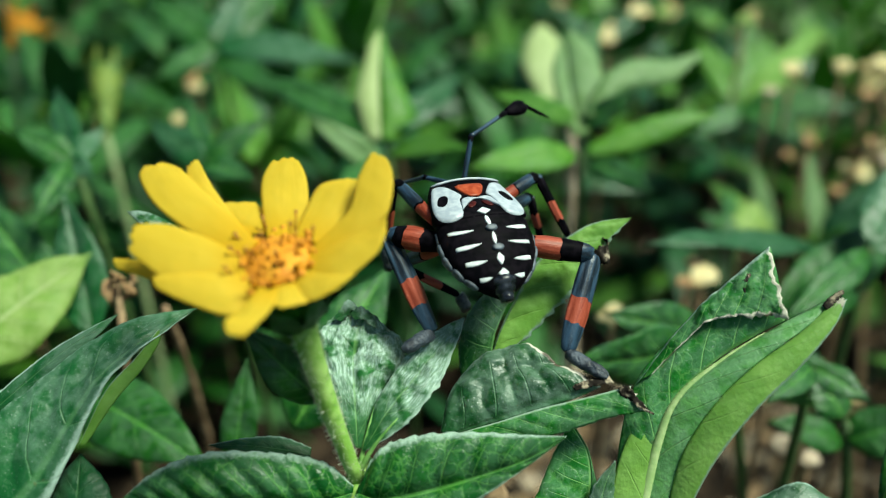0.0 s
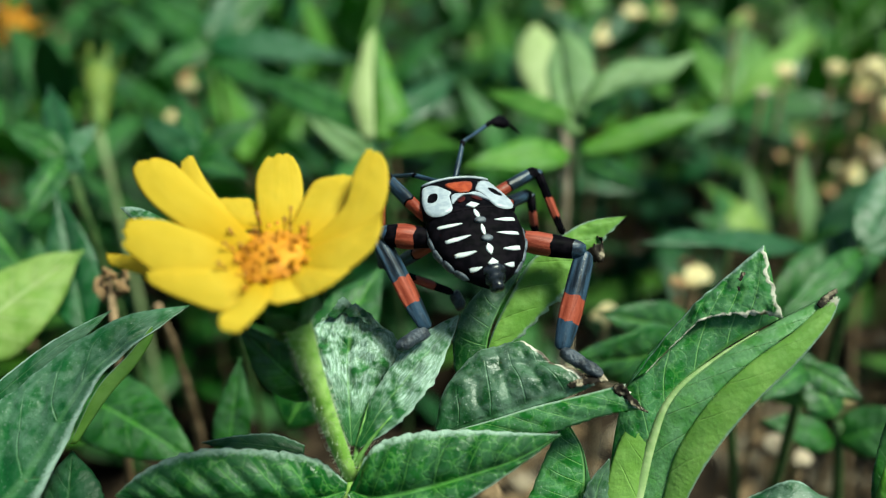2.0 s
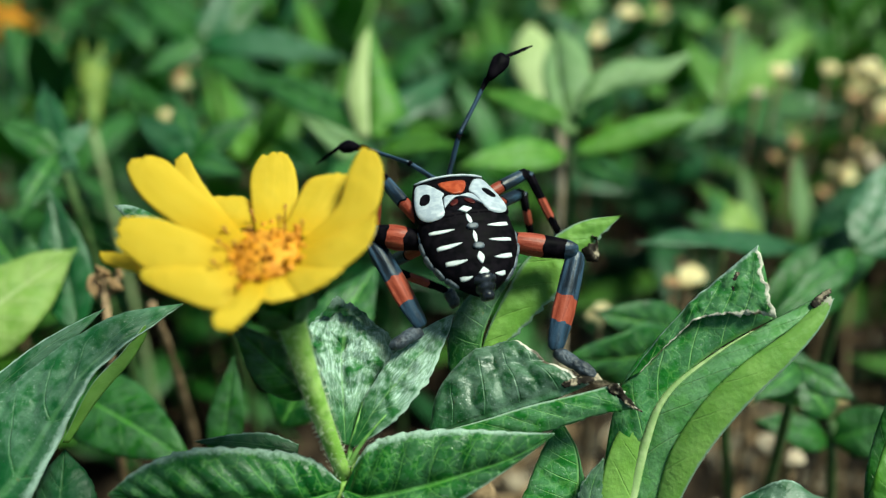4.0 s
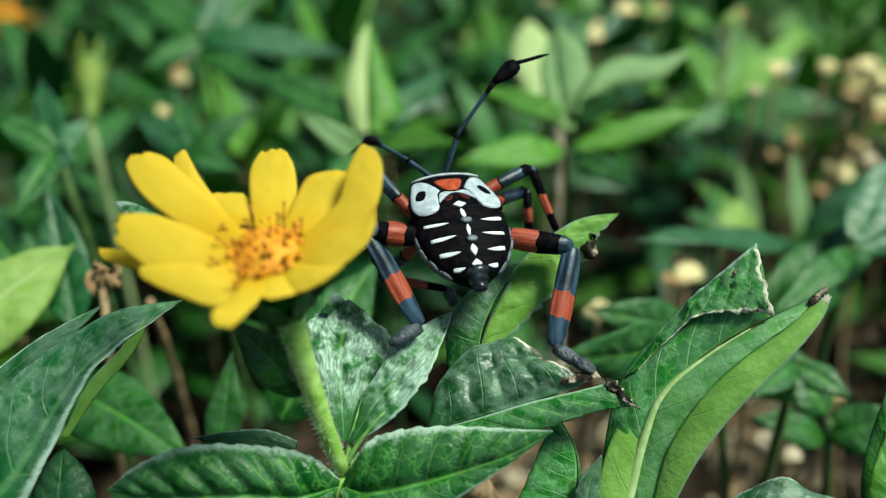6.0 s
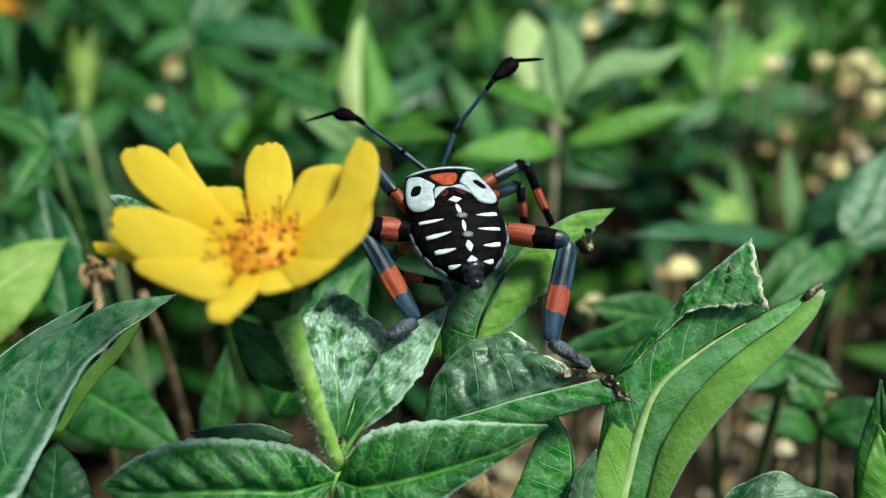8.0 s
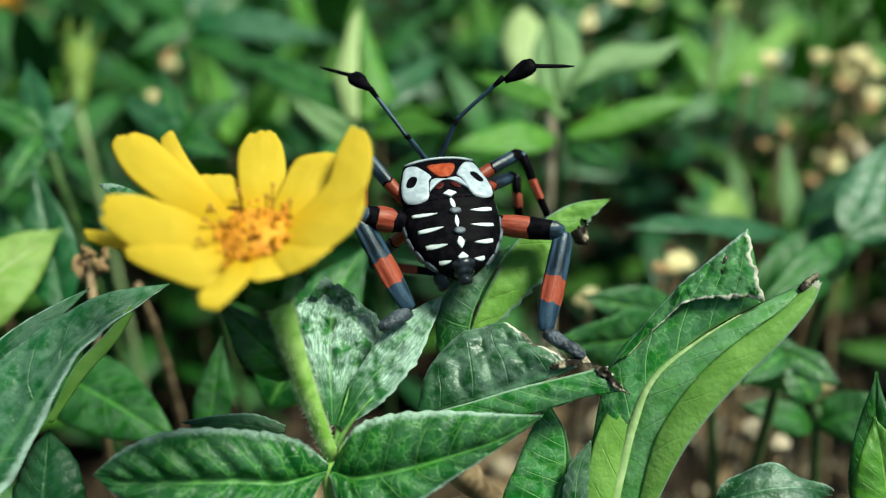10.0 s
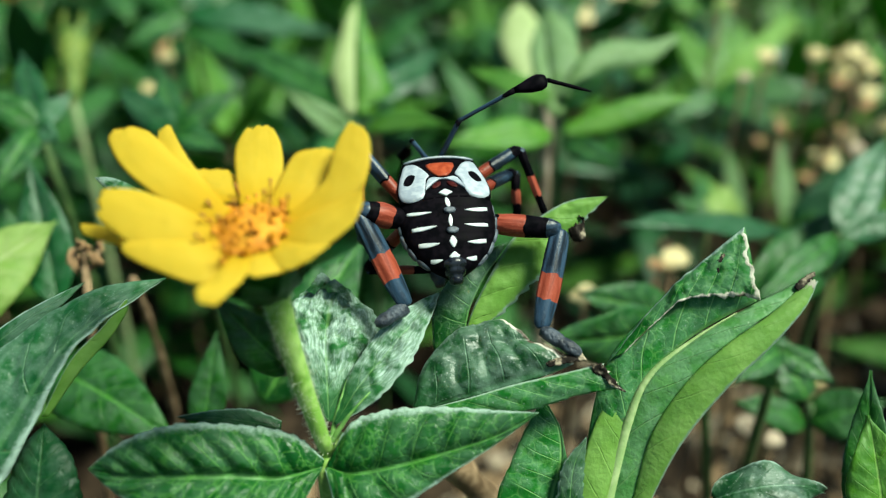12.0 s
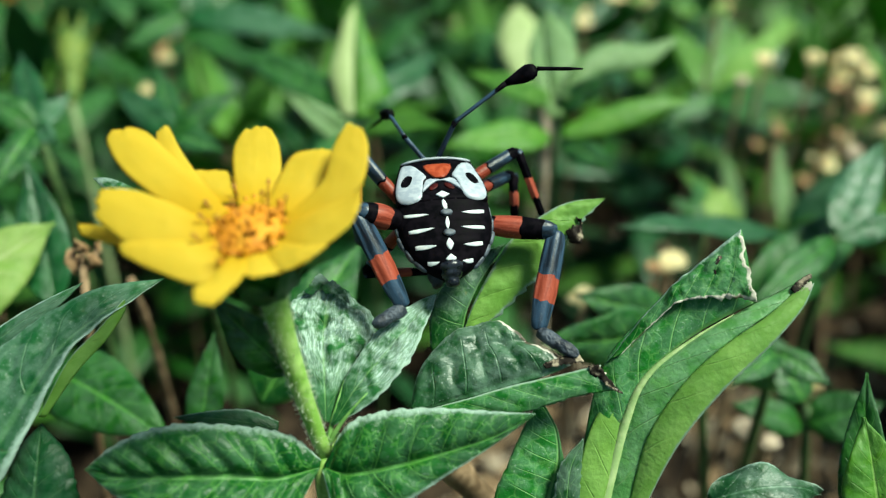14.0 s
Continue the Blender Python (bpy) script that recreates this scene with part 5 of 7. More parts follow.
leafy_weed("grey-green weed with a broad hanging leaf", (
    ((0.0905, 0.1441, 0.1940), (0.1092, 0.1676, 0.2069), 0.0102, LEAF_HAIRY, (-0.4, -0.8, 0.5), dict(fold=14, bend=10)),
    ((0.0905, 0.1441, 0.1940), (0.1083, 0.1499, 0.1953), 0.0083, LEAF_GREY, (0.0, -0.6, 0.8), dict(fold=12, bend=14)),
    ((0.0905, 0.1435, 0.1929), (0.0658, 0.1244, 0.1879), 0.0068, LEAF_MID, (0.0, -0.6, 0.8), dict(fold=12, bend=24)),
), (0.0965, 0.1641, 0.0), (0.0905, 0.1441, 0.1940))

# its shade is put into the dark leaf colour
leafy_weed("low shaded weed over the soil", (
    ((0.0714, 0.1201, 0.1802), (0.0612, 0.1271, 0.1820), 0.0057, LEAF_DARK, (0.0, -0.6, 0.8), dict(fold=12, bend=20)),
    ((0.0714, 0.1201, 0.1802), (0.0584, 0.1093, 0.1805), 0.0054, LEAF_DARK, (0.0, -0.6, 0.8), dict(fold=12, bend=26)),
    ((0.0714, 0.1201, 0.1802), (0.0797, 0.1129, 0.1778), 0.0064, LEAF_DARK, (0.0, -0.6, 0.8), dict(fold=12, bend=26)),
), (0.0774, 0.1401, 0.0), (0.0714, 0.1201, 0.1802))

leafy_weed("bright low weed in the gap", (
    ((0.0875, 0.2040, 0.1679), (0.0983, 0.2169, 0.1714), 0.0073, LEAF_PALE, (0.0, -0.6, 0.8), dict(fold=10, bend=14)),
    ((0.0875, 0.2040, 0.1679), (0.0772, 0.2111, 0.1700), 0.0063, LEAF_MID, (0.0, -0.6, 0.8), dict(fold=12, bend=14)),
    ((0.0875, 0.2040, 0.1679), (0.0895, 0.2233, 0.1723), 0.0065, LEAF_MID, (0.0, -0.85, 0.5), dict(fold=12, bend=10)),
), (0.0935, 0.2240, 0.0), (0.0875, 0.2040, 0.1679))

leafy_weed("weed with slender light green leaves", (
    ((0.12836, 0.26499, 0.12935), (0.12062, 0.28210, 0.16154), .0085, LEAF_SOFT, (0.1, -0.9, 0.4), dict(fold=14, bend=8)),
    ((0.12946, 0.26603, 0.13130), (0.10806, 0.26468, 0.15007), .0130, LEAF_PALE, (0.0, -0.6, 0.8), dict(fold=10, bend=20)),
    ((0.14824, 0.26395, 0.12740), (0.14633, 0.29365, 0.16196), .0090, LEAF_SOFT, (0.2, -0.9, 0.4), dict(fold=14, bend=8)),
    ((0.13167, 0.26499, 0.12935), (0.10295, 0.27743, 0.15276), .0110, LEAF_LIGHT, (0.2, -0.7, 0.6), dict(fold=14, bend=20)),
    ((0.14493, 0.26291, 0.12545), (0.15291, 0.26017, 0.14158), .0110, LEAF_LIGHT, (0.0, -0.7, 0.6), dict(fold=14, bend=20)),
    ((0.14935, 0.26395, 0.12740), (0.17144, 0.27951, 0.15666), .0150, LEAF_GREY, (-0.2, -0.8, 0.5), dict(fold=14, bend=12)),
), (0.16861, 0.27816, 0.02632)[:2] + (0.0,), (0.13830, 0.26395, 0.12740))

leafy_weed("sunlit weed with broad arching leaves", (
    ((0.18094, 0.43638, 0.13218), (0.13415, 0.46675, 0.16800), .0220, LEAF_LIGHT, (0.0, -0.7, 0.7), dict(fold=12, bend=20)),
    ((0.18425, 0.43793, 0.13511), (0.23238, 0.46675, 0.16800), .0220, LEAF_LIT, (0.0, -0.7, 0.7), dict(fold=12, bend=20)),
    ((0.18259, 0.43638, 0.13218), (0.26166, 0.48014, 0.17189), .0240, LEAF_LIGHT, (0.0, -0.6, 0.8), dict(fold=12, bend=24)),
    ((0.18425, 0.43482, 0.12925), (0.19980, 0.40728, 0.14137), .0200, LEAF_DARK, (0.0, -0.6, 0.8), dict(fold=12, bend=34)),
    ((0.18094, 0.43949, 0.13803), (0.18552, 0.48339, 0.17801), .0200, LEAF_LIGHT, (0.0, -0.8, 0.6), dict(fold=12, bend=4)),
), (0.20472, 0.44510, 0.04209)[:2] + (0.0,), (0.18259, 0.43638, 0.13218))


# ---- buds and withered heads ----
def bud(label, foot, top, head, colour, radius, stem_mat, stem_r=0.0011):
    root = thing("flower_bud", label, "flower bud", foot)
    off = Matrix.Translation(-root.location)
    foot, top, head = Vector(foot), Vector(top), Vector(head)
    pts = curve_points(foot, (foot + top) / 2 + Vector((0.002, 0, 0.008)), top, 10)
    part("stalk", mesh_of("stalk", tube(pts, [stem_r] * 11, 8), stem_mat), root, "", off)
    d = head - top
    prof = ((0, .4), (.15, .46), (.4, .62), (.6, .85), (.8, 1.0), (.93, .8), (1, .2))
    part("bud_head", mesh_of("bud_head", tube([top + d * s for s, _ in prof], [radius * r for _, r in prof], 14), colour), root, "", off)
    ax = d.normalized()
    side = ax.orthogonal().normalized()
    for i in range(7):
        q = Matrix.Rotation(i * 0.9, 3, ax) @ side
        leaf(root, top + q * radius * 0.62 + d * 0.35, top + q * radius * 1.45 + d * 1.12, radius * 0.9, colour, q, name="bract", nu=8, nv=2, seed=i, bend=-20, teeth=0)
    return root


bud("closed green flower bud on a slender pale stalk", (-0.1008, 0.2235, 0.0), (-0.1201, 0.2610, 0.1777), (-0.1270, 0.2875, 0.1947), BUD, .0056, STEM_GREY, .0013)
bud("faded orange flower head", (-0.2083, 0.3078, 0.0), (-0.1883, 0.3378, 0.1895), (-0.1834, 0.3488, 0.1997), ORANGE_DRY, .0075, STEM_GREY, .0014)


def dry_stalk(foot, top, heads, seed):
    """A leafless brown stalk with pale and orange seed heads."""
    root = thing("dry_stalk", "dry brown stalk with pale and rusty withered leaves", "dry plant", foot, "dry stalks")
    off = Matrix.Translation(-root.location)
    rnd = random.Random(seed)
    foot, top = Vector(foot), Vector(top)
    pts = curve_points(foot, (foot + top) / 2 + Vector((rnd.uniform(-.01, .01), 0, .01)), top, 10)
    part("stalk", mesh_of("stalk", tube(pts, [0.0013 - 0.0006 * i / 10 for i in range(11)], 7), STEM_BROWN), root, "", off)
    for at, r, pale in heads:
        at = Vector(at)
        twig = min(pts, key=lambda p: (p - at).length)
        if (twig - at).length > 0.002:
            part("twig", mesh_of("twig", tube(curve_points(twig, (twig + at) / 2 + Vector((0, 0, -.002)), at, 4), [0.0005] * 5, 6), STEM_BROWN), root, "", off)
        # the pale leaves stand in for sun glints, the rusty ones are plain
        for i in range(3 if pale else 2):
            d = Vector((rnd.uniform(-1, 1), rnd.uniform(-0.6, 0.6), rnd.uniform(-0.5, 1))).normalized() * r * rnd.uniform(0.9, 1.6)
            leaf(root, at - d, at + d, r * rnd.uniform(1.1, 1.7), (DRY_GLINT if pale else RUST), (rnd.uniform(-.4, .4), -0.6, 0.8), name="dry_leaf",
                 label="pale curled dry leaf, a sun glint put into its colour" if pale else "rusty curled dry leaf", nu=8, nv=2, teeth=0, bend=rnd.uniform(20, 110), fold=rnd.uniform(0, 40), seed=seed * 9 + i)


def twig(label, a, mid, b, r, mat=TWIG):
    bm = tube(curve_points(a, mid, b, 24), [r * (1 - 0.5 * i / 24) * (1 + 0.18 * math.sin(i * 1.9)) for i in range(25)], 10)
    ob = new("dry_twig", mesh_of("dry_twig", bm, mat))
    tagged(ob, label, "twig")


twig("pale brown dry twig standing among the weeds", (-0.08042, 0.20172, 0.01036)[:2] + (0.0,), (-0.05723, 0.14943, 0.14633), (-0.05978, 0.13975, 0.18138), .0014, STEM_BROWN)
twig("pale brown dry stem behind the bug", (0.04348, 0.17382, 0.08570)[:2] + (0.0,), (0.03768, 0.18991, 0.16920), (0.03795, 0.21913, 0.19646), .0030)
twig("bent brown dry stem leaning from the soil", (0.06738, 0.14649, 0.01300)[:2] + (0.0,), (0.02080, 0.08859, 0.17035), (0.00052, 0.08905, 0.18614), .0042, STEM_BROWN)

dry_stalk((-0.07542, 0.13037, 0.13177)[:2] + (0.0,), (-0.05813, 0.11770, 0.19741), (((-0.05884, 0.11941, 0.20064), .0017, 0), ((-0.05650, 0.11846, 0.19884), .0015, 0), ((-0.06062, 0.11998, 0.19745), .0016, 0), ((-0.05650, 0.12124, 0.19981), .0012, 0)), 8)
dry_stalk((0.23073, 0.36227, 0.05671)[:2] + (0.0,), (0.23259, 0.42180, 0.16868), (((0.23259, 0.42180, 0.16868), .0045, 0), ((0.22356, 0.42769, 0.15844), .0065, 1), ((0.23135, 0.41309, 0.15229), .0065, 1), ((0.22977, 0.39192, 0.13377), .0030, 0)), 1)
dry_stalk((0.17238, 0.31989, 0.06220)[:2] + (0.0,), (0.17466, 0.35112, 0.14225), (((0.17466, 0.35087, 0.14177), .0040, 0), ((0.16621, 0.34793, 0.13623), .0035, 0), ((0.17114, 0.39135, 0.15400), .0040, 0), ((0.19886, 0.42709, 0.15732), .0070, 1)), 2)
dry_stalk((0.18982, 0.29558, 0.05909)[:2] + (0.0,), (0.18764, 0.32609, 0.13777), (((0.18764, 0.32549, 0.13664), .0055, 1), ((0.17427, 0.31207, 0.13271), .0032, 0), ((0.20254, 0.33977, 0.14219), .0040, 1)), 3)
dry_stalk((0.13079, 0.55902, 0.04333)[:2] + (0.0,), (0.12070, 0.55807, 0.14804), (((0.12070, 0.55769, 0.14733), .0090, 1), ((0.15288, 0.61751, 0.15334), .0100, 1), ((0.09544, 0.61959, 0.15724), .0090, 1), ((0.16914, 0.59653, 0.15648), .0080, 1)), 4)
dry_stalk((-0.12784, 0.34502, 0.06687)[:2] + (0.0,), (-0.12285, 0.37401, 0.16400), (((-0.12285, 0.37375, 0.16350), .0050, 0), ((-0.12145, 0.38032, 0.17586), .0050, 1), ((-0.12201, 0.38557, 0.18574), .0035, 0)), 5)
dry_stalk((0.24929, 0.59909, 0.07608)[:2] + (0.0,), (0.23772, 0.61461, 0.14788), (((0.23772, 0.61419, 0.14710), .0080, 1),), 6)
dry_stalk((0.25627, 0.42090, -0.00342)[:2] + (0.0,), (0.24425, 0.47957, 0.14952), (((0.24249, 0.47908, 0.14858), .0075, 1), ((0.22305, 0.47460, 0.14016), .0065, 1), ((0.26919, 0.49007, 0.14797), .0070, 1), ((0.27854, 0.47675, 0.14421), .0065, 1), ((0.23265, 0.41633, 0.11579), .0045, 0), ((0.22222, 0.44448, 0.12613), .0040, 0)), 9)
dry_stalk((0.23742, 0.32843, 0.03566)[:2] + (0.0,), (0.23978, 0.39204, 0.15530), (((0.23978, 0.39176, 0.15478), .0060, 1), ((0.19980, 0.30267, 0.11502), .0045, 1), ((0.20838, 0.33168, 0.12697), .0040, 0), ((0.24010, 0.37145, 0.13788), .0050, 1)), 10)
dry_stalk((0.08922, 0.20089, 0.09401)[:2] + (0.0,), (0.07918, 0.20967, 0.15311), (((0.07883, 0.20950, 0.15280), .0034, 0),), 11)
dry_stalk((0.03470, 0.57765, 0.03577)[:2] + (0.0,), (0.03270, 0.61502, 0.14866), (((0.02695, 0.60880, 0.13696), .0050, 0), ((0.02386, 0.60673, 0.13306), .0060, 1)), 12)
dry_stalk((0.05120, 0.16999, 0.12108)[:2] + (0.0,), (0.04226, 0.15994, 0.16610), (((0.04226, 0.16007, 0.16635), .0028, 1),), 7)


dry_stalk((0.18172, 0.23952, 0.06016)[:2] + (0.0,), (0.17944, 0.30833, 0.18957), (((0.17761, 0.30833, 0.18957), .0046, 1), ((0.18697, 0.31091, 0.18377), .0040, 1), ((0.18036, 0.29418, 0.17361), .0032, 0), ((0.16980, 0.28944, 0.16469), .0026, 0), ((0.17580, 0.31806, 0.18656), .0030, 1)), 14)

def scrap_stalk(at, r, mat, seed):
    """A thin dry stalk with one broad withered leaf that lies open to the light, added for a blurred spot; pale ones
    stand in for sun glints.
    """
    rnd = random.Random(seed)
    at = Vector(at)
    root = thing("dry_stalk", "thin added dry stalk, its broad withered leaf standing in for a blurred spot", "dry plant", (at.x + 0.004, at.y + 0.006, 0), "dry stalks")
    off = Matrix.Translation(-root.location)
    part("stalk", mesh_of("stalk", tube(curve_points(root.location, (root.location + at) / 2 + Vector((0.003, 0.002, 0.01)), at, 8), [0.0008] * 9, 6), STEM_BROWN), root, "", off)
    for k in range(2):
        a = rnd.uniform(0, 3.1) + 1.6 * k
        d = Vector((math.cos(a), 0.5 * math.sin(a), 0.5 * math.sin(a))) * r * (1.0 - 0.2 * k)
        leaf(root, at - d, at + d, r * 1.5, mat, (rnd.uniform(-.5, .1), -0.5, 0.85), name="dry_leaf", shape="petal", nu=10, nv=3, teeth=0, bend=rnd.uniform(10, 40), fold=6, seed=seed)


scrap_stalk((0.1139, 0.4096, 0.1919), 0.0058, LEAF_PALE, 60)
scrap_stalk((0.0768, 0.3635, 0.1888), 0.0052, DRY_GLINT, 61)
scrap_stalk((0.1021, 0.4101, 0.1922), 0.0058, DRY_GLINT, 62)
scrap_stalk((0.1354, 0.2953, 0.1922), 0.0044, DRY_GLINT, 63)
scrap_stalk((0.1546, 0.2952, 0.1930), 0.0046, DRY_GLINT, 64)
scrap_stalk((0.1997, 0.3262, 0.1688), 0.0048, DRY_GLINT, 65)
scrap_stalk((0.1266, 0.2916, 0.1848), 0.0026, TWIG, 66)
scrap_stalk((-0.1080, 0.3277, 0.1754), 0.0036, DRY_GLINT, 67)
scrap_stalk((-0.1045, 0.2922, 0.1729), 0.0034, DRY_GLINT, 68)
scrap_stalk((0.1226, 0.2443, 0.1812), 0.0024, RUST, 69)
scrap_stalk((0.1701, 0.2995, 0.1808), 0.0034, RUST, 70)
scrap_stalk((0.1658, 0.2684, 0.1651), 0.0036, TWIG, 71)
scrap_stalk((0.0775, 0.1977, 0.1557), 0.0047, DRY_GLINT, 73)
scrap_stalk((0.0692, 0.1884, 0.1591), 0.0026, RUST, 74)
scrap_stalk((0.0876, 0.1508, 0.1328), 0.0036, TWIG, 75)
scrap_stalk((0.0793, 0.1490, 0.1500), 0.0026, DRY_GLINT, 76)
scrap_stalk((0.1043, 0.1721, 0.1416), 0.0029, DRY_GLINT, 77)
scrap_stalk((0.1139, 0.1682, 0.1348), 0.0026, DRY_GLINT, 78)
scrap_stalk((0.0919, 0.1452, 0.1332), 0.0026, TWIG, 79)
scrap_stalk((0.1207, 0.3151, 0.2069), 0.0042, LEAF_PALE, 80)


# ---- the carpet of weeds ----
def weed_leaves(rnd, h, lx, ly):
    """Poses of the paired leaves of one shoot of height h that leans by lx, ly."""
    for lev in range(5):
        z = h * (1 - 0.17 * lev) - 0.002
        for side in range(2 if lev else 4):
            az = rnd.uniform(-25, 25) + (90 * lev + 180 * side if lev else 45 + 90 * side)
            up = 50 - 17 * lev + rnd.uniform(-16, 16) if lev else 55 + rnd.uniform(-22, 16)
            k = rnd.uniform(0.8, 1.2) * (0.85 if lev == 0 else 1.08)
            yield Matrix.Translation((lx * z, ly * z, z)) @ Euler((rnd.uniform(-0.3, 0.3), -radians(up), radians(az))).to_matrix().to_4x4() @ Matrix.Diagonal((k, k, k, 1))


def carpet():
    rnd = random.Random(11)
    mats = (LEAF_MID, LEAF_LIGHT, LEAF_MID, LEAF_LIGHT, LEAF_GREY)
    kinds = []
    for k in range(15):
        me, _ = blade("leaf", mats[k % 5], 0.064, rnd.uniform(0.016, 0.022), fold=rnd.uniform(8, 24), bend=rnd.uniform(-10, 45), seed=100 + k,
                      nu=12, nv=3, quilt=0.03, thick=0.0003)
        kinds.append(me)
    stems = []
    for k in range(4):
        pts = curve_points((0, 0, 0), (rnd.uniform(-.02, .02), rnd.uniform(-.02, .02), 0.5), (0.0, 0, 1), 6)
        stems.append(mesh_of("stem", tube(pts, [0.0016] * 7, 6), (STEM_DARK, STEM_BROWN)[k % 2]))
    spots = []
    for tries in range(9000):
        x, y = rnd.uniform(-0.62, 0.62), 0.165 + 0.75 * rnd.random() ** 1.2
        gap = 0.033 + 0.026 * y
        if any((x - a) ** 2 + (y - b) ** 2 < gap * gap for a, b in spots) or (0.05 < x < 0.26 and 0.15 < y < 0.36) or (-0.16 < x < 0.16 and y < 0.30):
            continue
        if x > 0.10 and 0.36 < y < 0.66 and rnd.random() < 0.93:
            continue
        spots.append((x, y))
        if len(spots) == 290:
            break
    for x, y in spots:
        h = rnd.uniform(0.105, 0.165) + 0.03 * min(1, y)
        if y < 0.30:
            h = min(h, 0.27 - 0.53 * y - 0.03 - 0.02 * rnd.random())
        root = thing("carpet_weed", "bushy green weed with paired pointed leaves", "plant", (x, y, 0), "carpet of weeds")
        lx, ly = rnd.uniform(-0.12, 0.12), rnd.uniform(-0.12, 0.12)
        part("stem", rnd.choice(stems), root, "", pose(0, 0, 0, math.degrees(-ly), math.degrees(lx), 0) @ Matrix.Diagonal((1, 1, h, 1)))
        # lighter tones gather to the right; a dark gap's shade is put into tone
        tone = rnd.choice((1, 3, 1, 0)) if rnd.random() < 0.5 + 1.6 * (x - 0.12) and not (0.04 < x < 0.2 and 0.22 < y < 0.5) else rnd.choice((0, 2, 4, 0, 2))
        for m in weed_leaves(rnd, h, lx, ly):
            me = kinds[(tone + 5 * rnd.randrange(3)) % 15] if rnd.random() < 0.75 else rnd.choice(kinds)
            part("leaf", me, root, "", m)
    # the rest of the carpet, all round
    vs, fs, mi = [], [], []
    flat = ((0, 0, 0), (0.015, -0.006, 0.002), (0.015, 0.006, 0.002), (0.03, -0.006, 0.001), (0.03, 0.006, 0.001), (0.05, 0, -0.006), (0.015, 0, 0), (0.03, 0, -0.001))
    tri = ((0, 1, 6), (0, 6, 2), (1, 3, 7, 6), (6, 7, 4, 2), (3, 5, 7), (7, 5, 4))
    for k in range(5200):
        far, a = 3.4 * rnd.random() ** 0.62, rnd.uniform(0, 6.283)
        far *= 1 + 0.07 * math.sin(3 * a + 1) + 0.05 * math.sin(7 * a)
        x, y = far * math.cos(a), 0.5 + far * math.sin(a)
        if (abs(x) < 0.64 and 0.1 < y < 0.92) or (abs(x) < 0.22 and -0.25 < y < 0.2):
            continue
        h = rnd.uniform(0.10, 0.18)
        tone = rnd.choice((0, 0, 1, 2))
        for m in weed_leaves(rnd, h, rnd.uniform(-.12, .12), rnd.uniform(-.12, .12)):
            n = len(vs)
            vs += [Vector((x, y, 0)) + m @ Vector(p) for p in flat]
            fs += [tuple(n + i for i in f) for f in tri]
            mi += [tone] * len(tri)
    me = bpy.data.meshes.new("weed_carpet")
    me.from_pydata(vs, [], fs)
    for m in (LEAF_MID, LEAF_DARK, LEAF_LIGHT):
        me.materials.append(m)
    me.uv_layers.new(name="UVMap")
    me.polygons.foreach_set("material_index", mi)
    tagged(new("weed_carpet", me), "wide carpet of the same green weeds", "weeds", kind="stuff")


carpet()

# ---- the bug ----
MM = 0.001
bug = thing("bug_nymph", "black bug nymph with white bars, white eye-spotted shoulders and orange-banded legs", "insect")
BUG_AT = pose(0.00565, 0.09021, 0.22299, 31.06, 3.14, 19.83)


def half_width(y):
    return float(np.interp(y, (-8.4, -8.0, -7.4, -6.6, -5.1, -2.7, -0.4, 2.3, 3.2, 3.8), (0.6, 1.4, 2.4, 3.5, 5.0, 6.3, 6.7, 6.6, 6.2, 5.6)))


def back(x, y):
    w = half_width(y)
    h = float(np.interp(y, (-8.4, -7, -4, 0, 3, 4), (1.2, 1.9, 2.7, 2.9, 2.9, 2.7)))
    return h * math.sqrt(max(0.0, 1 - (x / w) ** 2)) ** 0.8


def abdomen():
    bm = bmesh.new()
    n, m = 46, 24
    rows = []
    for i in range(n + 1):
        y = -8.4 + 12.2 * i / n
        w = half_width(y)
        groove = 0.05 * max(0.0, math.cos((y + 0.9) * 2 * math.pi / 2.15)) ** 6
        ring = []
        for j in range(m):
            a = 2 * math.pi * j / m
            x = w * math.cos(a)
            z = (back(x, y) - groove if math.sin(a) >= 0 else -0.62 * back(x, y))
            ring.append(bm.verts.new((x * MM, y * MM, z * MM)))
        rows.append(ring)
    for r0, r1 in zip(rows, rows[1:]):
        for j in range(m):
            bm.faces.new((r0[j], r0[(j + 1) % m], r1[(j + 1) % m], r1[j]))
    bm.faces.new(rows[0])
    bm.faces.new(rows[-1][::-1])
    part("abdomen", mesh_of("abdomen", bm, BLACK), bug, "glossy black abdomen")


def patch(name, outline, height, mat, over, label=""):
    """A raised patch on a curved back: outline as (x, y) in mm round its middle, over(x, y) the back's height."""
    bm = bmesh.new()
    cx, cy = sum(p[0] for p in outline) / len(outline), sum(p[1] for p in outline) / len(outline)
    rings = []
    for s, lift in ((1.0, -0.12), (0.97, height * 0.6), (0.82, height), (0.5, height), (0.2, height)):
        rings.append([bm.verts.new(((cx + (x - cx) * s) * MM, (cy + (y - cy) * s) * MM, (over(cx + (x - cx) * s, cy + (y - cy) * s) + lift) * MM)) for x, y in outline])
    k = len(outline)
    for r0, r1 in zip(rings, rings[1:]):
        for j in range(k):
            bm.faces.new((r0[j], r0[(j + 1) % k], r1[(j + 1) % k], r1[j]))
    bm.faces.new(rings[-1])
    return part(name, mesh_of(name, bm, mat), bug, label)


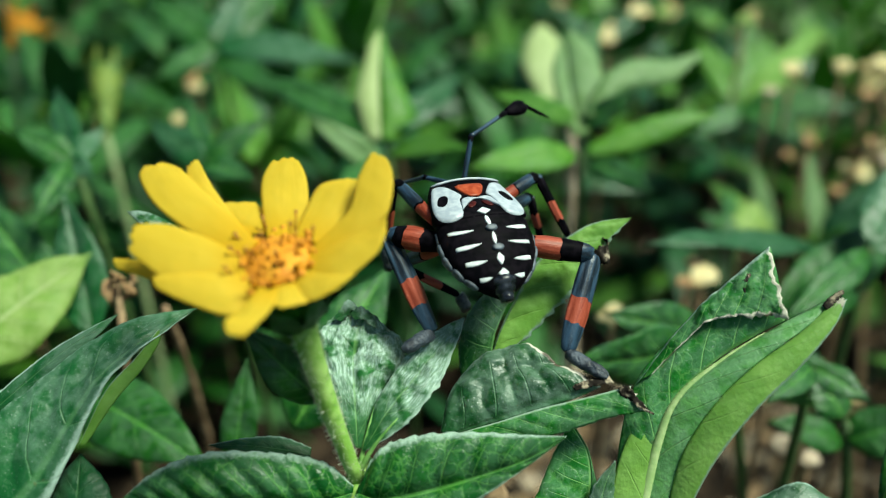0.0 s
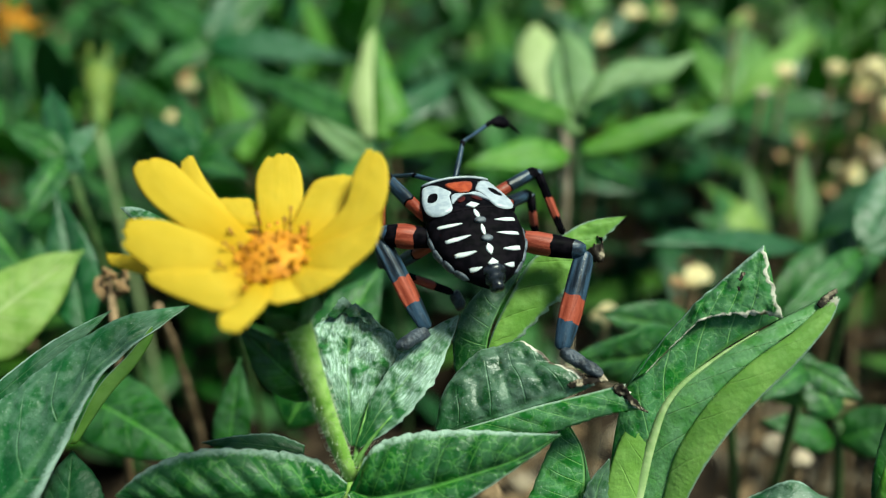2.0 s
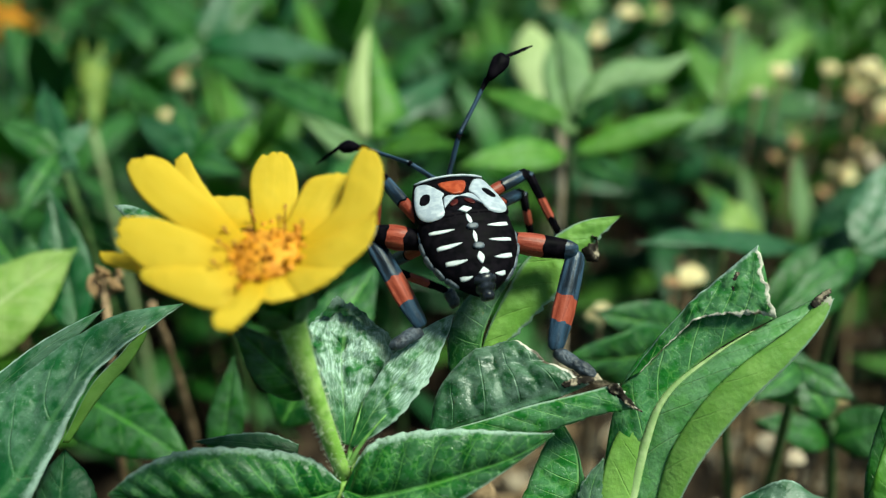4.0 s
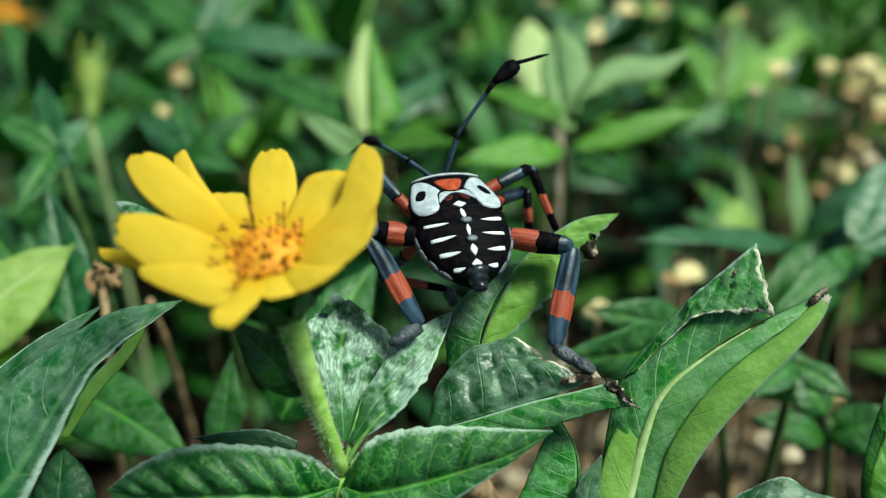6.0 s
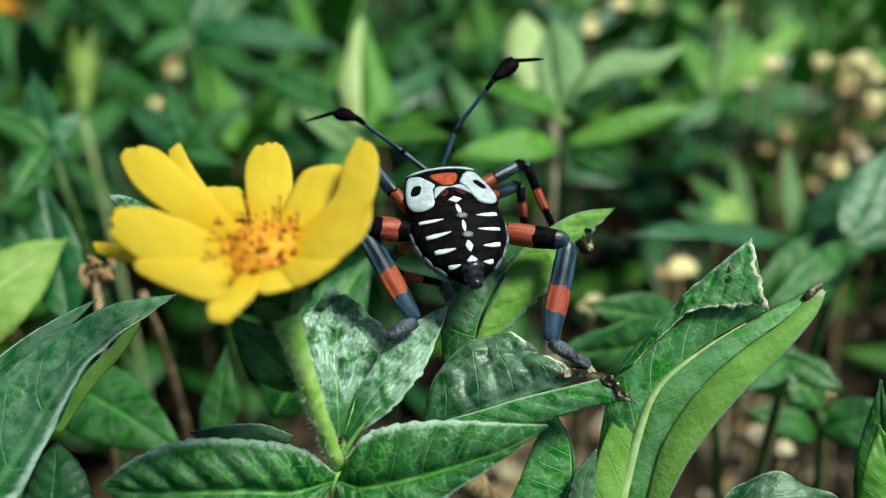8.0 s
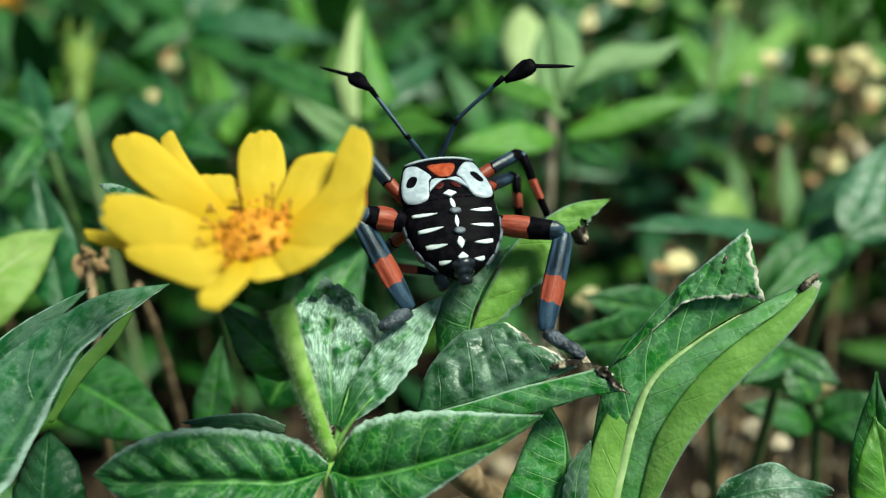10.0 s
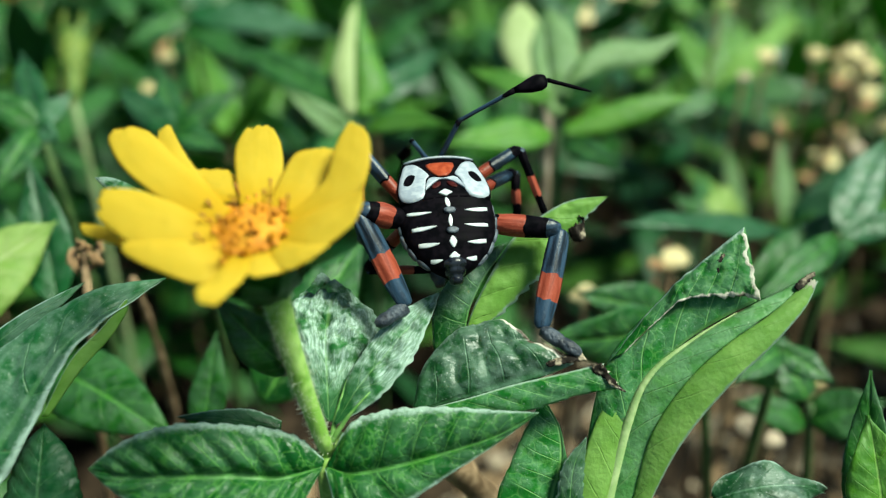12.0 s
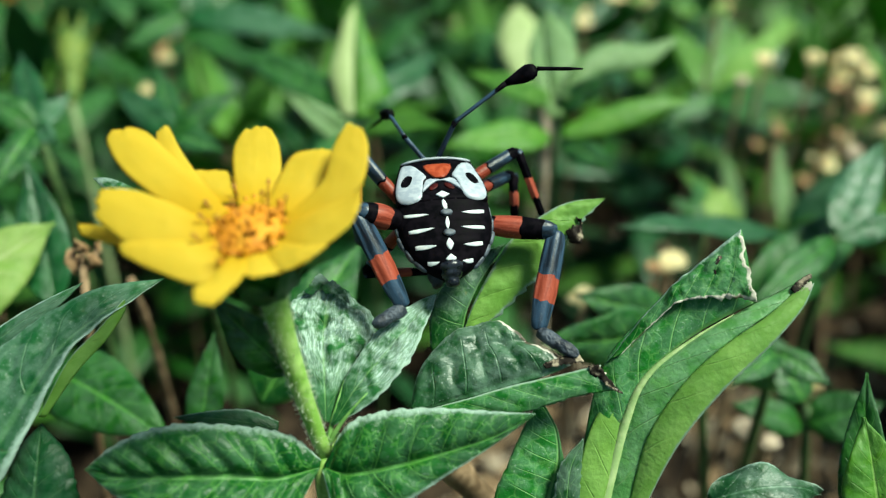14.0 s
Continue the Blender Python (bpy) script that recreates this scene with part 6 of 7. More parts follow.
def smooth_loop(points, n):
    """A closed outline rounded through the points, n steps from one to the next."""
    out, k = [], len(points)
    for i in range(k):
        p0, p1, p2, p3 = (points[(i + d) % k] for d in (-1, 0, 1, 2))
        for j in range(n):
            f = j / n
            out.append(tuple(0.5 * (2 * b + (c - a) * f + (2 * a - 5 * b + 4 * c - d) * f * f + (3 * b - a - 3 * c + d) * f ** 3) for a, b, c, d in zip(p0, p1, p2, p3)))
    return out


def strip(name, high, low, height, mat, over, label=""):
    """A raised band on a curved back between two lines of (x, y) in mm."""
    bm = bmesh.new()
    rows = []
    for f, lift in ((0.0, -0.12), (0.06, height * 0.7), (0.25, height), (0.5, height * 1.1), (0.75, height), (0.94, height * 0.7), (1.0, -0.12)):
        rows.append([bm.verts.new(((a + (c - a) * f) * MM, (b + (d - b) * f) * MM, (over(a + (c - a) * f, b + (d - b) * f) + lift) * MM)) for (a, b), (c, d) in zip(high, low)])
    for r0, r1 in zip(rows, rows[1:]):
        for j in range(len(high) - 1):
            bm.faces.new((r0[j], r0[j + 1], r1[j + 1], r1[j]))
    return part(name, mesh_of(name, bm, mat), bug, label)


def oval(cx, cy, rx, ry, turn=0, n=20, power=2.0):
    out = []
    for i in range(n):
        a = 2 * math.pi * i / n
        c, s = math.cos(a), math.sin(a)
        x, y = rx * math.copysign(abs(c) ** (2 / power), c), ry * math.copysign(abs(s) ** (2 / power), s)
        t = radians(turn)
        out.append((cx + x * math.cos(t) - y * math.sin(t), cy + x * math.sin(t) + y * math.cos(t)))
    return out


def shield(x, y):
    """Height of the pronotum over the middle plane, in mm."""
    w = float(np.interp(y, (1.8, 4.5, 8.4), (8.0, 8.0, 7.4)))
    return 3.0 * math.sqrt(max(0.0, 1 - (x / w) ** 2)) - 0.36 * max(0.0, y - 3.0)


def pronotum():
    bm = bmesh.new()
    rows = []
    n, m = 16, 22
    for i in range(n + 1):
        y = 2.4 + 7.7 * i / n
        w = float(np.interp(y, (2.4, 4.2, 6.2, 8.0, 10.1), (6.2, 6.5, 6.2, 5.7, 5.0)))
        rows.append([bm.verts.new((w * math.cos(a) * MM, y * MM, (shield(w * math.cos(a), y) - 0.1 if a <= math.pi else -1.4 * math.sin(a - math.pi) - 0.36 * max(0.0, y - 3.0)) * MM))
                     for a in (2 * math.pi * j / m for j in range(m))])
    for r0, r1 in zip(rows, rows[1:]):
        for j in range(m):
            bm.faces.new((r0[j], r0[(j + 1) % m], r1[(j + 1) % m], r1[j]))
    bm.faces.new(rows[0])
    bm.faces.new(rows[-1][::-1])
    part("pronotum", mesh_of("pronotum", bm, BLACK), bug, "black shoulder shield")
    # shoulder pads with a straight inner edge that leans to the patch, rounded outside and below
    for s in (-1, 1):
        lobe = smooth_loop([(s * x, y) for x, y in ((4.6, 9.55), (3.5, 9.35), (2.6, 8.3), (1.8, 6.85), (2.3, 6.1), (2.6, 4.5), (3.1, 2.75), (4.6, 2.25), (5.9, 2.7), (6.3, 4.05), (6.05, 6.1), (5.55, 7.8), (5.15, 9.0))], 3)
        pad = patch("shoulder_pad", lobe, 0.10, WHITE, shield, "waxy white shoulder pad")
        spot = [(x - s * 0.2 * (y - 6.3), y) for x, y in oval(s * 4.6, 6.3, 0.72, 1.12, s * 14, 16, 2.6)]
        patch("eye_spot", spot, 0.16, BLACK, shield, "black eye-like spot").parent = pad
    # the white band between the pads, thin in the middle and spread at both ends
    arc = [-2.64 + 5.28 * i / 24 for i in range(25)]
    high = [(x, float(np.interp(abs(x), (0, 0.6, 1.4, 2.0, 2.35, 2.64), (5.98, 6.15, 6.38, 6.15, 5.5, 4.1)))) for x in arc]
    low = [(x, float(np.interp(abs(x), (0, 0.6, 1.4, 2.0, 2.35, 2.64), (5.8, 5.75, 5.2, 4.6, 4.25, 3.9)))) for x in arc]
    strip("shoulder_band", high, low, 0.17, WHITE, shield, "white curved band")
    for s in (-1, 1):
        patch("maroon_mark", oval(s * 1.1, 4.75, 0.85, 0.45, s * -42, 12), 0.1, MAROON, shield, "dark red mark")
    patch("orange_patch", smooth_loop([(-1.95, 9.0), (0.0, 9.2), (1.95, 9.0), (1.5, 7.5), (0.7, 6.55), (0.0, 6.45), (-0.7, 6.55), (-1.5, 7.5)], 3), 0.14, PATCH_RED, shield, "orange-red shield patch")
    front = [-5.0 + 10.0 * i / 10 for i in range(11)]
    pts = [(x * MM, (10.25 - 0.016 * x * x) * MM, (shield(x, 10.25 - 0.016 * x * x) + 0.12) * MM) for x in front]
    part("white_rim", mesh_of("white_rim", tube(pts, [0.0001] + [0.00018] * 9 + [0.0001], 8), WHITE), bug, "thin white front rim")
    head = [(0, y * MM, -1.6 * MM) for y in (8.6, 9.8, 10.5, 11.0, 11.4)]
    part("head", mesh_of("head", tube(head, [0.0026, 0.0022, 0.0019, 0.0013, 0.0004], 14), BLACK), bug, "small black head")


def bar_outline(xo, yo, xi, yi, w):
    """A bar with a blunt outer end and a pointed inner one, slightly bowed."""
    top, low = [], []
    for i in range(9):
        f = i / 8
        half = w * (1 - f ** 3) * (0.75 + 0.25 * min(1.0, 4 * f)) + 0.02
        x, y = xo + (xi - xo) * f, yo + (yi - yo) * f - 0.12 * math.sin(math.pi * f)
        top.append((x, y + half))
        low.append((x, y - half))
    return top + low[::-1]


def markings():
    rnd = random.Random(2)
    for xo, yo, xi, yi in ((5.52, 0.63, 2.2, 0.45), (5.17, -1.75, 1.76, -1.70), (4.56, -4.02, 1.75, -4.20), (3.15, -6.20, 1.55, -6.36)):
        for s in (-1, 1):
            dx, dy = rnd.uniform(-0.09, 0.09), rnd.uniform(-0.07, 0.07)
            patch("white_bar", bar_outline(s * (xo + dx), yo + dy, s * (xi + dx), yi - dy, rnd.uniform(0.24, 0.31)), 0.10, BAR_WHITE, back, "white waxy bar")
    for x, y, rx, ry, turn, power in ((-0.1, 3.2, 1.0, 0.6, 0, 1.1), (-0.02, 1.6, 0.34, 0.85, 8, 1.8), (0.05, -1.1, 0.3, 0.95, -4, 1.6), (0.02, -4.1, 0.52, 0.85, 0, 1.3), (0.02, -6.0, 0.75, 0.62, 0, 1.1)):
        patch("white_mark", oval(x, y, rx, ry, turn, 16, power), 0.2 if y > 2 else 0.12, BAR_WHITE, lambda a, b: max(back(a, b), shield(a, b) - 0.1 if b > 2.4 else 0), "white streak along the back")
    for x, y in ((0.1, 0.43), (0.13, -2.5)):
        patch("gland_bump", oval(x, y, 0.85, 0.5, 0, 14), 0.35, SLATE, back, "grey raised gland")
    # grey lobes of the abdomen's edge
    for y, r in ((1.0, .2), (-0.8, .34), (-2.7, .38), (-4.5, .40), (-6.1, .36)):
        for s in (-1, 1):
            slope = (half_width(y + .5) - half_width(y - .5))
            x = s * (half_width(y) + 0.05)
            d = Vector((s * slope, 1.0, 0)).normalized()
            lobe = [(Vector((x * 0.975, y, 0.15)) + d * f * 1.1) * MM for f in (-1, -0.7, -0.3, 0.1, 0.5, 0.85, 1)]
            part("edge_plate", mesh_of("edge_plate", tube(lobe, [r * k * MM for k in (.2, .75, .95, 1.0, 1.0, .8, .2)], 10, flat=1.7), SLATE), bug, "grey plate on the abdomen's edge")
    knob = [(0.0, y * MM, z * MM) for y, z in ((-6.2, 0.6), (-6.7, 0.7), (-7.1, 0.7), (-7.25, 0.65), (-7.7, 0.65), (-8.1, 0.6), (-8.25, 0.6), (-8.8, 0.6), (-9.2, 0.55), (-9.4, 0.5))]
    part("tail_knob", mesh_of("tail_knob", tube(knob, [0.0014, 0.0019, 0.0018, 0.00155, 0.0015, 0.00125, 0.001, 0.00098, 0.0009, 0.0005], 18), TAIL), bug, "ringed black tail end")


abdomen()
pronotum()
markings()


def limb(name, length, profile, label, flat=1.0, mats=(BLACK, RED, BLUE), flute=0.0):
    """A leg piece along y: profile rows of (share of the length, radius in mm, material index)."""
    pts = [(0, length * s, 0) for s, _, _ in profile]
    bm = tube(pts, [r * MM for _, r, _ in profile], 18, True, flat, (0, 0, 1), [m for _, _, m in profile[1:]])
    for v in bm.verts:
        if 0.02 * length < v.co.y < 0.98 * length and mats[0] is BLACK:
            a = math.atan2(v.co.z, v.co.x)
            k = 1 + 0.07 * noise.noise(v.co * 700 + Vector((length * 3000, 0, 0)))
            v.co.x, v.co.z = v.co.x * k, v.co.z * k
            v.co.y += 0.00016 * (math.sin(3 * a + 40 * length / MM) + 0.6 * math.sin(5 * a + v.co.y * 900))
    if flute:
        for v in bm.verts:
            k = 1 + flute * math.cos(6 * math.atan2(v.co.z, v.co.x))
            v.co.x, v.co.z = v.co.x * k, v.co.z * k
    return part(name, mesh_of(name, bm, *mats), bug, label)


def aim(a, b, scale=MM, roll=(0, 0, 1)):
    """Pose at a whose y axis points to b."""
    a, b = Vector(a) * scale, Vector(b) * scale
    y = (b - a).normalized()
    z = Vector(roll) - Vector(roll).dot(y) * y
    z = z.normalized() if z.length > 1e-4 else y.orthogonal().normalized()
    return Matrix.Translation(a) @ Matrix((y.cross(z), y, z)).transposed().to_4x4()


HIND_FEMUR = ((0, 0.72, 0), (.1, 1.17, 0), (.3, 1.40, 0), (.32, 1.44, 1), (.45, 1.57, 1), (.6, 1.57, 1), (.62, 1.57, 0), (.84, 1.44, 0), (.9, 1.35, 2), (.97, 0.99, 2), (1.0, 0.45, 2))
HIND_FEMUR_B = ((0, 0.76, 0), (.15, 1.23, 0), (.4, 1.52, 0), (.47, 1.61, 0), (.49, 1.66, 1), (.6, 1.76, 1), (.73, 1.66, 1), (.75, 1.61, 0), (.88, 1.42, 0), (.97, 1.04, 2), (1.0, 0.47, 2))
THICK_TIBIA = ((0, 0.62, 2), (.02, 1.01, 2), (.1, 1.23, 2), (.3, 1.36, 2), (.46, 1.36, 2), (.48, 1.36, 1), (.6, 1.41, 1), (.72, 1.28, 1), (.74, 1.25, 2), (.9, 1.06, 2), (.98, 0.88, 2), (1, 0.44, 2))
THIN_FEMUR = ((0, 0.49, 1), (.05, 0.82, 1), (.25, 0.90, 1), (.36, 0.92, 1), (.39, 0.95, 0), (.5, 0.97, 2), (.8, 0.92, 2), (.9, 0.86, 0), (1, 0.33, 0))
THIN_TIBIA = ((0, 0.43, 2), (.05, 0.73, 2), (.3, 0.65, 0), (.42, 0.65, 0), (.44, 0.67, 1), (.72, 0.64, 1), (.74, 0.60, 0), (.95, 0.56, 0), (1, 0.26, 0))
FOOT = ((0, 0.5, 2), (.05, 0.85, 2), (.2, 1.02, 2), (.46, 1.0, 2), (.53, 0.82, 2), (.58, 0.92, 2), (.75, 0.98, 2), (.9, 0.72, 2), (.97, 0.4, 2), (1, 0.15, 2))

# hip in the bug's space (mm); knee, ankle and toe in the place
LEGS = (
    ("hind", (3.4, 0.6, -1.3), (0.02076, 0.09326, 0.21962), (0.01648, 0.08377, 0.20986), (0.02140, 0.08004, 0.20860), HIND_FEMUR, THICK_TIBIA, .55),
    ("hind", (-4.0, 0.8, -0.9), (-0.00743, 0.09183, 0.22332), (-0.00135, 0.08504, 0.21225), (-0.00533, 0.08245, 0.21099), HIND_FEMUR_B, THICK_TIBIA, .6),
    ("fore", (-5.5, 4.3, -0.7), (-0.00684, 0.09988, 0.22779), (-0.00847, 0.10158, 0.21609), (-0.00810, 0.10173, 0.21210), THIN_FEMUR, THIN_TIBIA, .8),
    ("middle", (-5.3, 1.1, -1.8), (-0.00664, 0.09610, 0.21643), (0.00229, 0.09490, 0.21204), (0.00363, 0.09467, 0.20948), THIN_FEMUR, THIN_TIBIA, .8),
    ("fore", (4.4, 6.9, -0.6), (0.01381, 0.10489, 0.22657), (0.01880, 0.10245, 0.21773), (0.02016, 0.10222, 0.21516), THIN_FEMUR, THIN_TIBIA, .8),
    ("middle", (4.8, 5.4, -1.5), (0.01316, 0.10615, 0.22256), (0.01491, 0.10395, 0.21629), (0.01547, 0.10374, 0.21376), THIN_FEMUR, THIN_TIBIA, .8),
)


def build_legs():
    made = []
    for kind, hip, knee, ankle, toe, femur_shape, tibia_shape, flat in LEGS:
        h = BUG_AT @ (Vector(hip) * MM)
        knee, ankle, toe = Vector(knee), Vector(ankle), Vector(toe)
        a, b = (knee - h).length, (ankle - knee).length
        made.append((Vector(hip) * MM, knee, ankle, toe, a, b,
                     limb(kind + "_femur", a, femur_shape, "black thigh with an orange-red band"),
                     limb(kind + "_tibia", b, tibia_shape, "slate-blue shin with an orange-red band", flat, (BLACK, RED, BLUE), 0.18),
                     limb(kind + "_foot", (toe - ankle).length, FOOT, "jointed grey-black foot", .8, (BLACK, RED, FOOT_GREY))))
    return made


legs = build_legs()


def feeler(base):
    out = []
    for k, (length, shape) in enumerate((
            (base, ((0, .36, 0), (.05, .46, 2), (.2, .40, 2), (.9, .36, 2), (1, .42, 0))),
            (8.825, ((0, .4, 0), (.06, .31, 2), (.5, .29, 2), (.8, .31, 2), (1, .45, 0))),
            (4.728, ((0, .45, 2), (.25, .75, 0), (.5, 1.15, 0), (.75, 1.3, 0), (.92, 1.0, 0), (1, .4, 0))),
            (6.304, ((0, .34, 0), (.1, .28, 0), (.7, .26, 0), (1, .1, 0))))):
        out.append(limb(("antenna_base", "antenna_shaft", "antenna_club", "antenna_tip")[k], length * MM, shape,
                        ("slate antenna base", "slate antenna shaft", "black club of the antenna", "thin black antenna tip")[k], .7 if k == 2 else 1.0))
    return out


feeler_a, feeler_b = feeler(6.646), feeler(5.326)


# ---- what moves ----
def motions():
    body = [
        (0, pose(0.00565, 0.09021, 0.22299, 31.06, 3.14, 19.83)),
        (0.5, pose(0.00561, 0.09028, 0.22285, 31.14, 3.17, 19.76)),
        (1, pose(0.00555, 0.09035, 0.22281, 30.38, 2.83, 19.16)),
        (1.5, pose(0.00538, 0.09112, 0.22269, 28.79, 1.92, 18.44)),
        (2, pose(0.00513, 0.09225, 0.22252, 25.97, 1.46, 18.36)),
        (2.5, pose(0.00470, 0.09272, 0.22245, 24.22, 0.54, 18.13)),
        (3, pose(0.00464, 0.09248, 0.22234, 26.81, 0.55, 19.40)),
        (5.3, pose(0.00481, 0.09023, 0.22209, 35.83, 0.17, 15.27)),
        (5.5, pose(0.00468, 0.09144, 0.22171, 33.09, 1.41, 16.27)),
        (6, pose(0.00424, 0.09342, 0.22154, 28.99, -0.04, 15.87)),
        (6.5, pose(0.00406, 0.09377, 0.22161, 27.06, -0.58, 15.20)),
        (7, pose(0.00412, 0.09365, 0.22136, 29.65, -0.75, 15.37)),
        (7.5, pose(0.00417, 0.09329, 0.22145, 30.41, -0.59, 15.55)),
        (8, pose(0.00417, 0.09285, 0.22166, 30.24, -0.74, 15.37)),
        (10.5, pose(0.00402, 0.09342, 0.22072, 36.10, -1.57, 10.61)),
        (11, pose(0.00393, 0.09373, 0.22046, 36.51, -1.81, 9.06)),
        (11.5, pose(0.00392, 0.09365, 0.22037, 35.94, -2.24, 8.00)),
        (12, pose(0.00388, 0.09359, 0.22034, 35.04, -2.36, 7.55)),
        (12.5, pose(0.00390, 0.09375, 0.22022, 35.76, -2.39, 7.11)),
        (13, pose(0.00383, 0.09368, 0.22027, 36.56, -2.30, 7.27)),
        (13.5, pose(0.00380, 0.09367, 0.22026, 36.34, -2.41, 7.16)),
        (14, pose(0.00378, 0.09384, 0.22017, 36.69, -2.27, 7.47)),
    ]
    walk(bug, body)
    for hip, knee, ankle, toe, a, b, femur, tibia, foot in legs:
        rows = ([], [], [])
        for t, m in body:
            inv = m.inverted()
            h, k0, f, e = hip, inv @ knee, inv @ ankle, inv @ toe
            d = f - h
            span = min(d.length, (a + b) * 0.999)
            along = (a * a - b * b + span * span) / (2 * span)
            rise = math.sqrt(max(0.0, a * a - along * along))
            d.normalize()
            out = (k0 - h) - (k0 - h).dot(d) * d
            k = h + d * along + out.normalized() * rise
            rows[0].append((t, aim(h, k, 1.0)))
            rows[1].append((t, aim(k, f, 1.0, (0.15, 0.1, 1))))
            rows[2].append((t, aim(f, e, 1.0)))
        for piece, r in zip((femur, tibia, foot), rows):
            walk(piece, r)
    walk(feeler_a[0], [
        (0, aim((0.25, 10.60, -1.00), (1.73, 15.46, 3.28))),
        (0.5, aim((0.25, 10.60, -1.00), (3.11, 16.42, 0.45))),
        (1, aim((0.25, 10.60, -1.00), (2.30, 16.75, 0.47))),
        (1.5, aim((0.25, 10.60, -1.00), (2.34, 16.49, 1.25))),
        (2, aim((0.25, 10.60, -1.00), (2.86, 16.28, 1.26))),
        (2.5, aim((0.25, 10.60, -1.00), (2.48, 15.83, 2.45))),
        (3, aim((0.25, 10.60, -1.00), (2.03, 14.86, 3.78))),
        (5.3, aim((0.25, 10.60, -1.00), (2.18, 14.27, 4.20))),
        (5.5, aim((0.25, 10.60, -1.00), (2.09, 14.17, 4.30))),
        (6, aim((0.25, 10.60, -1.00), (2.42, 14.48, 3.94))),
        (6.5, aim((0.25, 10.60, -1.00), (1.92, 13.18, 4.90))),
        (7, aim((0.25, 10.60, -1.00), (2.56, 14.53, 3.84))),
        (7.5, aim((0.25, 10.60, -1.00), (1.83, 13.59, 4.72))),
        (8, aim((0.25, 10.60, -1.00), (3.21, 15.31, 2.64))),
        (8.2, aim((0.25, 10.60, -1.00), (2.50, 13.69, 4.44))),
        (10.3, aim((0.25, 10.60, -1.00), (2.77, 13.99, 4.14))),
        (10.5, aim((0.25, 10.60, -1.00), (3.51, 14.64, 3.16))),
        (11, aim((0.25, 10.60, -1.00), (2.96, 13.72, 4.20))),
        (11.5, aim((0.25, 10.60, -1.00), (3.04, 13.58, 4.24))),
        (12, aim((0.25, 10.60, -1.00), (3.10, 13.72, 4.13))),
        (12.5, aim((0.25, 10.60, -1.00), (2.76, 13.74, 4.29))),
        (13, aim((0.25, 10.60, -1.00), (2.81, 13.83, 4.22))),
        (13.5, aim((0.25, 10.60, -1.00), (2.87, 13.76, 4.22))),
        (14, aim((0.25, 10.60, -1.00), (2.84, 13.69, 4.28))),
    ])
    walk(feeler_a[1], [
        (0, aim((1.73, 15.46, 3.28), (8.93, 20.41, 1.98))),
        (0.5, aim((3.11, 16.42, 0.45), (10.46, 20.53, -2.18))),
        (1, aim((2.30, 16.75, 0.47), (9.95, 19.82, -2.66))),
        (1.5, aim((2.34, 16.49, 1.25), (9.76, 20.16, -1.81))),
        (2, aim((2.86, 16.28, 1.26), (9.50, 21.73, -0.75))),
        (2.5, aim((2.48, 15.83, 2.45), (8.00, 22.71, 2.23))),
        (3, aim((2.03, 14.86, 3.78), (7.00, 22.02, 5.19))),
        (5.3, aim((2.18, 14.27, 4.20), (7.56, 18.90, 9.43))),
        (5.5, aim((2.09, 14.17, 4.30), (7.70, 18.90, 9.20))),
        (6, aim((2.42, 14.48, 3.94), (7.62, 18.14, 10.06))),
        (6.5, aim((1.92, 13.18, 4.90), (7.61, 18.91, 8.44))),
        (7, aim((2.56, 14.53, 3.84), (7.49, 18.57, 9.94))),
        (7.5, aim((1.83, 13.59, 4.72), (7.79, 19.20, 8.02))),
        (8, aim((3.21, 15.31, 2.64), (8.68, 18.72, 8.66))),
        (8.2, aim((2.50, 13.69, 4.44), (8.16, 17.28, 10.18))),
        (10.3, aim((2.77, 13.99, 4.14), (9.52, 15.80, 9.52))),
        (10.5, aim((3.51, 14.64, 3.16), (10.78, 15.88, 8.00))),
        (11, aim((2.96, 13.72, 4.20), (10.81, 15.29, 7.92))),
        (11.5, aim((3.04, 13.58, 4.24), (10.55, 14.48, 8.80))),
        (12, aim((3.10, 13.72, 4.13), (10.47, 14.97, 8.83))),
        (12.5, aim((2.76, 13.74, 4.29), (10.16, 16.09, 8.48))),
        (13, aim((2.81, 13.83, 4.22), (9.82, 15.82, 9.19))),
        (13.5, aim((2.87, 13.76, 4.22), (9.84, 15.79, 9.24))),
        (14, aim((2.84, 13.69, 4.28), (10.14, 17.49, 7.46))),
    ])
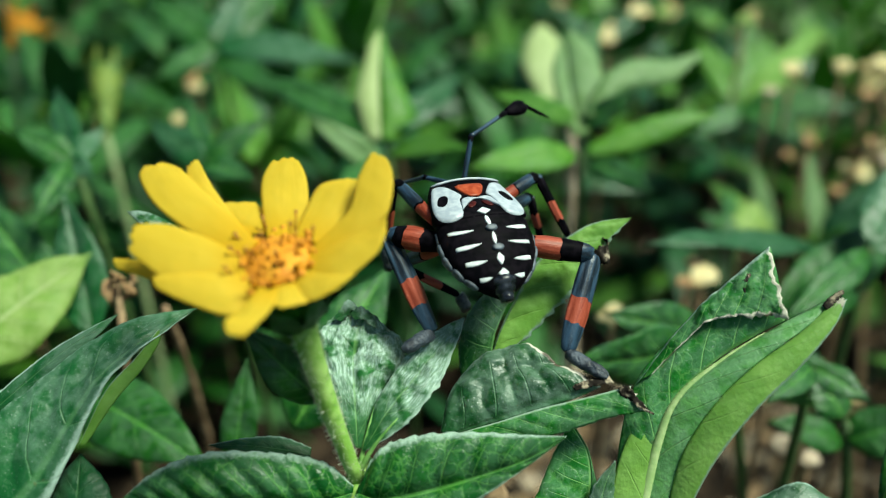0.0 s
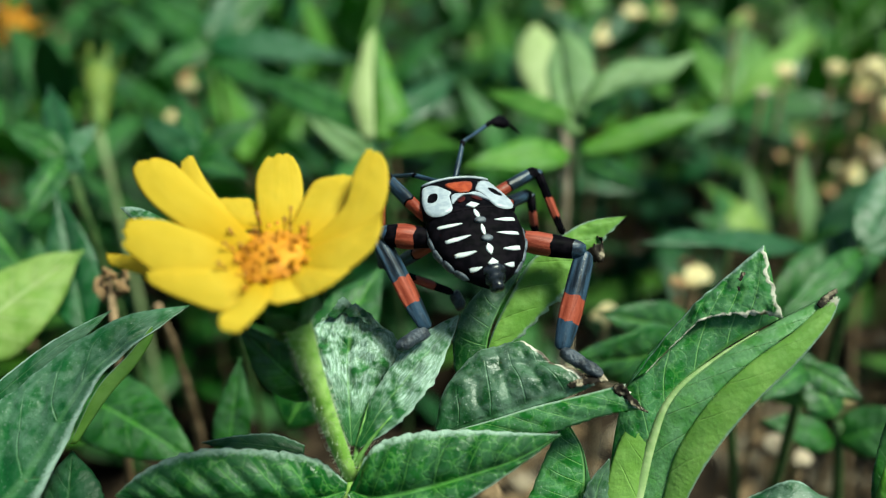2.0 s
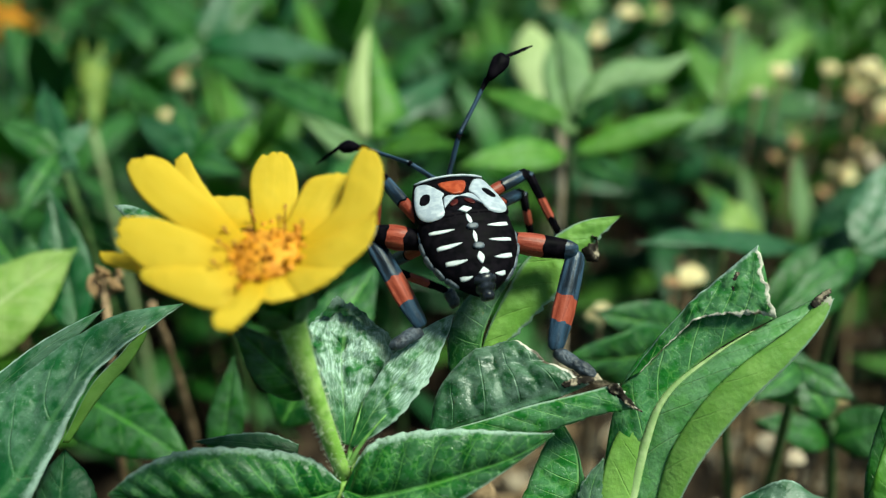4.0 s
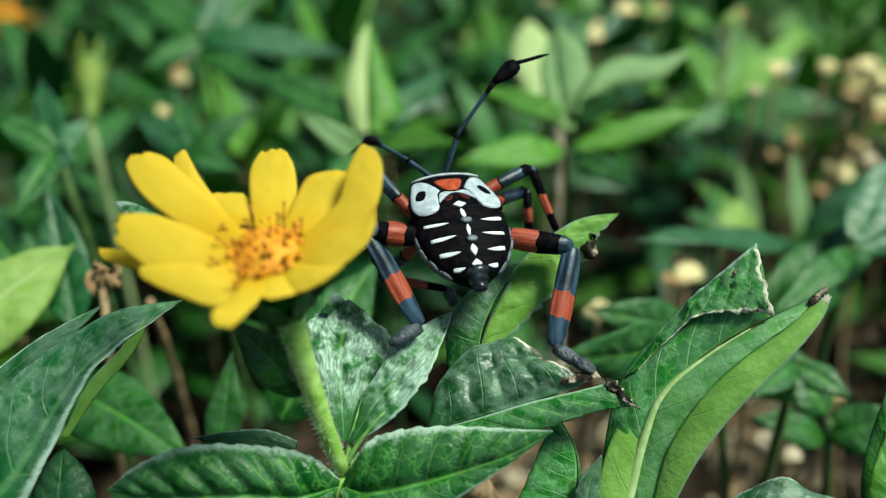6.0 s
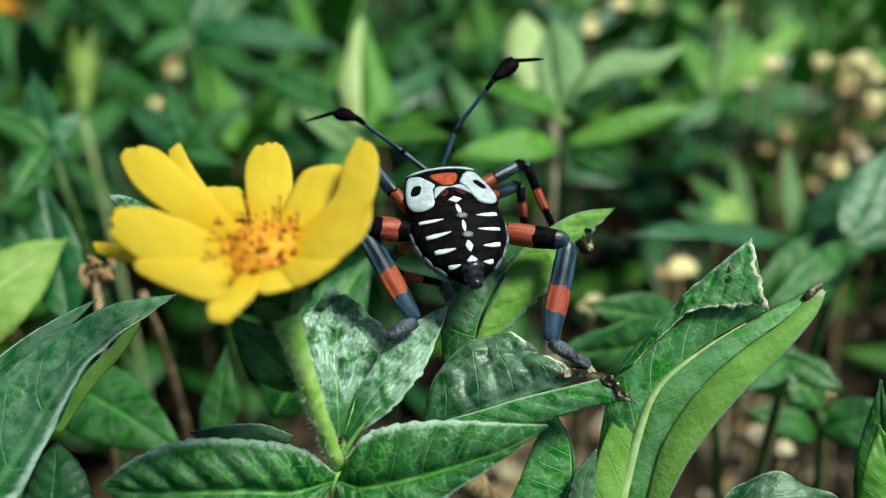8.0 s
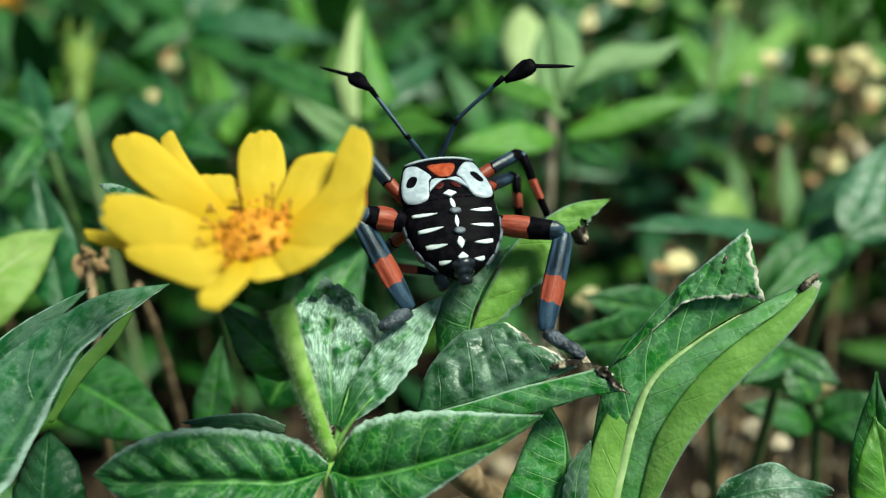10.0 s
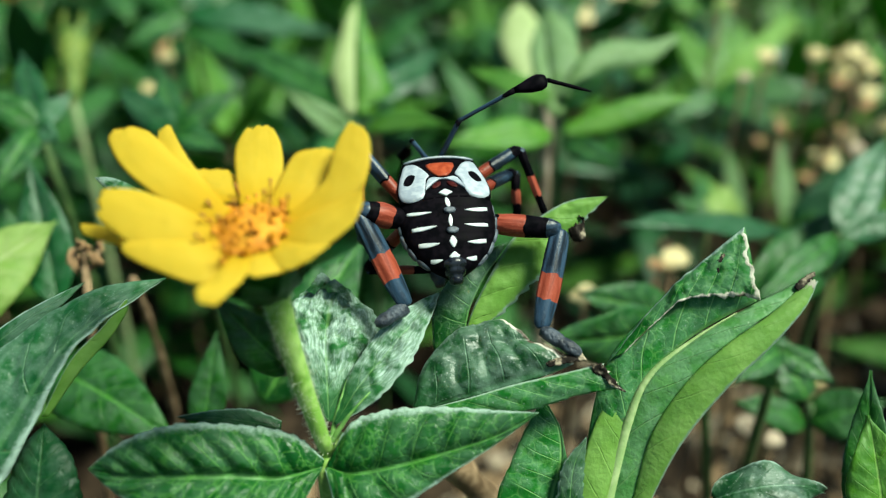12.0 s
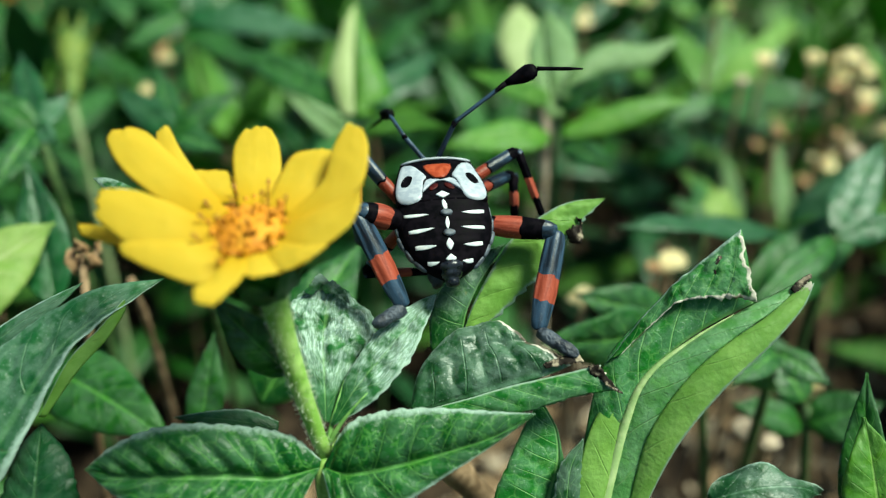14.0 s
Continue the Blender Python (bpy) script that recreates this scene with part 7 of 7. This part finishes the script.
    walk(feeler_a[2], [
        (0, aim((8.93, 20.41, 1.98), (13.10, 22.45, 1.08))),
        (0.5, aim((10.46, 20.53, -2.18), (14.82, 21.99, -3.28))),
        (1, aim((9.95, 19.82, -2.66), (14.27, 21.39, -3.80))),
        (1.5, aim((9.76, 20.16, -1.81), (13.74, 22.15, -3.43))),
        (2, aim((9.50, 21.73, -0.75), (13.31, 23.70, -2.75))),
        (2.5, aim((8.00, 22.71, 2.23), (11.53, 25.54, 0.83))),
        (3, aim((7.00, 22.02, 5.19), (9.99, 25.45, 6.47))),
        (5.3, aim((7.56, 18.90, 9.43), (11.45, 21.56, 9.87))),
        (5.5, aim((7.70, 18.90, 9.20), (11.51, 21.24, 10.72))),
        (6, aim((7.62, 18.14, 10.06), (11.55, 20.43, 11.37))),
        (6.5, aim((7.61, 18.91, 8.44), (11.02, 21.77, 10.06))),
        (7, aim((7.49, 18.57, 9.94), (11.19, 21.15, 11.35))),
        (7.5, aim((7.79, 19.20, 8.02), (11.07, 22.03, 9.92))),
        (8, aim((8.68, 18.72, 8.66), (12.56, 21.33, 9.36))),
        (8.2, aim((8.16, 17.28, 10.18), (11.79, 20.23, 9.51))),
        (10.3, aim((9.52, 15.80, 9.52), (13.71, 16.24, 11.66))),
        (10.5, aim((10.78, 15.88, 8.00), (15.13, 15.92, 9.85))),
        (11, aim((10.81, 15.29, 7.92), (15.26, 15.06, 9.50))),
        (11.5, aim((10.55, 14.48, 8.80), (15.04, 14.94, 10.19))),
        (12, aim((10.47, 14.97, 8.83), (15.05, 15.92, 9.49))),
        (12.5, aim((10.16, 16.09, 8.48), (14.60, 16.22, 10.09))),
        (13, aim((9.82, 15.82, 9.19), (14.18, 16.18, 10.97))),
        (13.5, aim((9.84, 15.79, 9.24), (14.13, 16.39, 11.15))),
        (14, aim((10.14, 17.49, 7.46), (14.33, 18.25, 9.52))),
    ])
    walk(feeler_a[3], [
        (0, aim((13.10, 22.45, 1.08), (18.52, 22.41, -2.13))),
        (0.5, aim((14.82, 21.99, -3.28), (18.81, 18.84, -7.01))),
        (1, aim((14.27, 21.39, -3.80), (18.04, 18.85, -8.16))),
        (1.5, aim((13.74, 22.15, -3.43), (17.97, 20.35, -7.73))),
        (2, aim((13.31, 23.70, -2.75), (17.54, 24.99, -7.24))),
        (2.5, aim((11.53, 25.54, 0.83), (16.18, 28.19, -2.49))),
        (3, aim((9.99, 25.45, 6.47), (15.09, 28.77, 4.80))),
        (5.3, aim((11.45, 21.56, 9.87), (17.59, 22.86, 9.30))),
        (5.5, aim((11.51, 21.24, 10.72), (17.35, 23.33, 9.56))),
        (6, aim((11.55, 20.43, 11.37), (17.39, 22.66, 10.54))),
        (6.5, aim((11.02, 21.77, 10.06), (16.83, 24.04, 9.21))),
        (7, aim((11.19, 21.15, 11.35), (16.71, 23.77, 9.82))),
        (7.5, aim((11.07, 22.03, 9.92), (16.88, 24.22, 8.85))),
        (8, aim((12.56, 21.33, 9.36), (18.17, 23.28, 7.24))),
        (8.2, aim((11.79, 20.23, 9.51), (17.36, 22.13, 7.24))),
        (10.3, aim((13.71, 16.24, 11.66), (19.95, 15.72, 10.95))),
        (10.5, aim((15.13, 15.92, 9.85), (21.20, 14.28, 9.35))),
        (11, aim((15.26, 15.06, 9.50), (21.20, 13.06, 8.76))),
        (11.5, aim((15.04, 14.94, 10.19), (20.81, 12.59, 9.23))),
        (12, aim((15.05, 15.92, 9.49), (20.85, 13.45, 9.64))),
        (12.5, aim((14.60, 16.22, 10.09), (20.47, 14.09, 11.00))),
        (13, aim((14.18, 16.18, 10.97), (20.07, 14.17, 11.99))),
        (13.5, aim((14.13, 16.39, 11.15), (20.21, 14.87, 11.84))),
        (14, aim((14.33, 18.25, 9.52), (20.29, 16.79, 10.99))),
    ])
    walk(feeler_b[0], [
        (0, aim((-1.20, 10.50, -0.90), (-4.03, 14.11, -3.61))),
        (0.5, aim((-1.20, 10.50, -0.90), (-4.07, 14.10, -3.57))),
        (1, aim((-1.20, 10.50, -0.90), (-4.24, 14.09, -3.40))),
        (1.5, aim((-1.20, 10.50, -0.90), (-4.49, 14.13, -3.00))),
        (2, aim((-1.20, 10.50, -0.90), (-4.72, 14.14, -2.54))),
        (2.5, aim((-1.20, 10.50, -0.90), (-4.32, 14.54, -2.42))),
        (3, aim((-1.20, 10.50, -0.90), (-4.46, 14.62, -1.77))),
        (5.3, aim((-1.20, 10.50, -0.90), (-3.82, 15.00, -2.03))),
        (5.5, aim((-1.20, 10.50, -0.90), (-4.14, 14.87, -1.66))),
        (6, aim((-1.20, 10.50, -0.90), (-4.29, 14.84, -1.12))),
        (6.5, aim((-1.20, 10.50, -0.90), (-4.27, 14.85, -0.85))),
        (6.8, aim((-1.20, 10.50, -0.90), (-4.78, 14.36, -0.09))),
        (7, aim((-1.20, 10.50, -0.90), (-4.88, 14.12, 0.42))),
        (7.5, aim((-1.20, 10.50, -0.90), (-4.34, 14.79, -0.52))),
        (8, aim((-1.20, 10.50, -0.90), (-4.67, 14.45, -0.07))),
        (8.2, aim((-1.20, 10.50, -0.90), (-4.61, 14.55, -0.33))),
        (10.3, aim((-1.20, 10.50, -0.90), (-4.18, 12.90, 2.80))),
        (10.5, aim((-1.20, 10.50, -0.90), (-4.04, 14.45, 1.27))),
        (10.7, aim((-1.20, 10.50, -0.90), (-4.22, 14.80, -0.03))),
        (10.9, aim((-1.20, 10.50, -0.90), (-4.02, 14.94, -0.07))),
        (11, aim((-1.20, 10.50, -0.90), (-3.84, 15.10, -0.45))),
        (11.2, aim((-1.20, 10.50, -0.90), (-3.89, 15.08, -1.34))),
        (11.5, aim((-1.20, 10.50, -0.90), (-3.85, 15.07, -1.63))),
        (11.8, aim((-1.20, 10.50, -0.90), (-3.59, 15.00, -2.44))),
        (12, aim((-1.20, 10.50, -0.90), (-3.02, 15.24, -2.50))),
        (12.2, aim((-1.20, 10.50, -0.90), (-3.09, 15.23, -2.45))),
        (12.5, aim((-1.20, 10.50, -0.90), (-3.37, 15.36, -1.10))),
        (12.8, aim((-1.20, 10.50, -0.90), (-3.47, 15.28, -1.52))),
        (13, aim((-1.20, 10.50, -0.90), (-3.49, 15.30, -1.19))),
        (13.3, aim((-1.20, 10.50, -0.90), (-3.69, 15.21, -0.87))),
        (13.6, aim((-1.20, 10.50, -0.90), (-3.77, 15.16, -0.65))),
        (14, aim((-1.20, 10.50, -0.90), (-3.93, 15.08, -0.92))),
    ])
    walk(feeler_b[1], [
        (0, aim((-4.03, 14.11, -3.61), (-7.07, 18.14, -10.85))),
        (0.5, aim((-4.07, 14.10, -3.57), (-7.08, 18.24, -10.76))),
        (1, aim((-4.24, 14.09, -3.40), (-7.21, 18.44, -10.48))),
        (1.5, aim((-4.49, 14.13, -3.00), (-7.43, 18.89, -9.81))),
        (2, aim((-4.72, 14.14, -2.54), (-8.13, 19.65, -8.54))),
        (2.5, aim((-4.32, 14.54, -2.42), (-8.84, 20.70, -6.84))),
        (3, aim((-4.46, 14.62, -1.77), (-9.93, 20.79, -4.91))),
        (5.3, aim((-3.82, 15.00, -2.03), (-7.07, 21.78, -6.64))),
        (5.5, aim((-4.14, 14.87, -1.66), (-6.62, 21.89, -6.41))),
        (6, aim((-4.29, 14.84, -1.12), (-7.03, 22.08, -5.35))),
        (6.5, aim((-4.27, 14.85, -0.85), (-6.96, 22.30, -4.74))),
        (6.8, aim((-4.78, 14.36, -0.09), (-8.70, 21.74, -2.90))),
        (7, aim((-4.88, 14.12, 0.42), (-9.41, 21.64, -0.48))),
        (7.5, aim((-4.34, 14.79, -0.52), (-9.29, 22.08, -0.90))),
        (8, aim((-4.67, 14.45, -0.07), (-9.72, 21.67, -0.66))),
        (8.2, aim((-4.61, 14.55, -0.33), (-10.11, 21.34, -1.53))),
        (10.3, aim((-4.18, 12.90, 2.80), (-7.71, 20.95, 3.61))),
        (10.5, aim((-4.04, 14.45, 1.27), (-7.05, 22.69, 0.34))),
        (10.7, aim((-4.22, 14.80, -0.03), (-5.95, 22.86, -3.19))),
        (10.9, aim((-4.02, 14.94, -0.07), (-5.68, 22.27, -4.69))),
        (11, aim((-3.84, 15.10, -0.45), (-5.47, 22.13, -5.54))),
        (11.2, aim((-3.89, 15.08, -1.34), (-4.98, 21.94, -6.78))),
        (11.5, aim((-3.85, 15.07, -1.63), (-3.93, 20.69, -8.43))),
        (11.8, aim((-3.59, 15.00, -2.44), (-3.38, 19.32, -10.13))),
        (12, aim((-3.02, 15.24, -2.50), (-2.87, 19.25, -10.36))),
        (12.2, aim((-3.09, 15.23, -2.45), (-3.04, 19.82, -9.99))),
        (12.5, aim((-3.37, 15.36, -1.10), (-3.86, 20.65, -8.15))),
        (12.8, aim((-3.47, 15.28, -1.52), (-3.97, 21.43, -7.83))),
        (13, aim((-3.49, 15.30, -1.19), (-4.31, 21.96, -6.92))),
        (13.3, aim((-3.69, 15.21, -0.87), (-4.72, 22.23, -6.12))),
        (13.6, aim((-3.77, 15.16, -0.65), (-5.39, 22.48, -5.30))),
        (14, aim((-3.93, 15.08, -0.92), (-5.52, 22.47, -5.48))),
    ])
    walk(feeler_b[2], [
        (0, aim((-7.07, 18.14, -10.85), (-9.42, 19.41, -14.74))),
        (0.5, aim((-7.08, 18.24, -10.76), (-9.33, 19.54, -14.71))),
        (1, aim((-7.21, 18.44, -10.48), (-9.59, 19.76, -14.34))),
        (1.5, aim((-7.43, 18.89, -9.81), (-9.80, 20.86, -13.41))),
        (2, aim((-8.13, 19.65, -8.54), (-10.59, 22.02, -11.81))),
        (2.5, aim((-8.84, 20.70, -6.84), (-11.29, 23.62, -9.64))),
        (3, aim((-9.93, 20.79, -4.91), (-12.24, 23.89, -7.63))),
        (5.3, aim((-7.07, 21.78, -6.64), (-7.96, 24.76, -10.21))),
        (5.5, aim((-6.62, 21.89, -6.41), (-7.19, 25.21, -9.72))),
        (6, aim((-7.03, 22.08, -5.35), (-7.55, 25.59, -8.47))),
        (6.5, aim((-6.96, 22.30, -4.74), (-7.51, 25.96, -7.68))),
        (6.8, aim((-8.70, 21.74, -2.90), (-10.31, 25.39, -5.45))),
        (7, aim((-9.41, 21.64, -0.48), (-11.83, 25.18, -2.46))),
        (7.5, aim((-9.29, 22.08, -0.90), (-11.99, 25.70, -2.31))),
        (8, aim((-9.72, 21.67, -0.66), (-12.09, 25.12, -2.86))),
        (8.2, aim((-10.11, 21.34, -1.53), (-12.21, 24.92, -3.82))),
        (10.3, aim((-7.71, 20.95, 3.61), (-9.50, 24.98, 1.89))),
        (10.5, aim((-7.05, 22.69, 0.34), (-8.03, 26.62, -2.11))),
        (10.7, aim((-5.95, 22.86, -3.19), (-6.96, 26.35, -6.22))),
        (10.9, aim((-5.68, 22.27, -4.69), (-5.92, 25.78, -7.86))),
        (11, aim((-5.47, 22.13, -5.54), (-5.46, 25.62, -8.73))),
        (11.2, aim((-4.98, 21.94, -6.78), (-4.95, 24.58, -10.70))),
        (11.5, aim((-3.93, 20.69, -8.43), (-4.08, 22.48, -12.80))),
        (11.8, aim((-3.38, 19.32, -10.13), (-3.22, 21.03, -14.54))),
        (12, aim((-2.87, 19.25, -10.36), (-3.32, 20.22, -14.97))),
        (12.2, aim((-3.04, 19.82, -9.99), (-3.38, 20.66, -14.63))),
        (12.5, aim((-3.86, 20.65, -8.15), (-3.76, 22.71, -12.40))),
        (12.8, aim((-3.97, 21.43, -7.83), (-3.94, 23.56, -12.05))),
        (13, aim((-4.31, 21.96, -6.92), (-4.26, 24.26, -11.05))),
        (13.3, aim((-4.72, 22.23, -6.12), (-4.78, 24.58, -10.22))),
        (13.6, aim((-5.39, 22.48, -5.30), (-5.23, 24.83, -9.40))),
        (14, aim((-5.52, 22.47, -5.48), (-5.31, 24.71, -9.63))),
    ])
    walk(feeler_b[3], [
        (0, aim((-9.42, 19.41, -14.74), (-12.43, 19.39, -20.28))),
        (0.5, aim((-9.33, 19.54, -14.71), (-12.33, 19.50, -20.26))),
        (1, aim((-9.59, 19.76, -14.34), (-12.63, 19.75, -19.86))),
        (1.5, aim((-9.80, 20.86, -13.41), (-13.36, 21.36, -18.59))),
        (2, aim((-10.59, 22.02, -11.81), (-14.19, 23.06, -16.87))),
        (2.5, aim((-11.29, 23.62, -9.64), (-14.93, 25.14, -14.55))),
        (3, aim((-12.24, 23.89, -7.63), (-15.82, 24.98, -12.71))),
        (5.3, aim((-7.96, 24.76, -10.21), (-10.33, 26.13, -15.88))),
        (5.5, aim((-7.19, 25.21, -9.72), (-9.50, 26.81, -15.36))),
        (6, aim((-7.55, 25.59, -8.47), (-10.01, 27.40, -13.99))),
        (6.5, aim((-7.51, 25.96, -7.68), (-10.62, 26.88, -13.09))),
        (6.8, aim((-10.31, 25.39, -5.45), (-14.17, 27.73, -9.85))),
        (7, aim((-11.83, 25.18, -2.46), (-15.68, 28.13, -6.49))),
        (7.5, aim((-11.99, 25.70, -2.31), (-16.46, 28.25, -5.95))),
        (8, aim((-12.09, 25.12, -2.86), (-16.41, 27.34, -6.87))),
        (8.2, aim((-12.21, 24.92, -3.82), (-16.61, 27.17, -7.73))),
        (10.3, aim((-9.50, 24.98, 1.89), (-13.32, 29.13, -0.92))),
        (10.5, aim((-8.03, 26.62, -2.11), (-11.50, 30.23, -5.94))),
        (10.7, aim((-6.96, 26.35, -6.22), (-9.37, 29.31, -11.23))),
        (10.9, aim((-5.92, 25.78, -7.86), (-8.56, 27.32, -13.37))),
        (11, aim((-5.46, 25.62, -8.73), (-8.00, 26.82, -14.37))),
        (11.2, aim((-4.95, 24.58, -10.70), (-7.07, 24.00, -16.61))),
        (11.5, aim((-4.08, 22.48, -12.80), (-5.76, 21.74, -18.83))),
        (11.8, aim((-3.22, 21.03, -14.54), (-4.28, 20.78, -20.75))),
        (12, aim((-3.32, 20.22, -14.97), (-4.11, 19.55, -21.19))),
        (12.2, aim((-3.38, 20.66, -14.63), (-4.42, 20.12, -20.83))),
        (12.5, aim((-3.76, 22.71, -12.40), (-5.13, 21.56, -18.45))),
        (12.8, aim((-3.94, 23.56, -12.05), (-5.66, 23.05, -18.09))),
        (13, aim((-4.26, 24.26, -11.05), (-6.25, 23.95, -17.02))),
        (13.3, aim((-4.78, 24.58, -10.22), (-6.80, 24.96, -16.18))),
        (13.6, aim((-5.23, 24.83, -9.40), (-7.80, 24.99, -15.15))),
        (14, aim((-5.31, 24.71, -9.63), (-7.92, 25.91, -15.25))),
    ])


motions()
